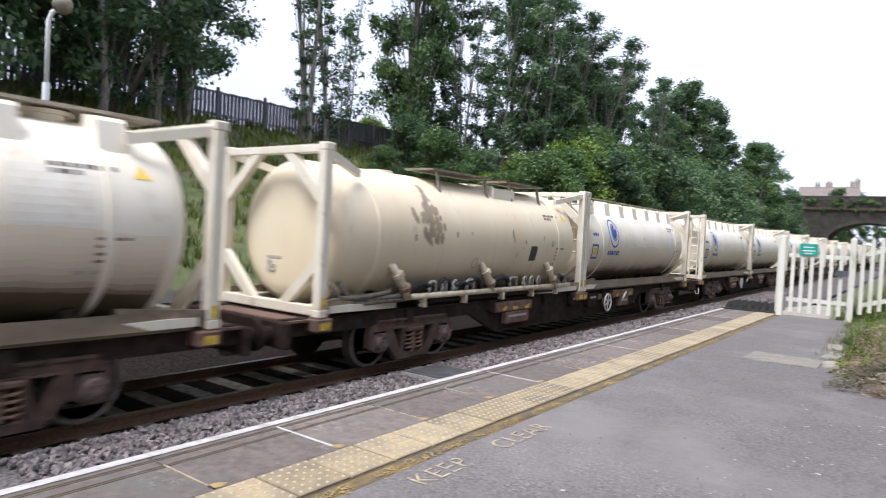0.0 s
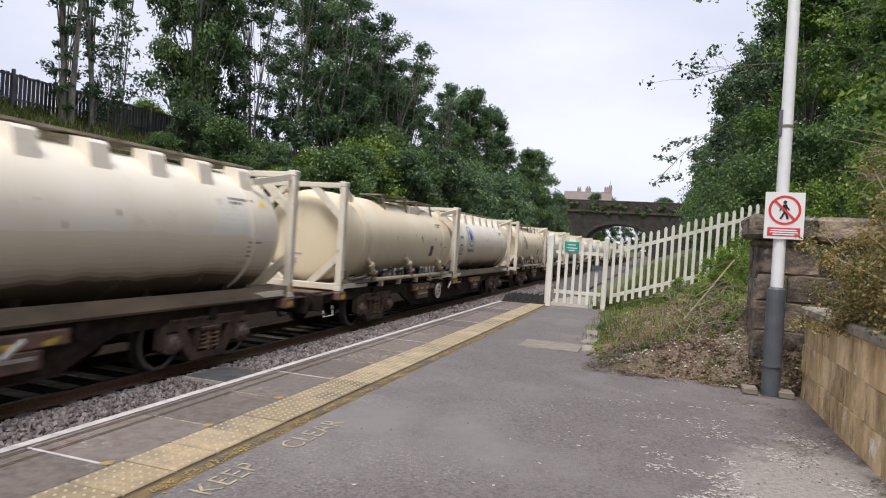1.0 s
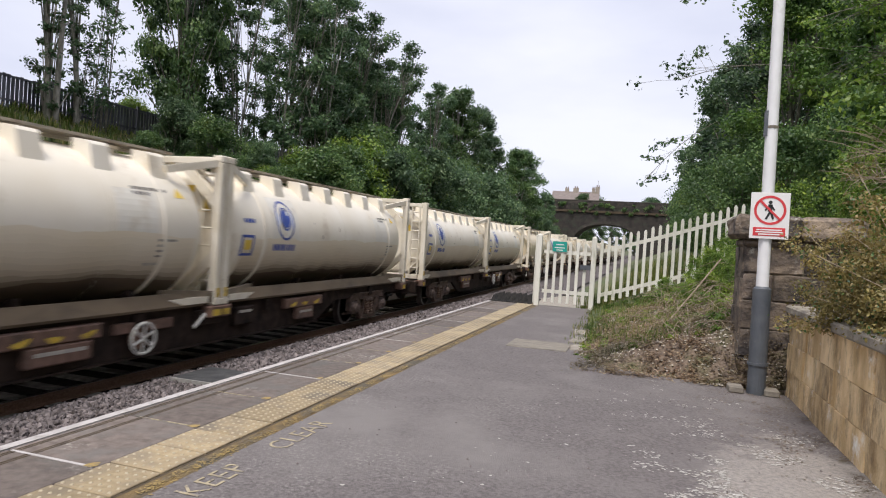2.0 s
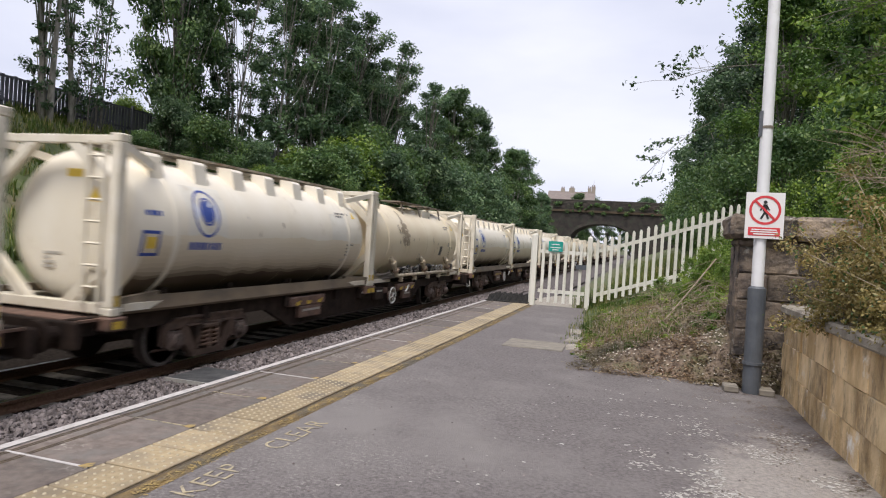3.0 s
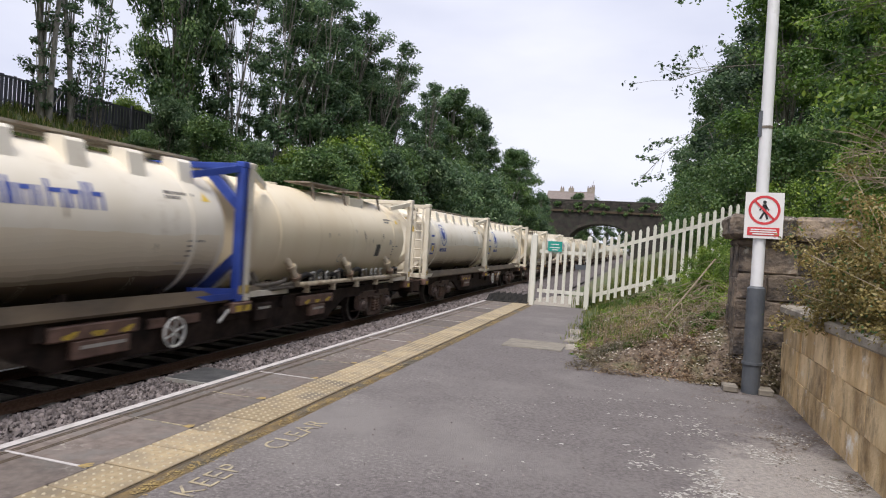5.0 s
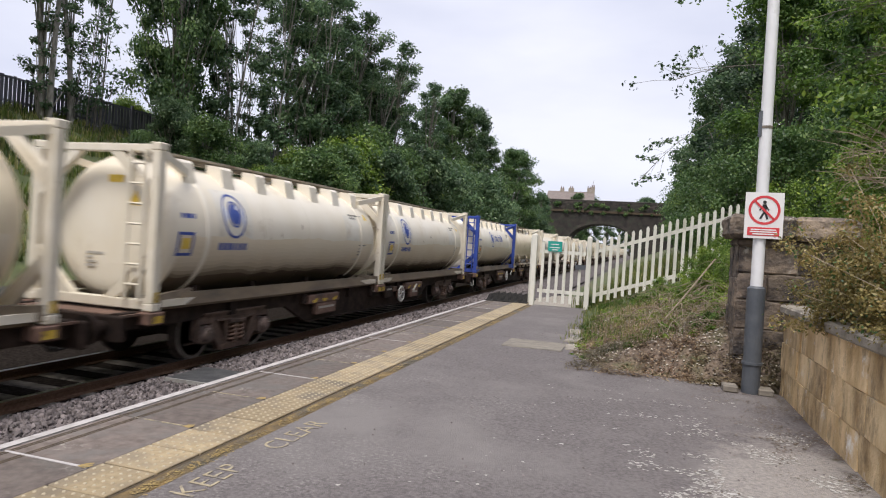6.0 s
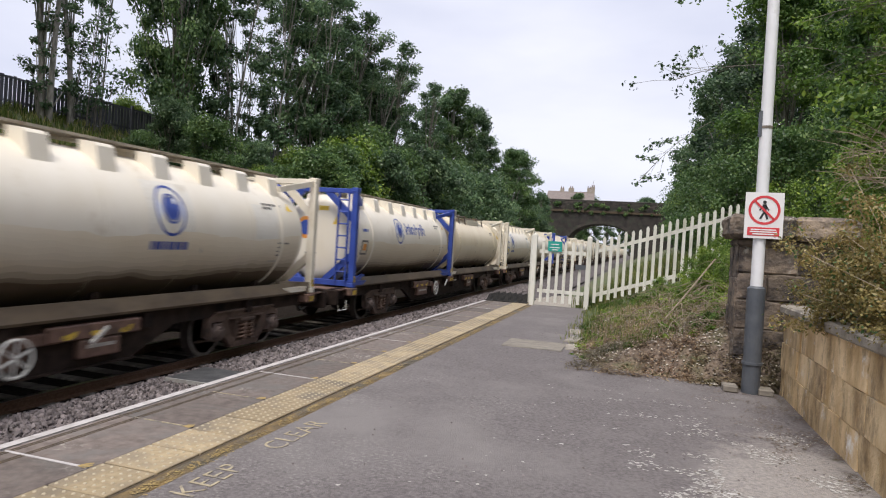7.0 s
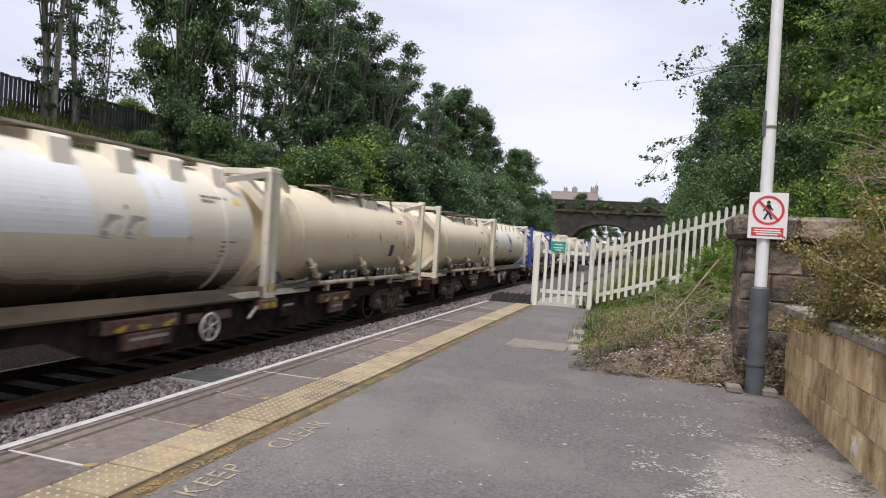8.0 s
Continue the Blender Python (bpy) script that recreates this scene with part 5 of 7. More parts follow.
def rear_end(n):
    """Where the n-th wagon's rear end stands at the start; pairs are close-coupled, with longer gaps between pairs."""
    length = 2 * BOX_L + 0.05
    return LEAD + (n // 2) * (2 * length + GAP_SHORT + GAP_LONG) + (length + GAP_LONG if n % 2 else 0)


def make_train():
    protos = {}
    bases = {}
    for i, (front, rear) in enumerate(CONSIST):
        n = HEAD - i
        y = rear_end(n)
        if n % 2 in bases:
            ob = copy_thing(bases[n % 2], Matrix())
        else:
            ob = bases[n % 2] = wagon(7.4, GAP_LONG, GAP_SHORT) if n % 2 else wagon(11.0, GAP_SHORT, GAP_LONG)
        MOVING.append((ob, y, RAIL_Z))
        for style, off in ((front, BOX_L + 0.05), (rear, 0.0)):
            if style in protos:
                c = copy_thing(protos[style], Matrix())
            else:
                c = protos[style] = container(style, len(protos) * 17 + 3)
            MOVING.append((c, y + off, RAIL_Z + FLOOR_Z))


make_train()


def motions():
    for ob, y, z in MOVING:
        walk(ob, [(t, pose(TRACK_X, y + SPEED * t, z)) for t in (0.0, 2.0, 4.0, 6.0, 8.0)])


# ---- bridge and house in the distance ----
def leaf_cloud(name, centres, radii, count, size, seed, flat=0.5, aspect=0.55):
    """count small leaves round the clump centres, as one mesh."""
    g = np.random.default_rng(seed)
    centres, radii = np.asarray(centres), np.asarray(radii)
    pick = g.integers(0, len(centres), count)
    d = g.normal(size=(count, 3))
    d /= np.linalg.norm(d, axis=1, keepdims=True)
    r = radii[pick] * g.random(count) ** 0.58 * g.uniform(0.75, 1.25, count)
    p = centres[pick] + d * r[:, None] * np.array([1, 1, 0.75])
    nrm = d * 0.7 + g.normal(size=(count, 3)) * 0.6 + np.array([0, 0, flat])
    nrm /= np.linalg.norm(nrm, axis=1, keepdims=True)
    t = np.cross(nrm, g.normal(size=(count, 3)))
    t /= np.linalg.norm(t, axis=1, keepdims=True)
    b = np.cross(nrm, t)
    s = size * g.uniform(0.6, 1.35, count)[:, None]
    v = np.stack([p - t * s, p + b * s * aspect, p + t * s, p - b * s * aspect], 1).reshape(-1, 3)
    me = bpy.data.meshes.new(name)
    me.vertices.add(len(v)), me.loops.add(len(v)), me.polygons.add(count)
    me.vertices.foreach_set("co", v.ravel())
    me.loops.foreach_set("vertex_index", np.arange(len(v), dtype=np.int32))
    me.polygons.foreach_set("loop_start", np.arange(0, len(v), 4, dtype=np.int32))
    me.update()
    me.validate()
    return me


def make_bridge():
    b = thing("road_bridge", "sooty stone road bridge with a low arch over the railway", "bridge", kind="structure")
    cx, half, spring, crown = -6.6, 5.4, 2.9, 6.0
    y0, y1, deck = 113.0, 121.0, 8.0
    bm = bmesh.new()
    arch = [(cx - half * math.cos(math.pi * i / 24), spring + (crown - spring) * math.sin(math.pi * i / 24)) for i in range(25)]
    out = [(-34, -1.2), (cx - half, -1.2)] + arch + [(cx + half, -1.2), (22, -1.2), (22, deck), (-34, deck)]
    f = [[bm.verts.new((x, y, z)) for x, z in out] for y in (y0, y1)]
    bm.faces.new(f[0]), bm.faces.new(f[1][::-1])
    for i in range(len(out)):
        j = (i + 1) % len(out)
        bm.faces.new((f[0][i], f[1][i], f[1][j], f[0][j]))
    bmesh.ops.recalc_face_normals(bm, faces=bm.faces)
    part("abutment_wall", bm, M_DARKSTONE, b, "sooty coursed stone face")
    for i in range(24):
        (xa, za), (xb, zb) = arch[i], arch[i + 1]
        c = Vector((cx, 0, spring))
        k = 1.1
        pts = [(xa, za), (xb, zb), (cx + (xb - cx) * k, spring + (zb - spring) * k + 0.15), (cx + (xa - cx) * k, spring + (za - spring) * k + 0.15)]
        bm = bmesh.new()
        f0, f1 = [bm.verts.new((x, y0 - 0.08, z)) for x, z in pts], [bm.verts.new((x, y0 + 0.01, z)) for x, z in pts]
        bm.faces.new(f0)
        for q in range(4):
            bm.faces.new((f0[q], f1[q], f1[(q + 1) % 4], f0[(q + 1) % 4]))
        bmesh.ops.recalc_face_normals(bm, faces=bm.faces)
        part("arch_stone", bm, M_DARKSTONE, b)
    part("string_course", boxes((-34, 22, y0 - 0.22, y0 + 0.3, deck - 0.15, deck + 0.2)), M_JOINT, b, "dark projecting string course")
    for ya in (y0, y1 - 0.45):
        part("parapet", boxes((-34, 22, ya, ya + 0.45, deck + 0.2, deck + 1.75)), M_DARKSTONE, b)
        part("parapet_coping", boxes((-34, 22, ya - 0.08, ya + 0.53, deck + 1.75, deck + 1.95), bevel=0.05), M_DARKSTONE, b)

    g = random.Random(33)
    cs = [(g.uniform(-16, 2), y0 - 0.2, g.choice((deck + 0.3, deck + 0.5, deck + 1.0, deck - 0.3)) + g.uniform(0, 0.4)) for _ in range(34)]
    me = leaf_cloud("parapet_weeds", cs, [g.uniform(0.2, 0.6) for _ in cs], 5200, 0.1, 35)
    me.materials.append(M_LEAF)
    tagged(part("parapet_weeds", me, None, b, "green weeds rooted in the bridge joints"), kind="stuff")
    bm = bmesh.new()
    for k in range(6):
        z = deck + 0.2 + 0.26 * k
        x = -30.0
        while x < 18:
            w = g.uniform(0.5, 1.1)
            d = g.uniform(0.0, 0.05)
            box(bm, x + 0.02, x + w - 0.02, y0 - 0.03 - d, y0, z + 0.02, z + 0.24)
            x += w
    tagged(part("parapet_stones", bm, M_BLOCK, b, "uneven sooty parapet blocks"), kind="stuff")


make_bridge()


def make_house():
    h = thing("house", "old stone house with a slate roof and chimney stacks", "house", m=pose(-18.3, 172, 8.5, 0, 0, 4))
    part("wall", boxes((-5.6, 5.6, -3.5, 3.5, 0, 5.4)), M_HOUSE, h)
    bm = bmesh.new()
    vs = [bm.verts.new(p) for p in ((-6, -3.9, 5.2), (6, -3.9, 5.2), (6, 3.9, 5.2), (-6, 3.9, 5.2), (-6, 0, 7.9), (6, 0, 7.9))]
    for q in ((0, 1, 5, 4), (2, 3, 4, 5), (0, 4, 3), (1, 2, 5), (3, 2, 1, 0)):
        bm.faces.new([vs[i] for i in q])
    roof = part("roof", bm, M_SLATE, h, "brownish slate roof")
    for x, w, t in ((-2.3, 0.5, 8.6), (0.0, 0.7, 8.8), (4.5, 0.45, 8.9), (5.5, 0.5, 9.3)):
        c = part("chimney", boxes((x - w, x + w, -0.5, 0.5, 7.0, t)), M_HOUSE, roof)
        for d in (-0.25, 0.25):
            part("chimney_pot", rod(bmesh.new(), (x + d, 0, t), (x + d, 0, t + 0.5), 0.14, 0.11, n=8), M_WAGON_RED, c)
    for x in (-3.5, 0, 3.5):
        w = part("window", boxes((x - 0.55, x + 0.55, -3.53, -3.48, 3.0, 4.5)), M_OFFWHITE, h)
        part("pane", boxes((x - 0.46, x + 0.46, -3.545, -3.53, 3.1, 4.4)), M_GLASS, w)
    part("aerial", rod(bmesh.new(), (5.5, 0.1, 9.3), (5.5, 0.1, 11.0), 0.04, n=6), M_WALKWAY, roof)


make_house()


# ---- vegetation ----
def tree(name, label, height, crown_r, crown_from, leaves, size, material, seed, clumps=46, clump_r=0.95, trunk_r=0.16, stems=1, narrow=1.0, category="tree", bark=None):
    rng = random.Random(seed)
    root = thing(name, label, category)
    bm = bmesh.new()
    lb = bmesh.new()
    centres, radii = [], []
    tops = []
    for s in range(stems):
        lean = Vector((rng.uniform(-1, 1), rng.uniform(-1, 1), 0)) * (0.06 if stems == 1 else 0.16) * height
        base = Vector((rng.uniform(-0.5, 0.5), rng.uniform(-0.5, 0.5), -0.3)) * (0 if stems == 1 else 1) + Vector((0, 0, -0.3))
        pts = []
        for i in range(8):
            t = i / 7
            wob = Vector((math.sin(3 * t + seed + s), math.cos(2.3 * t + seed), 0)) * 0.18 * t
            pts.append(base + lean * t * t + wob + Vector((0, 0, (height * 0.93 + 0.3) * t)))
        tube(bm, pts, [trunk_r * (1 - 0.125 * i) for i in range(8)], 7)
        tops.append(pts)
    span = height - crown_from
    for c in range(clumps):
        t = rng.random() ** 0.8
        z = crown_from + span * t
        prof = (0.35 + 0.75 * math.sin(math.pi * min(1, t * 0.86 + 0.16))) * crown_r * narrow
        a, q = rng.uniform(0, 2 * math.pi), rng.random() ** 0.5
        wob = 0.75 + 0.45 * noise.noise((math.cos(a) * 1.3, math.sin(a) * 1.3, z * 0.4 + seed))
        pts = tops[c % stems]
        axis = pts[min(7, int(z / height * 7))]
        p = Vector((axis.x + prof * q * wob * math.cos(a), axis.y + prof * q * wob * math.sin(a), z))
        centres.append(p), radii.append(clump_r * rng.uniform(0.55, 1.25))
        if c % 2 == 0:
            k = max(0, min(6, int((z - 0.28 * span * rng.random()) / height * 7) - 1))
            s0, mid = pts[k], (pts[k] + p) / 2 + Vector((0, 0, 0.12 * span * rng.random()))
            tube(lb, [s0, mid, p], [trunk_r * 0.3, trunk_r * 0.2, 0.012], 5)
    part("trunk", bm, bark or M_BARK, root, smooth=True)
    tagged(part("branchwork", lb, bark or M_BARK, root, smooth=True), kind="stuff")
    me = leaf_cloud("crown", [tuple(c) for c in centres], radii, leaves, size, seed)
    me.materials.append(material)
    part("crown", me, None, root)
    return root


def put(proto, x, y, size=1.0, turn=0.0, wide=1.0, sink=0.0):
    m = Matrix.LocRotScale((x, y, ground_z(x, y) - sink), Euler((0, 0, turn)), (size * wide, size * wide, size))
    if not PLACED.get(proto.name):
        PLACED[proto.name] = True
        proto.matrix_basis = m
        return proto
    return copy_thing(proto, m)


PLACED = {}
DENSE = tree("broadleaf_tree", "dense dark green broadleaf tree on the cutting bank", 11, 3.3, 1.0, 24000, 0.1, M_LEAF_DARK, 11, clumps=105, clump_r=0.72)
DENSE2 = tree("broadleaf_tree", "full mid-green broadleaf tree on the cutting bank", 11, 3.2, 0.6, 24000, 0.1, M_LEAF, 12, clumps=105, clump_r=0.7)
AIRY = tree("broadleaf_tree", "open-crowned tree with sky showing between its boughs", 13, 3.1, 1.2, 12500, 0.092, M_LEAF_DARK, 23, clumps=58, clump_r=0.66, stems=2, trunk_r=0.12, bark=M_BARK)
BANK = tree("hawthorn", "leafy green hawthorn on the bank above the platform", 11, 3.0, 0.4, 34000, 0.08, M_LEAF_BRIGHT, 24, clumps=84, clump_r=0.82, category="tree")
# Leaf colour darkened to paint in the shade of the canopy hollows.
BANK2 = tree("hawthorn", "dense hawthorn on the bank above the platform, canopy shade in its dark green leaf colour", 11, 3.2, 0.4, 32000, 0.08, M_LEAF_DEEP, 25, clumps=84, clump_r=0.86, category="tree")
ASH = tree("ash_tree", "tall thin-stemmed tree with airy foliage and pale bare trunks", 13, 2.9, 2.6, 11000, 0.095, M_LEAF_DARK, 13, clumps=72, clump_r=0.62, trunk_r=0.085, stems=3, bark=M_BARK_PALE)
IVY = tree("ivy_clad_tree", "slim tree with an ivy-wrapped trunk and sparse crown", 12, 1.25, 0.3, 5200, 0.085, M_LEAF_DARK, 14, clumps=60, clump_r=0.45, trunk_r=0.17, stems=2, bark=M_BARK_PALE)
SAPLING = tree("sapling", "spindly sapling with few fine leaves", 7.5, 0.9, 1.2, 900, 0.09, M_LEAF_DARK, 15, clumps=26, clump_r=0.5, trunk_r=0.045)
SHRUB = tree("shrub", "bushy green shrub on the railway bank", 4.2, 2.3, 0.1, 17000, 0.08, M_LEAF, 16, clumps=60, clump_r=0.75, trunk_r=0.06, stems=3, category="shrub")
SHADE = tree("shrub", "dark blue-green dense shrub on the railway bank", 4.2, 2.3, 0.1, 17000, 0.08, M_LEAF_DARK, 26, clumps=54, clump_r=0.72, trunk_r=0.06, stems=3, category="shrub")
LIME = tree("lime_shrub", "bright yellow-green shrub in full leaf", 3.6, 2.0, 0.1, 14000, 0.075, M_LEAF_LIME, 17, clumps=50, clump_r=0.65, trunk_r=0.05, stems=3, category="shrub")
NEAR = tree("hedge_shrub", "leafy green shrub close to the platform wall", 3.4, 1.9, 0.1, 13000, 0.055, M_LEAF, 18, clumps=60, clump_r=0.6, trunk_r=0.04, stems=3, category="shrub")
NEARLIME = tree("bramble", "sunlit yellow-green bramble thicket", 2.2, 1.5, 0.05, 8000, 0.05, M_LEAF_LIME, 19, clumps=44, clump_r=0.5, trunk_r=0.03, stems=3, category="shrub")
FIR = tree("conifer", "dark conifer with drooping boughs", 11, 2.6, 1.5, 16000, 0.11, M_LEAF_DEEP, 20, clumps=90, clump_r=0.7, trunk_r=0.18)


def make_trees():
    rng = random.Random(77)
    # far bank, from behind the camera's left towards the bridge
    for x, y, s in ((-24, -6, 1.25), (-27, 1, 1.35), (-23, 4.5, 1.1), (-27, 8, 1.35), (-31, 12, 1.4), (-25.5, 12.5, 1.05), (-30, 4, 1.4), (-31, 17.5, 1.05), (-34, 9, 1.5), (-33, 0, 1.5)):
        put(rng.choice((DENSE, DENSE2, DENSE)), x, y, s, rng.uniform(0, 6))
    for x, y, s in ((-26.5, 16.0, 1.0), (-24.5, 11.5, 0.95), (-26.5, 23.4, 1.05), (-26.9, 24.6, 0.85), (-25, 14, 0.9)):
        put(IVY, x, y, s, rng.uniform(0, 6))
    for x, y, s in ((-27, 26.5, 1.0), (-26.5, 25.5, 0.9), (-27.2, 27.0, 1.3)):
        put(SAPLING, x, y, s, rng.uniform(0, 6))
    for x, y, s, k in ((-24.8, 29.6, 1.25, DENSE2), (-25.4, 31.2, 1.15, DENSE)):
        put(k, x, y, s, rng.uniform(0, 6), wide=0.58)
    put(ASH, -23.6, 33.2, 1.1, 1.0)
    put(ASH, -24.8, 37.4, 0.75, 2.4)
    for x, y, s in ((-21.5, 35.5, 1.1), (-22.5, 38.5, 1.15), (-20, 37, 1.0), (-22, 42, 1.15)):
        put(ASH, x, y, s, rng.uniform(0, 6))
    for x, y, s, k in ((-20.8, 43, 1.05, AIRY), (-19.3, 43.5, 0.95, AIRY), (-19, 48.5, 0.9, AIRY), (-18.2, 54.5, 0.92, AIRY), (-18.2, 60, 1.0, DENSE2), (-17.4, 65, 0.92, DENSE), (-17, 70, 0.84, DENSE2),
                       (-15.2, 77, 0.88, DENSE2), (-15.6, 82, 0.84, DENSE), (-15.5, 89, 0.62, DENSE2), (-14.6, 97, 0.6, DENSE), (-15.5, 106, 0.55, DENSE2), (-21.5, 47, 0.75, DENSE), (-20.6, 40.5, 0.72, DENSE2), (-20.2, 46, 0.7, DENSE), (-23, 66, 0.75, DENSE), (-25, 52, 0.8, DENSE), (-24, 58, 0.8, DENSE2)):
        put(k, x, y, s, rng.uniform(0, 6))
    for x, y, s, k in ((-34, 36, 0.85, LIME), (-36, 40, 1.0, LIME), (-33.5, 33, 0.7, LIME), (-21, 27.5, 0.8, SHRUB), (-23.5, 28, 0.8, SHADE), (-19, 29.5, 0.75, LIME), (-20.5, 31, 0.9, SHADE), (-17.5, 28, 0.8, SHRUB), (-16, 30, 1.25, SHRUB),
                       (-16.5, 33, 1.44, SHRUB), (-17.5, 36, 1.69, LIME), (-15.6, 37, 1.62, SHADE), (-15.8, 41, 1.81, SHRUB), (-16, 45, 2.00, SHADE), (-15.2, 49, 1.88, SHADE), (-15.5, 53, 2.12, SHRUB), (-15, 58, 2.12, SHADE),
                       (-15, 63, 2.12, SHRUB), (-14.5, 69, 1.6, SHADE), (-14.2, 84, 1.4, SHRUB), (-14.0, 91, 1.4, SHADE), (-14.0, 100, 1.2, SHRUB), (-17.5, 40, 2.00, SHRUB), (-17.5, 50, 2.12, LIME), (-22, 24.5, 0.55, SHRUB), (-19, 33.5, 1.2, LIME)):
        put(k, x, y, s, rng.uniform(0, 6))
    for x, y, s, k in ((-16, 128, 0.55, DENSE2), (-15.5, 140, 0.6, DENSE), (-15, 155, 1.0, DENSE2), (1, 128, 0.7, DENSE), (1.5, 142, 0.8, DENSE2), (0.5, 160, 0.9, DENSE), (-14.5, 180, 1.1, DENSE), (0.5, 190, 1.1, DENSE2),
                       (-22, 440, 1.7, DENSE), (-14, 445, 1.8, DENSE2), (-7, 442, 1.8, DENSE), (0, 446, 1.8, DENSE2), (8, 440, 1.7, DENSE), (-3, 452, 2.0, DENSE)):
        put(k, x, y, s, rng.uniform(0, 6))
    # near bank beyond the fence and above the platform wall
    for x, y, s, k in ((4.3, 23.5, 0.8, BANK), (4.0, 31, 0.85, FIR), (3.4, 29, 0.62, FIR), (5.8, 27.5, 0.9, BANK2), (5.0, 36, 0.78, BANK), (5.2, 44, 0.8, DENSE), (5.0, 53, 0.78, DENSE2), (4.8, 62, 0.7, DENSE), (4.8, 72, 0.62, DENSE2),
                       (4.8, 83, 0.58, DENSE), (5, 94, 0.55, DENSE2), (5, 104, 0.55, DENSE), (7.2, 18.5, 0.9, BANK2), (8.5, 14, 1.0, BANK2), (9.5, 22, 1.1, BANK), (7.5, 10.5, 0.8, BANK2), (14, 5, 0.9, DENSE2), (15, -2, 1.0, DENSE), (14, -9, 1.0, DENSE2),
                       (5.8, 20.5, 0.75, BANK), (8.5, 34, 1.1, DENSE)):
        put(k, x, y, s, rng.uniform(0, 6))
    for x, y, s, k in ((3.4, 19.3, 0.9, NEAR), (2.6, 21.5, 0.95, NEAR), (4.6, 17.0, 1.0, NEAR), (4.2, 13.6, 0.85, NEARLIME), (5.0, 12.0, 1.5, NEARLIME), (3.6, 11.6, 0.65, NEARLIME), (5.3, 9.6, 1.4, NEARLIME), (6.2, 8, 1.1, NEAR), (3.0, 16.2, 0.7, NEARLIME),
                       (2.7, 9.9, 0.5, NEARLIME), (3.4, 10.1, 0.55, NEARLIME), (4.1, 10.4, 0.6, NEARLIME), (0.9, 13.6, 0.2, NEARLIME), (1.5, 14.6, 0.42, NEARLIME), (1.15, 15.4, 0.34, NEARLIME), (1.9, 13.6, 0.42, NEARLIME), (1.5, 12.6, 0.28, NEARLIME), (2.0, 16.1, 0.5, NEARLIME), (0.5, 15.9, 0.2, NEARLIME), (2.2, 15.4, 0.5, NEARLIME), (2.3, 12.6, 0.5, NEARLIME), (1.5, 14.2, 0.36, NEARLIME), (3.4, 24, 1.2, NEAR), (2.6, 28, 1.1, NEAR), (2.7, 34, 1.2, NEAR), (3.0, 42, 1.3, NEAR), (5.8, 14.5, 1.2, NEARLIME), (6.4, 11, 1.2, NEARLIME)):
        put(k, x, y, s, rng.uniform(0, 6))
    for proto in (NEAR, NEARLIME, FIR):
        PLACED.setdefault(proto.name, True)


make_trees()


def blades(name, label, region, count, h, w, material, seed, category="grass", lean=0.5):
    """Grass blades or dry stems over a stretch of bank, as one piece of stuff."""
    g = random.Random(seed)
    verts, faces = [], []
    while count > 0:
        x, y = g.uniform(region[0], region[1]), g.uniform(region[2], region[3])
        z = ground_z(x, y)
        if z < -0.2 or noise.noise((x * 0.9, y * 0.9, seed)) < -0.15:
            count -= 0.2
            continue
        for _ in range(6):
            a, k = g.uniform(0, 6.3), h * g.uniform(0.4, 1.25)
            px, py = x + g.gauss(0, 0.06), y + g.gauss(0, 0.06)
            dx, dy = math.cos(a), math.sin(a)
            l = lean * g.uniform(0.2, 1.2)
            b = len(verts)
            verts += [(px - dy * w, py + dx * w, z - 0.02), (px + dy * w, py - dx * w, z - 0.02), (px + dx * l * k * 0.4 + dy * w * 0.7, py + dy * l * k * 0.4 - dx * w * 0.7, z + k * 0.6),
                      (px + dx * l * k * 0.4 - dy * w * 0.7, py + dy * l * k * 0.4 + dx * w * 0.7, z + k * 0.6), (px + dx * l * k, py + dy * l * k, z + k * 0.9)]
            faces += [(b, b + 1, b + 2, b + 3), (b + 3, b + 2, b + 4)]
        count -= 1
    me = bpy.data.meshes.new(name)
    me.from_pydata(verts, [], faces)
    me.materials.append(material)
    tagged(new(name, me), label, category, kind="stuff")


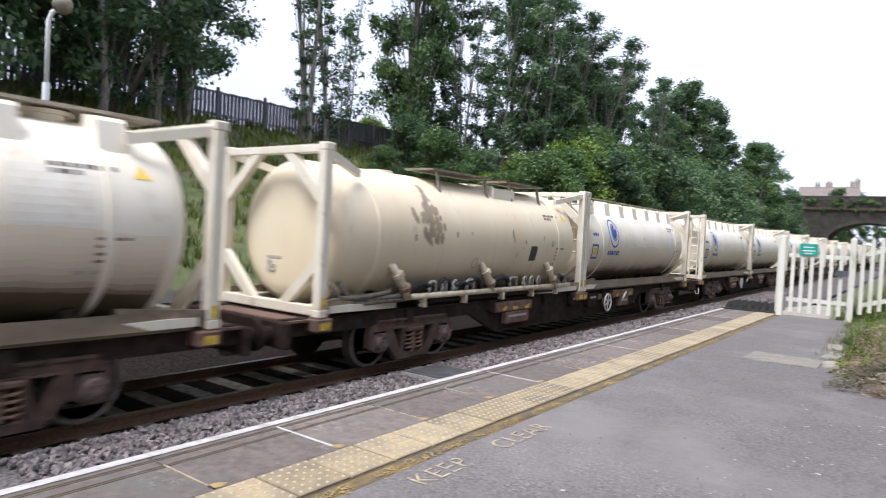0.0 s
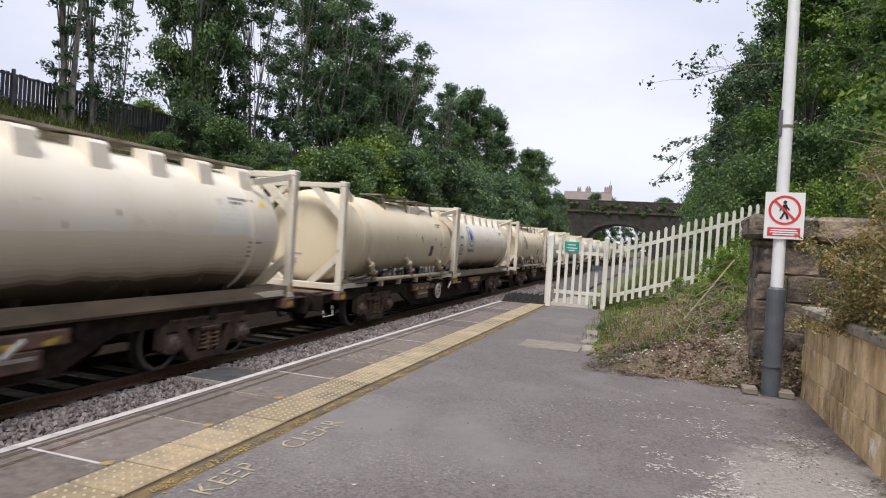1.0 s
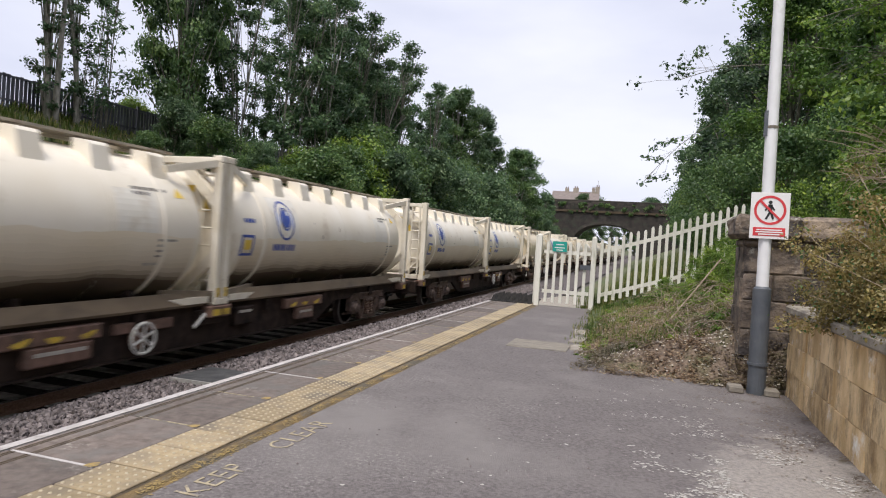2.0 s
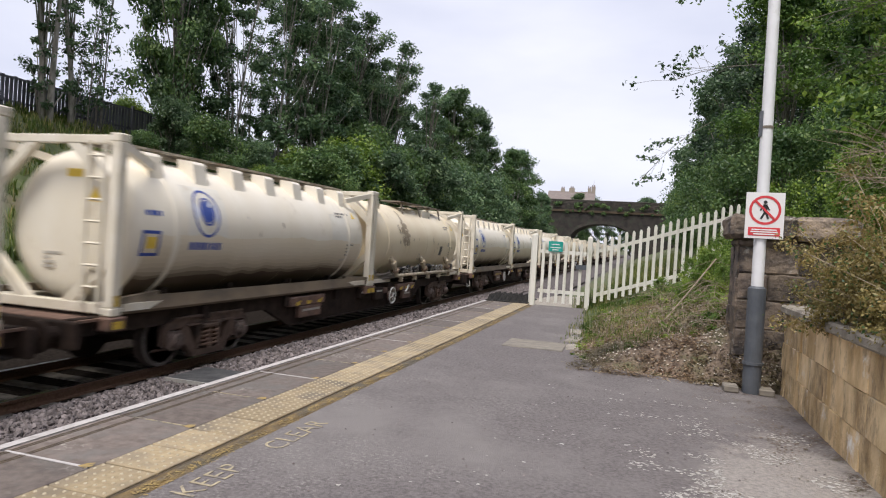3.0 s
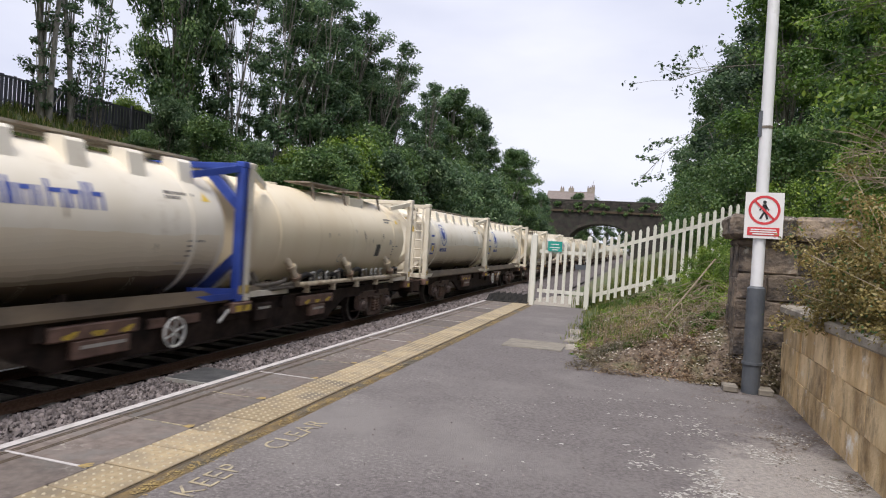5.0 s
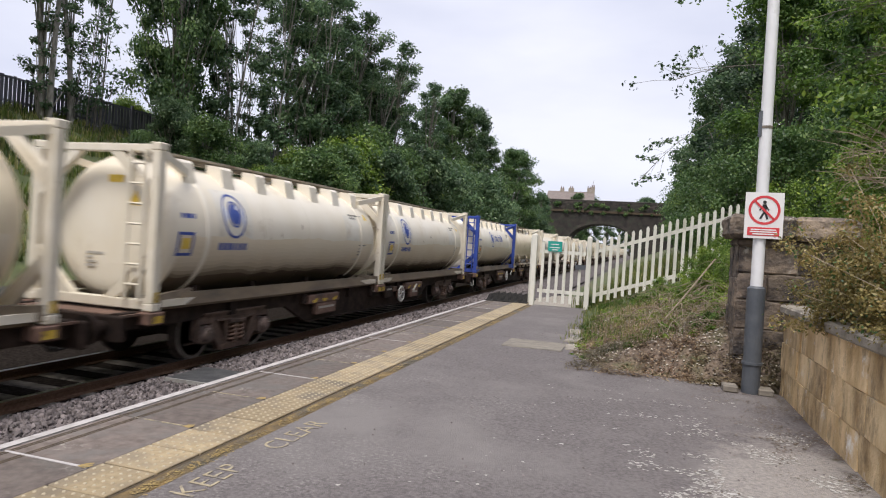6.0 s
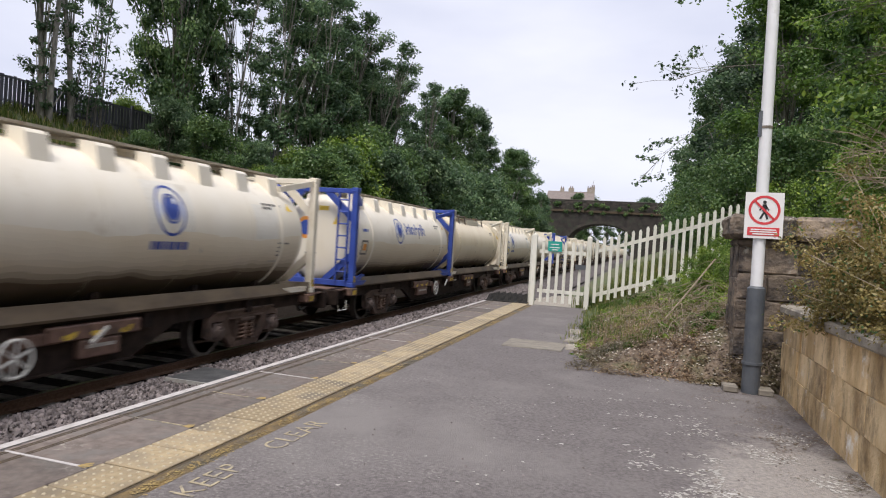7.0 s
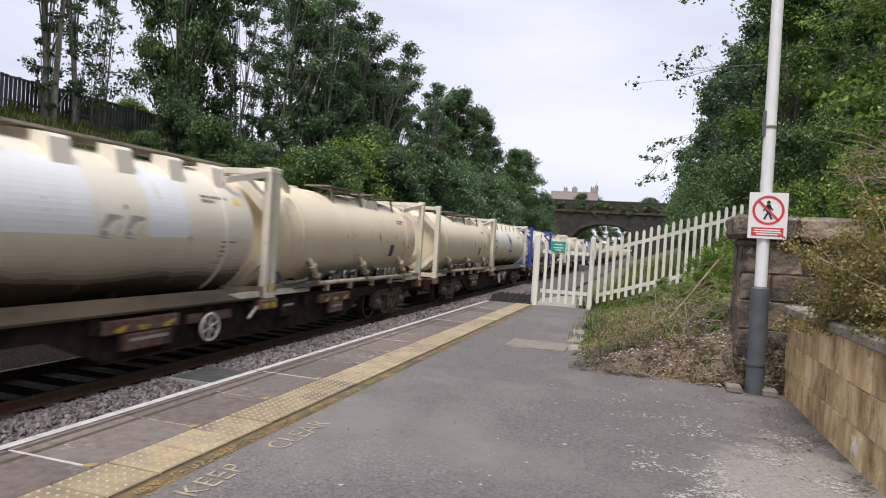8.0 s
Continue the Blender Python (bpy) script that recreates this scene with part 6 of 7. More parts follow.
def make_undergrowth():
    blades("bank_grass", "rough green grass on the bank by the fence", (-1.2, 2.6, 10.8, 17), 800, 0.13, 0.006, M_GRASS, 31)
    blades("verge_grass", "weeds and grass along the platform verge", (-0.95, 0.6, 9.3, 12.5), 260, 0.1, 0.006, M_GRASS, 32)
    blades("far_bank_grass", "long grass on the far cutting bank", (-28, -14, 2, 34), 5200, 0.42, 0.025, M_GRASS, 33)
    blades("wall_top_grass", "grass on the bank above the wall", (1.9, 4.5, 1.5, 9), 500, 0.25, 0.006, M_GRASS, 34)
    blades("track_edge_grass", "tall grass beyond the gate", (-1.6, 1.5, 17.3, 30), 1400, 0.55, 0.01, M_GRASS, 36)
    blades("dry_grass", "straw-coloured dead grass on the bank", (-0.7, 2.2, 9.2, 16.0), 520, 0.12, 0.0035, M_STRAW, 37, lean=1.3)
    g = random.Random(40)
    # low leafy weeds
    cs, rs = [], []
    for _ in range(420):
        x, y = g.uniform(-0.9, 2.4), g.uniform(9.2, 16.8)
        if noise.noise((x * 1.4, y * 1.1, 9)) > -0.08:
            up = 0.35 + 0.65 * smooth_step(0.0, 2.0, x + (y - 12) * 0.15)
            cs.append((x, y, ground_z(x, y) + up * g.uniform(0.0, 0.14))), rs.append(up * g.uniform(0.06, 0.22))
    me = leaf_cloud("weeds", cs, rs, 48000, 0.026, 41)
    me.materials.append(M_LEAF_LIME)
    tagged(new("weeds", me), "low leafy green weeds on the bank", "weeds", kind="stuff")
    # pale chips and bits of bark among the litter
    verts, faces = [], []
    for _ in range(3400):
        x, y = g.uniform(-0.85, 1.7), 8.3 + 6.5 * g.random() ** 1.4
        z, q, a = ground_z(x, y) + 0.012, g.uniform(0.008, 0.026), g.uniform(0, 6.3)
        b = len(verts)
        verts += [(x + q * math.cos(a), y + q * math.sin(a), z), (x - q * 0.6 * math.sin(a), y + q * 0.6 * math.cos(a), z), (x - q * math.cos(a), y - q * math.sin(a), z), (x + q * 0.6 * math.sin(a), y - q * 0.6 * math.cos(a), z), (x, y, z + 0.7 * q)]
        faces += [(b, b + 1, b + 4), (b + 1, b + 2, b + 4), (b + 2, b + 3, b + 4), (b + 3, b, b + 4)]
    me = bpy.data.meshes.new("stone_chips")
    me.from_pydata(verts, [], faces)
    me.materials.append(M_CHIP)
    tagged(new("stone_chips", me), "pale stone chips scattered over the bank foot", "stone chips", kind="stuff")
    # dead leaves and chippings
    cs, rs = [], []
    for _ in range(1000):
        x, y = g.uniform(-0.8, 1.75), 8.35 + 5.6 * g.random() ** 1.5
        cs.append((x, y, ground_z(x, y) + 0.0)), rs.append(0.16)
    for _ in range(110):
        x, y = g.choice(((g.uniform(0.9, 1.6), g.uniform(5, 8.3)), (g.uniform(1.35, 1.6), g.uniform(3, 8.3))))
        cs.append((x, y, -0.09)), rs.append(0.1)
    me = leaf_cloud("leaf_litter", cs, rs, 52000, 0.021, 42, flat=2.5)
    me.materials.append(M_LEAF_BROWN)
    tagged(new("leaf_litter", me), "brown dead leaves at the foot of the bank", "leaf litter", kind="stuff")
    # dry bramble stems lying over the bank
    bm = bmesh.new()
    for _ in range(170):
        x, y = g.uniform(0.2, 2.3), g.uniform(9.4, 15.5)
        a, l = g.uniform(0, 6.3), g.uniform(0.3, 1.1)
        z0 = ground_z(x, y)
        pts = []
        for i in range(5):
            t = i / 4
            px, py = x + l * t * math.cos(a), y + l * t * math.sin(a)
            pts.append((px, py, max(z0, ground_z(px, py)) + 0.02 + 0.28 * l * math.sin(math.pi * t * 0.9) * g.uniform(0.6, 1.1)))
        tube(bm, pts, g.uniform(0.0025, 0.0055), 4)
    tube(bm, [(0.35, 10.6, 0.42), (0.75, 10.9, 0.95), (1.15, 11.2, 1.5)], 0.012, 5)
    tagged(new("bramble_stems", mesh_of("bramble_stems", bm, M_TWIG)), "dry tangled bramble stems on the bank", "stems", kind="stuff")


make_undergrowth()


def sprig(name, label, start, direction, length, seed, material, leaf=0.05, leaves=160, twigs=9, droop=0.25, bare=False):
    """A branch that reaches out over the view, with twigs and a few leaves."""
    g = random.Random(seed)
    root = thing(name, label, "branch")
    bm = bmesh.new()
    d = Vector(direction).normalized()
    pts = [Vector(start) + d * length * t + Vector((0, 0, -droop * length * t * t)) for t in (0, 0.25, 0.5, 0.75, 1)]
    tube(bm, pts, [0.013, 0.011, 0.009, 0.006, 0.003] if bare else 0.008, 5)
    cs, rs = [], []
    for i in range(twigs):
        t = g.uniform(0.25, 1)
        p = Vector(start) + d * length * t + Vector((0, 0, -droop * length * t * t))
        q = p + (d * g.uniform(0, 1) + Vector((g.uniform(-1, 1), g.uniform(-1, 1), g.uniform(-0.8, 0.6)))) * length * 0.28
        tube(bm, [p, (p + q) / 2 + Vector((0, 0, 0.03)), q], [0.005, 0.004, 0.002] if bare else 0.004, 4)
        cs.append(tuple(q)), rs.append(length * 0.09)
    tagged(part("stem", bm, M_TWIG if bare else M_BARK, root), kind="stuff")
    if leaves:
        me = leaf_cloud("leaves", cs, rs, leaves, leaf, seed)
        me.materials.append(material)
        part("leaves", me, None, root)


def make_sprigs():
    sprig("overhanging_branch", "leafy branch tip reaching out against the sky", (2.6, 15, 5.6), (-1, -0.1, 0.1), 2.2, 51, M_LEAF_DARK, 0.05, 260, 16)
    sprig("overhanging_branch", "leafy branch tip reaching out against the sky", (2.4, 15, 7.4), (-1, 0, 0.0), 1.9, 52, M_LEAF_DARK, 0.05, 240, 16, 0.05)
    sprig("overhanging_branch", "drooping leafy branch against the sky", (1.7, 20, 5.4), (-0.7, 0, -0.35), 2.1, 53, M_LEAF_DARK, 0.06, 320, 18, 0.4)
    for i, (x, y, z, l) in enumerate(((3.9, 9.6, 4.3, 1.5), (4.1, 9.2, 4.9, 1.7), (3.8, 10.2, 5.3, 1.4), (4.3, 8.8, 3.9, 1.4), (3.6, 8.9, 5.2, 1.2))):
        sprig("overhanging_branch", "yellow-green leafy bough above the wall", (x, y, z), (-1, 0.15 * (i % 3 - 1), 0.1), l, 90 + i, M_LEAF_LIME if i % 2 else M_LEAF_BRIGHT, 0.028, 1500, 34, 0.2)
    for i, (s, d, l) in enumerate((((4.6, 9.4, 2.6), (-1, 0.2, 0.45), 1.8), ((5.0, 10.5, 3.6), (-0.9, -0.3, 0.5), 2.2), ((4.4, 8.4, 2.4), (-0.8, 0.3, 0.2), 1.5), ((4.8, 10, 2.9), (-1, 0, 0.1), 1.9), ((5.2, 9.8, 4.2), (-0.7, 0, 0.8), 2.0), ((4.2, 9.0, 2.3), (-0.55, -0.1, 0.95), 2.6), ((3.9, 9.4, 2.6), (-0.6, 0.3, 0.6), 1.5), ((3.3, 8.8, 2.1), (-0.5, 0, 0.8), 1.5), ((3.2, 8.6, 2.5), (-1, 0.1, 0.25), 1.0), ((3.3, 8.7, 2.9), (-0.9, 0, 0.1), 1.1), ((3.1, 8.8, 2.3), (-0.8, 0, 0.5), 1.0), ((3.4, 8.6, 3.2), (-0.5, 0, 0.7), 1.3))):
        sprig("bare_branch", "bare grey dead branches above the wall", s, d, l, 60 + i, None, leaves=0, twigs=26, droop=0.22, bare=True)
    # dry shrub hanging over the low wall
    for i, (x, y, s) in enumerate(((1.84, 6.5, 0.95), (1.92, 5.8, 1.1), (1.95, 5.1, 1.0), (2.15, 7.2, 0.8), (2.5, 6.2, 1.4))):
        g = random.Random(70 + i)
        root = thing("dry_shrub", "brownish half-dead shrub spilling over the low wall", "shrub", m=pose(x, y, 0.92), group="dry shrubs over the wall")
        bm = bmesh.new()
        cs, rs = [], []
        for _ in range(46):
            e = Vector((g.gauss(-0.05, 0.28), g.gauss(0, 0.4), abs(g.gauss(0.45, 0.3)))) * s
            tube(bm, [(0, 0, 0), (e.x * 0.4, e.y * 0.4, e.z * 0.65), tuple(e)], 0.004, 4)
            cs.append(tuple(e)), rs.append(0.15 * s)
            cs.append((e.x * 0.7, e.y * 0.7, e.z * 0.8)), rs.append(0.13 * s)
        tagged(part("stemwork", bm, M_TWIG, root), kind="stuff")
        me = leaf_cloud("leaves", cs, rs, 9500, 0.016, 80 + i)
        me.materials.append(M_LEAF_OLIVE)
        part("leaves", me, None, root, "small brown and olive leaves")
        me = leaf_cloud("green_leaves", cs, rs, 900, 0.018, 90 + i)
        me.materials.append(M_LEAF)
        part("green_leaves", me, None, root)


make_sprigs()


# ---- boundary fence on the far bank ----
def make_bank_fence():
    fx, h = -28.0, 1.55
    fence = thing("boundary_fence", "dark grey upright-board fence along the top of the bank", "fence")
    slat = mesh_of("board", boxes((-0.015, 0.015, -0.085, 0.085, 0, h), bevel=0.0), M_BOARD)
    post = mesh_of("post", boxes((-0.06, 0.06, -0.06, 0.06, -0.3, h + 0.12)), M_BOARD)
    n = 0
    for i in range(300):
        y = 2 + i * 0.215
        part("board", slat, None, fence, m=pose(fx, y, ground_z(fx, y) - 0.05 + 0.03 * math.sin(i * 1.7)))
        if i % 13 == 0:
            part("post", post, None, fence, m=pose(fx + 0.08, y, ground_z(fx, y)))
            n += 1
    for i in range(22):
        ya, yb = 2 + i * 2.95, 2 + (i + 1) * 2.95
        for dz in (0.35, 1.42):
            part("fence_rail", beam(bmesh.new(), (fx + 0.05, ya, ground_z(fx, ya) + dz), (fx + 0.05, yb, ground_z(fx, yb) + dz), 0.05, 0.1), M_BOARD, fence)


make_bank_fence()


# ---- lamps ----
def make_far_lamp():
    x, y = -15.8, 6.3
    z = ground_z(x, y)
    far = thing("far_platform", "overgrown platform on the far side of the track", "platform", kind="structure")
    part("platform_body", boxes((-13.4, -11.4, -60, 110, -1.2, -0.1)), M_DARKSTONE, far)
    lamp = thing("platform_lamp", "white lamp post with a grey lantern on the far bank", "lamp post", m=pose(x, y, z))
    part("pole", rod(bmesh.new(), (0, 0, -0.2), (0, 0, 3.4), 0.08, 0.075, n=14, caps=False), M_POST_WHITE, lamp, smooth=True)
    part("upper_pole", tube(bmesh.new(), [(0, 0, 3.4), (0, 0, 4.75), (0.05, 0.05, 4.95), (0.16, 0.16, 5.06)], 0.05, 10), M_POST_WHITE, lamp, smooth=True)
    bm = bmesh.new()
    lathe(bm, [(0, 0.1), (0.08, 0.19), (0.2, 0.21), (0.3, 0.17), (0.36, 0.06)], axis="z", n=20, centre=(0.2, 0.2, 4.95))
    part("lantern", bm, M_WALKWAY, lamp, "grey-brown lantern head", smooth=True)


make_far_lamp()


def make_sign_post():
    x, y = 1.3, 8.15
    post = thing("lamp_post", "white lamp post with a dark grey sleeve and a no-entry sign", "lamp post", m=pose(x, y, 0, 0, -0.45, 0))
    part("sleeve", rod(bmesh.new(), (0, 0, -0.1), (0, 0, 1.2), 0.098, n=24), M_POST_GREY, post, "slate grey base sleeve", smooth=False)
    part("sleeve_collar", rod(bmesh.new(), (0, 0, 0.33), (0, 0, 0.36), 0.112, n=24), M_POST_GREY, post)
    part("sleeve_cap", rod(bmesh.new(), (0, 0, 1.2), (0, 0, 1.225), 0.092, 0.07, n=24), M_POST_GREY, post)
    part("pole", rod(bmesh.new(), (0, 0, 1.2), (0, 0, 3.05), 0.067, n=20, caps=False), M_POST_WHITE, post, "white painted steel pole", smooth=True)
    part("upper_pole", rod(bmesh.new(), (0, 0, 3.05), (0, 0, 6.2), 0.066, 0.06, n=20, caps=False), M_POST_WHITE, post, smooth=True)
    part("hatch", boxes((-0.08, -0.05, -0.05, 0.03, 2.93, 3.22)), M_POST_GREY, post, "small dark cable hatch")
    part("pole_band", rod(bmesh.new(), (0, 0, 3.02), (0, 0, 3.05), 0.072, n=20), M_WALKWAY, post)
    # sign panel facing along the platform
    w, z0, z1 = 0.20, 1.77, 2.29
    yf = -0.085
    sx = 0.02
    panel = part("sign_panel", boxes((sx - w, sx + w, yf, yf + 0.012, z0, z1)), M_SIGN_WHITE, post, "white sign panel")
    bm = bmesh.new()
    n, cz, ro, ri = 40, 2.09, 0.165, 0.138
    for i in range(n):
        a, b = 2 * math.pi * i / n, 2 * math.pi * (i + 1) / n
        bm.faces.new([bm.verts.new((sx + r * math.cos(t), yf - 0.003, cz + r * math.sin(t))) for r, t in ((ri, a), (ri, b), (ro, b), (ro, a))])
    part("prohibition_ring", bm, M_SIGN_RED, panel, "red prohibition ring")
    bm = bmesh.new()
    beam(bm, (sx - 0.105, yf - 0.006, cz + 0.105), (sx + 0.105, yf - 0.006, cz - 0.105), 0.024, 0.003, up=(0, 1, 0))
    part("prohibition_bar", bm, M_SIGN_RED, panel)
    bm = bmesh.new()
    rod(bm, (sx, yf - 0.004, cz + 0.09), (sx, yf - 0.001, cz + 0.09), 0.02, n=12)
    for a, b, t in (((0, 0.065), (0, -0.015), 0.045), ((0.005, -0.01), (-0.04, -0.1), 0.022), ((0.005, -0.01), (0.035, -0.1), 0.022), ((-0.01, 0.055), (-0.05, -0.005), 0.016), ((0.01, 0.055), (0.045, 0.0), 0.016)):
        beam(bm, (sx + a[0], yf - 0.003, cz + a[1]), (sx + b[0], yf - 0.003, cz + b[1]), t, 0.003, up=(0, 1, 0))
    part("walking_symbol", bm, M_SIGN_BLACK, panel, "black pictogram")
    red = part("caption_panel", boxes((sx - 0.165, sx + 0.165, yf - 0.003, yf - 0.001, z0 + 0.03, z0 + 0.125)), M_SIGN_RED, panel, "red caption strip with white bars")
    for z, ww in ((z0 + 0.1, 0.13), (z0 + 0.075, 0.14), (z0 + 0.05, 0.11)):
        part("caption_bar", boxes((sx - ww, sx + ww, yf - 0.006, yf - 0.004, z - 0.008, z + 0.006)), M_SIGN_WHITE, red)
    for bx in (-0.2, 0.17):
        ob = part("kerb_brick", boxes((x + bx - 0.1, x + bx + 0.06, y - 0.12, y + 0.1, 0, 0.075), bevel=0.012), M_COVER)
        tagged(ob, "pale brick lying at the foot of the lamp post", "brick", group="bricks at the post")


make_sign_post()


# ---- walls beside the platform ----
def weather(bm, amount, seed, cuts=3):
    """Knock a block's faces and edges uneven."""
    bmesh.ops.subdivide_edges(bm, edges=[e for e in bm.edges if e.calc_length() > 0.09], cuts=cuts, use_grid_fill=True)
    for v in bm.verts:
        n = noise.noise_vector((v.co.x * 7 + seed, v.co.y * 7, v.co.z * 7)) + 0.5 * noise.noise_vector((v.co.x * 19 + seed, v.co.y * 19, v.co.z * 19))
        v.co += n * amount


def stone_run(parent, x0, x1, y0, y1, z0, z1, course, length, depth_axis, mat_, seed, name="stone"):
    """Coursed blocks on a wall face; depth_axis 'x' faces -x, 'y' faces -y."""
    g = random.Random(seed)
    z = z0
    k = 0
    while z < z1 - 0.03:
        h = min(course * g.uniform(0.85, 1.15), z1 - z)
        if z1 - z - h < 0.08:
            h = z1 - z
        a, end = (y0, y1) if depth_axis == "x" else (x0, x1)
        first = True
        while a < end - 0.02:
            l = min(length * g.uniform(0.65, 1.35) * (0.5 if first and k % 2 else 1), end - a)
            if end - a - l < 0.12:
                l = end - a
            first = False
            bm = bmesh.new()
            proud = g.uniform(0, 0.018)
            if depth_axis == "x":
                box(bm, x0 - proud, x1, a + 0.002, a + l - 0.002, z + 0.002, z + h - 0.002, bevel=0.004)
                weather(bm, 0.008, a * 3 + z, 2)
            else:
                box(bm, a + 0.005, a + l - 0.005, y0 - proud, y1, z + 0.005, z + h - 0.005, bevel=0.015)
                weather(bm, 0.012, a * 3 + z)
            part(name, bm, mat_, parent)
            a += l
        z += h
        k += 1


def make_walls():
    low = thing("retaining_wall", "low ochre sandstone retaining wall with grey coping", "wall", kind="structure")
    part("wall_core", boxes((1.675, 1.95, -12, 8.28, -0.2, 0.92)), M_MORTAR, low)
    stone_run(low, 1.64, 1.7, -6.0, 8.3, -0.02, 0.93, 0.3, 0.62, "x", M_WALL_OCHRE, 5)
    y = -6.0
    g = random.Random(8)
    while y < 8.25:
        l = min(g.uniform(0.7, 1.0), 8.34 - y)
        bm = bmesh.new()
        box(bm, 1.58, 2.06, y + 0.006, y + l - 0.006, 0.93, 1.03, bevel=0.02)
        part("coping_stone", bm, M_COPING, low)
        y += l
    pier = thing("stone_pier", "weathered sandstone pier with a thick projecting cap", "wall pier", kind="structure")
    px0, px1, py0, py1 = 1.16, 2.38, 8.72, 9.4
    part("pier_core", boxes((px0 + 0.03, px1, py0 + 0.03, py1, -0.2, 1.68)), M_MORTAR, pier)
    stone_run(pier, px0, px1, py0, py0 + 0.06, -0.03, 1.68, 0.33, 0.55, "y", M_SANDSTONE, 6)
    stone_run(pier, px0 - 0.012, px0 + 0.06, py0 + 0.02, py1, -0.03, 1.68, 0.33, 0.4, "x", M_SANDSTONE, 7)
    part("cap_mould", boxes((px0 - 0.03, px1, py0 - 0.04, py1, 1.68, 1.78), bevel=0.03), M_SANDSTONE, pier)
    for a, b in ((px0 - 0.13, 1.75), (1.76, px1 + 0.06)):
        bm = bmesh.new()
        box(bm, a, b, py0 - 0.15, py1 + 0.1, 1.78, 2.07, bevel=0.05)
        weather(bm, 0.022, a)
        part("cap_stone", bm, M_SANDSTONE, pier)

    for i, (x, y, w, l, turn) in enumerate(((-0.92, 10.15, 0.2, 0.55, 6), (-0.98, 11.0, 0.22, 0.7, -4), (-1.04, 12.0, 0.2, 0.6, 5))):
        bm = bmesh.new()
        box(bm, -w / 2, w / 2, -l / 2, l / 2, -0.06, 0.014 + 0.006 * (i % 3), bevel=0.012)
        weather(bm, 0.012, i * 2.3)
        ob = part("edging_stone", bm, M_COPING, m=pose(x, y, 0, 0, 0, turn))
        tagged(ob, "broken pale edging stone at the foot of the bank", "edging stone", group="edging stones by the bank")


make_walls()


# ---- picket fence and gate at the platform end ----
def make_fence_and_gate():
    gy = 16.85
    gate = thing("platform_gate", "cream picket gate with square posts and a green sign", "gate", group="")
    def picket(parent, x, y, z0, z1, w=0.075, name="picket"):
        bm = bmesh.new()
        t = 0.02
        pts = [(-w / 2, z0), (w / 2, z0), (w / 2, z1 - 0.05), (w * 0.2, z1), (-w * 0.2, z1), (-w / 2, z1 - 0.05)]
        f0, f1 = [bm.verts.new((px, -t, pz)) for px, pz in pts], [bm.verts.new((px, t, pz)) for px, pz in pts]
        bm.faces.new(f0), bm.faces.new(f1[::-1])
        for i in range(6):
            bm.faces.new((f0[i], f1[i], f1[(i + 1) % 6], f0[(i + 1) % 6]))
        bmesh.ops.recalc_face_normals(bm, faces=bm.faces)
        return part(name, bm, M_FENCE, parent, m=pose(x, y, 0))
    for x, y, h in ((-2.62, gy - 0.02, 1.82), (-2.72, gy + 0.35, 1.8), (-1.24, gy, 1.82)):
        bm = bmesh.new()
        box(bm, x - 0.06, x + 0.06, y - 0.06, y + 0.06, -0.1, h, bevel=0.01)
        p = part("gate_post", bm, M_FENCE, gate)
        bm = bmesh.new()
        vs = [bm.verts.new((x + a * 0.06, y + b * 0.06, h)) for a, b in ((-1, -1), (1, -1), (1, 1), (-1, 1))]
        t = bm.verts.new((x, y, h + 0.05))
        for i in range(4):
            bm.faces.new((vs[i], vs[(i + 1) % 4], t))
        part("post_cap", bm, M_FENCE, p)
    for i in range(6):
        picket(gate, -2.40 + i * 0.19, gy - 0.03, 0.1, 1.68 + 0.02 * math.sin(i * 2.1))
    for z in (0.34, 1.36):
        part("gate_rail", boxes((-2.5, -1.32, gy, gy + 0.05, z, z + 0.09)), M_FENCE, gate)
    part("latch", boxes((-1.56, -1.3, gy - 0.09, gy - 0.05, 1.0, 1.12)), M_POST_GREY, gate, "dark gate latch box")
    sign = part("gate_sign", boxes((-2.28, -1.92, gy - 0.075, gy - 0.055, 1.42, 1.68)), M_SIGN_GREEN, gate, "small green sign with pale bars")
    for z, w in ((1.6, 0.1), (1.52, 0.13), (1.46, 0.08)):
        part("sign_bar", boxes((-2.1 - w, -2.1 + w, gy - 0.079, gy - 0.076, z - 0.01, z + 0.012)), M_SIGN_WHITE, sign)
    fence = thing("picket_fence", "cream wooden picket fence climbing the bank, paint flaking", "fence")
    x = -1.06
    prev = None
    i = 0
    while x < 2.35:
        t = (x + 1.24) / 3.4
        y = gy + 0.1 + 0.35 * t
        top = 1.74 + 1.05 * t + 0.25 * t * t * 0.3
        picket(fence, x, y, max(top - 1.62, ground_z(x, y) - 0.1), top + 0.02 * math.sin(i * 1.9), name="picket")
        if prev and i % 1 == 0:
            for dz in (0.3, 1.42):
                part("fence_rail", beam(bmesh.new(), (prev[0], prev[1] + 0.05, prev[2] - dz), (x, y + 0.05, top - dz), 0.05, 0.09), M_FENCE, fence)
        prev = (x, y, top)
        x += 0.172
        i += 1


make_fence_and_gate()


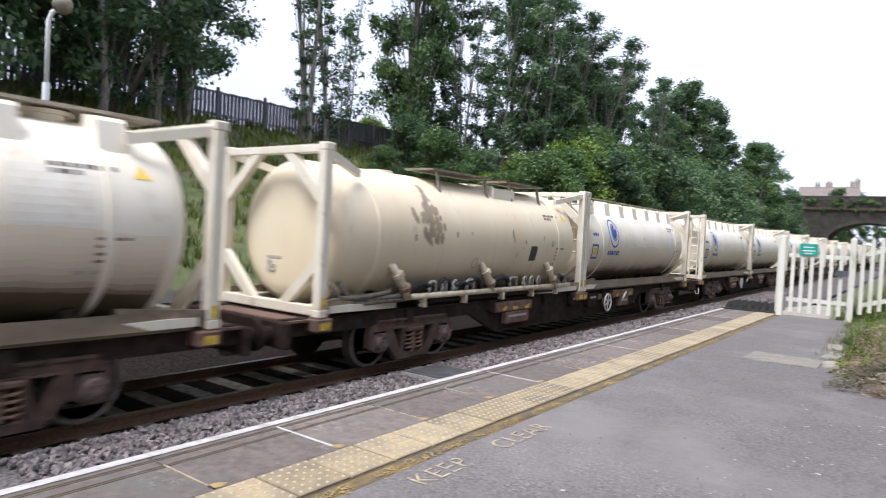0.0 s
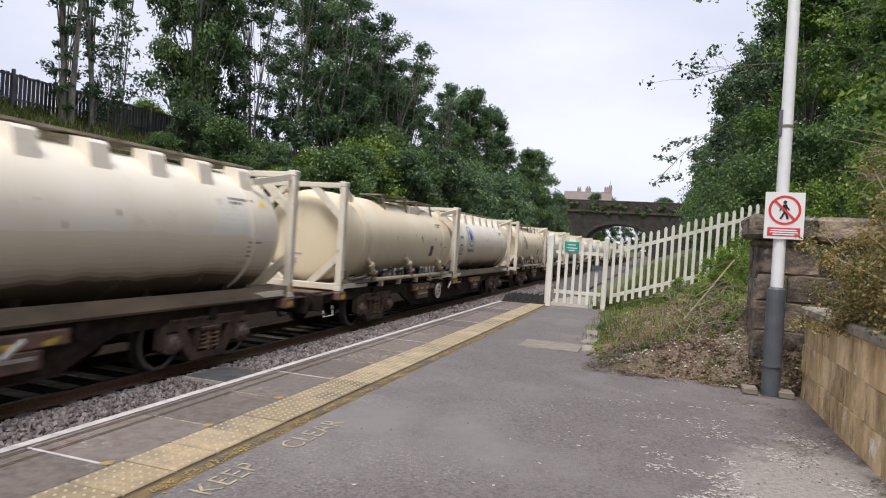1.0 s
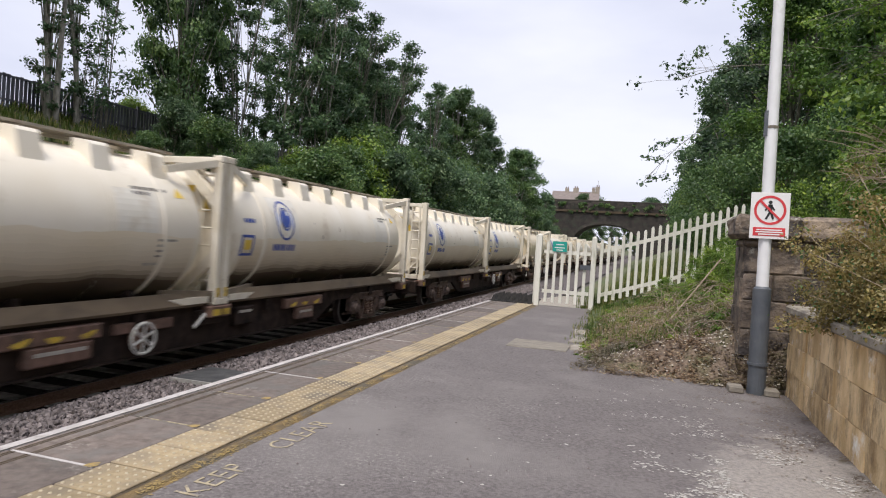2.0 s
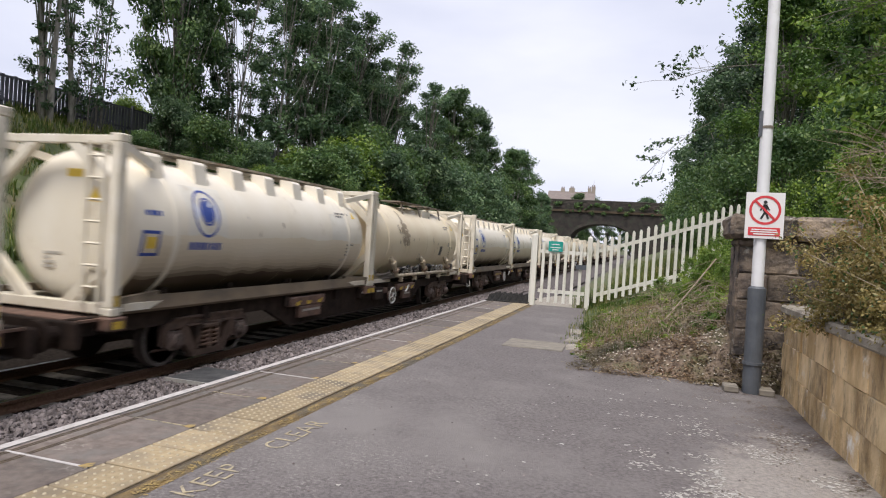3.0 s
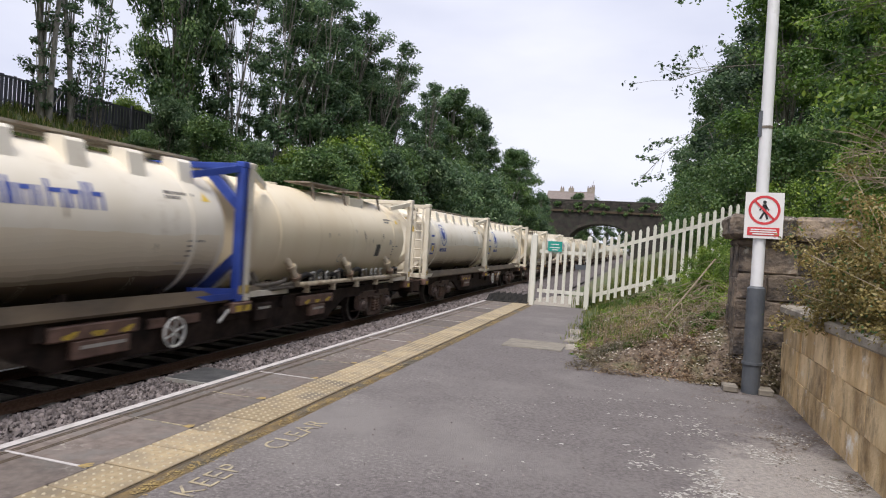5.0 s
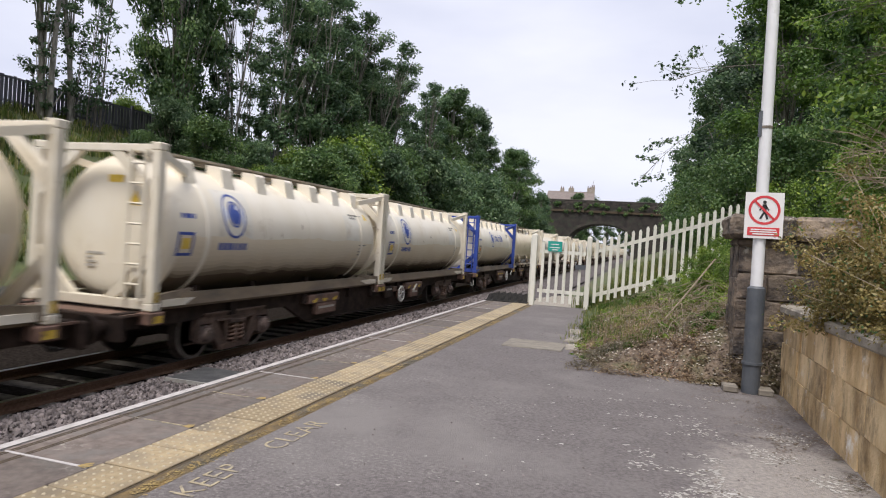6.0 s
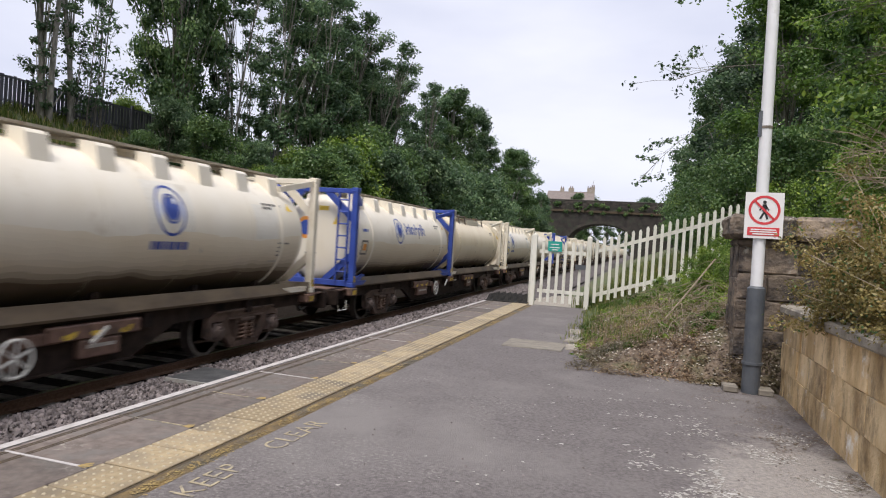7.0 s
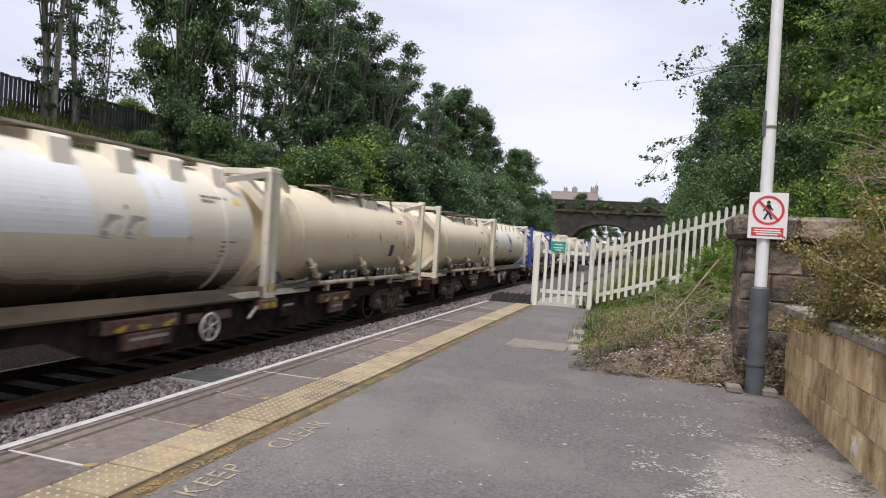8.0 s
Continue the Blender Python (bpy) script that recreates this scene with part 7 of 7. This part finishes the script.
# ---- platform end, ramp and lineside items ----
def make_platform_end():
    ramp = thing("platform_ramp", "pale concrete ramp beyond the platform end", "ramp", kind="structure")
    bm = bmesh.new()
    vs = [bm.verts.new(p) for p in ((-3.9, PLAT_END, -0.12), (-1.35, PLAT_END, -0.02), (-2.2, 34, -0.93), (-3.9, 34, -0.95), (-3.9, PLAT_END, -1.2), (-1.35, PLAT_END, -1.2), (-2.2, 34, -1.2), (-3.9, 34, -1.2))]
    for q in ((0, 1, 2, 3), (4, 7, 6, 5), (0, 4, 5, 1), (1, 5, 6, 2), (2, 6, 7, 3), (3, 7, 4, 0)):
        bm.faces.new([vs[i] for i in q])
    bmesh.ops.recalc_face_normals(bm, faces=bm.faces)
    part("ramp_surface", bm, M_COPING, ramp)
    mats = thing("trespass_guard", "black ridged rubber trespass guard panels across the platform end", "trespass guard", m=pose(0, 0, 0))
    part("guard_base", boxes((-3.88, -2.75, PLAT_END - 0.1, PLAT_END + 1.5, 0.004, 0.03)), M_RUBBER, mats)
    bm = bmesh.new()
    lathe(bm, [(0, 0.075), (0.15, 0.01)], axis="z", n=4)
    cone = mesh_of("guard_pyramid", bm, M_RUBBER)
    for i in range(7):
        for j in range(9):
            part("guard_pyramid", cone, None, mats, m=pose(-3.79 + i * 0.16, PLAT_END + j * 0.17, 0.03, 0, 0, 45))
    board = bmesh.new()
    box(board, -6.75, -5.9, 8.2, 9.15, BED_Z + 0.16, BED_Z + 0.22, bevel=0.01)
    cover = tagged(part("cable_trough_cover", board, M_WALKBOARD), "dark grey cover panel with pale edges on the ballast", "cover panel")
    for row in ((-5.915, -5.885, 8.2, 9.15), (-6.75, -5.9, 8.17, 8.2)):
        part("edge_strip", boxes((*row, BED_Z + 0.17, BED_Z + 0.226)), M_VALVE, cover, "pale metal edge strip")
    g = random.Random(21)
    cs = []
    verts, faces = [], []
    for _ in range(700):
        x, y = g.uniform(-2.4, 1.55), g.uniform(2.2, 14)
        if x > -0.4 and y > 8.4:
            continue
        s = g.uniform(0.004, 0.013)
        b = len(verts)
        verts += [(x - s, y, 0.002), (x, y - s, 0.002), (x + s, y, 0.002), (x, y + s, 0.002), (x, y, 0.003 + s * 0.8)]
        faces += [(b, b + 1, b + 4), (b + 1, b + 2, b + 4), (b + 2, b + 3, b + 4), (b + 3, b, b + 4)]
    me = bpy.data.meshes.new("grit")
    me.from_pydata(verts, [], faces)
    me.materials.append(M_STONE)
    tagged(new("grit", me), "loose grit scattered on the platform", "grit", kind="stuff")


make_platform_end()


motions()
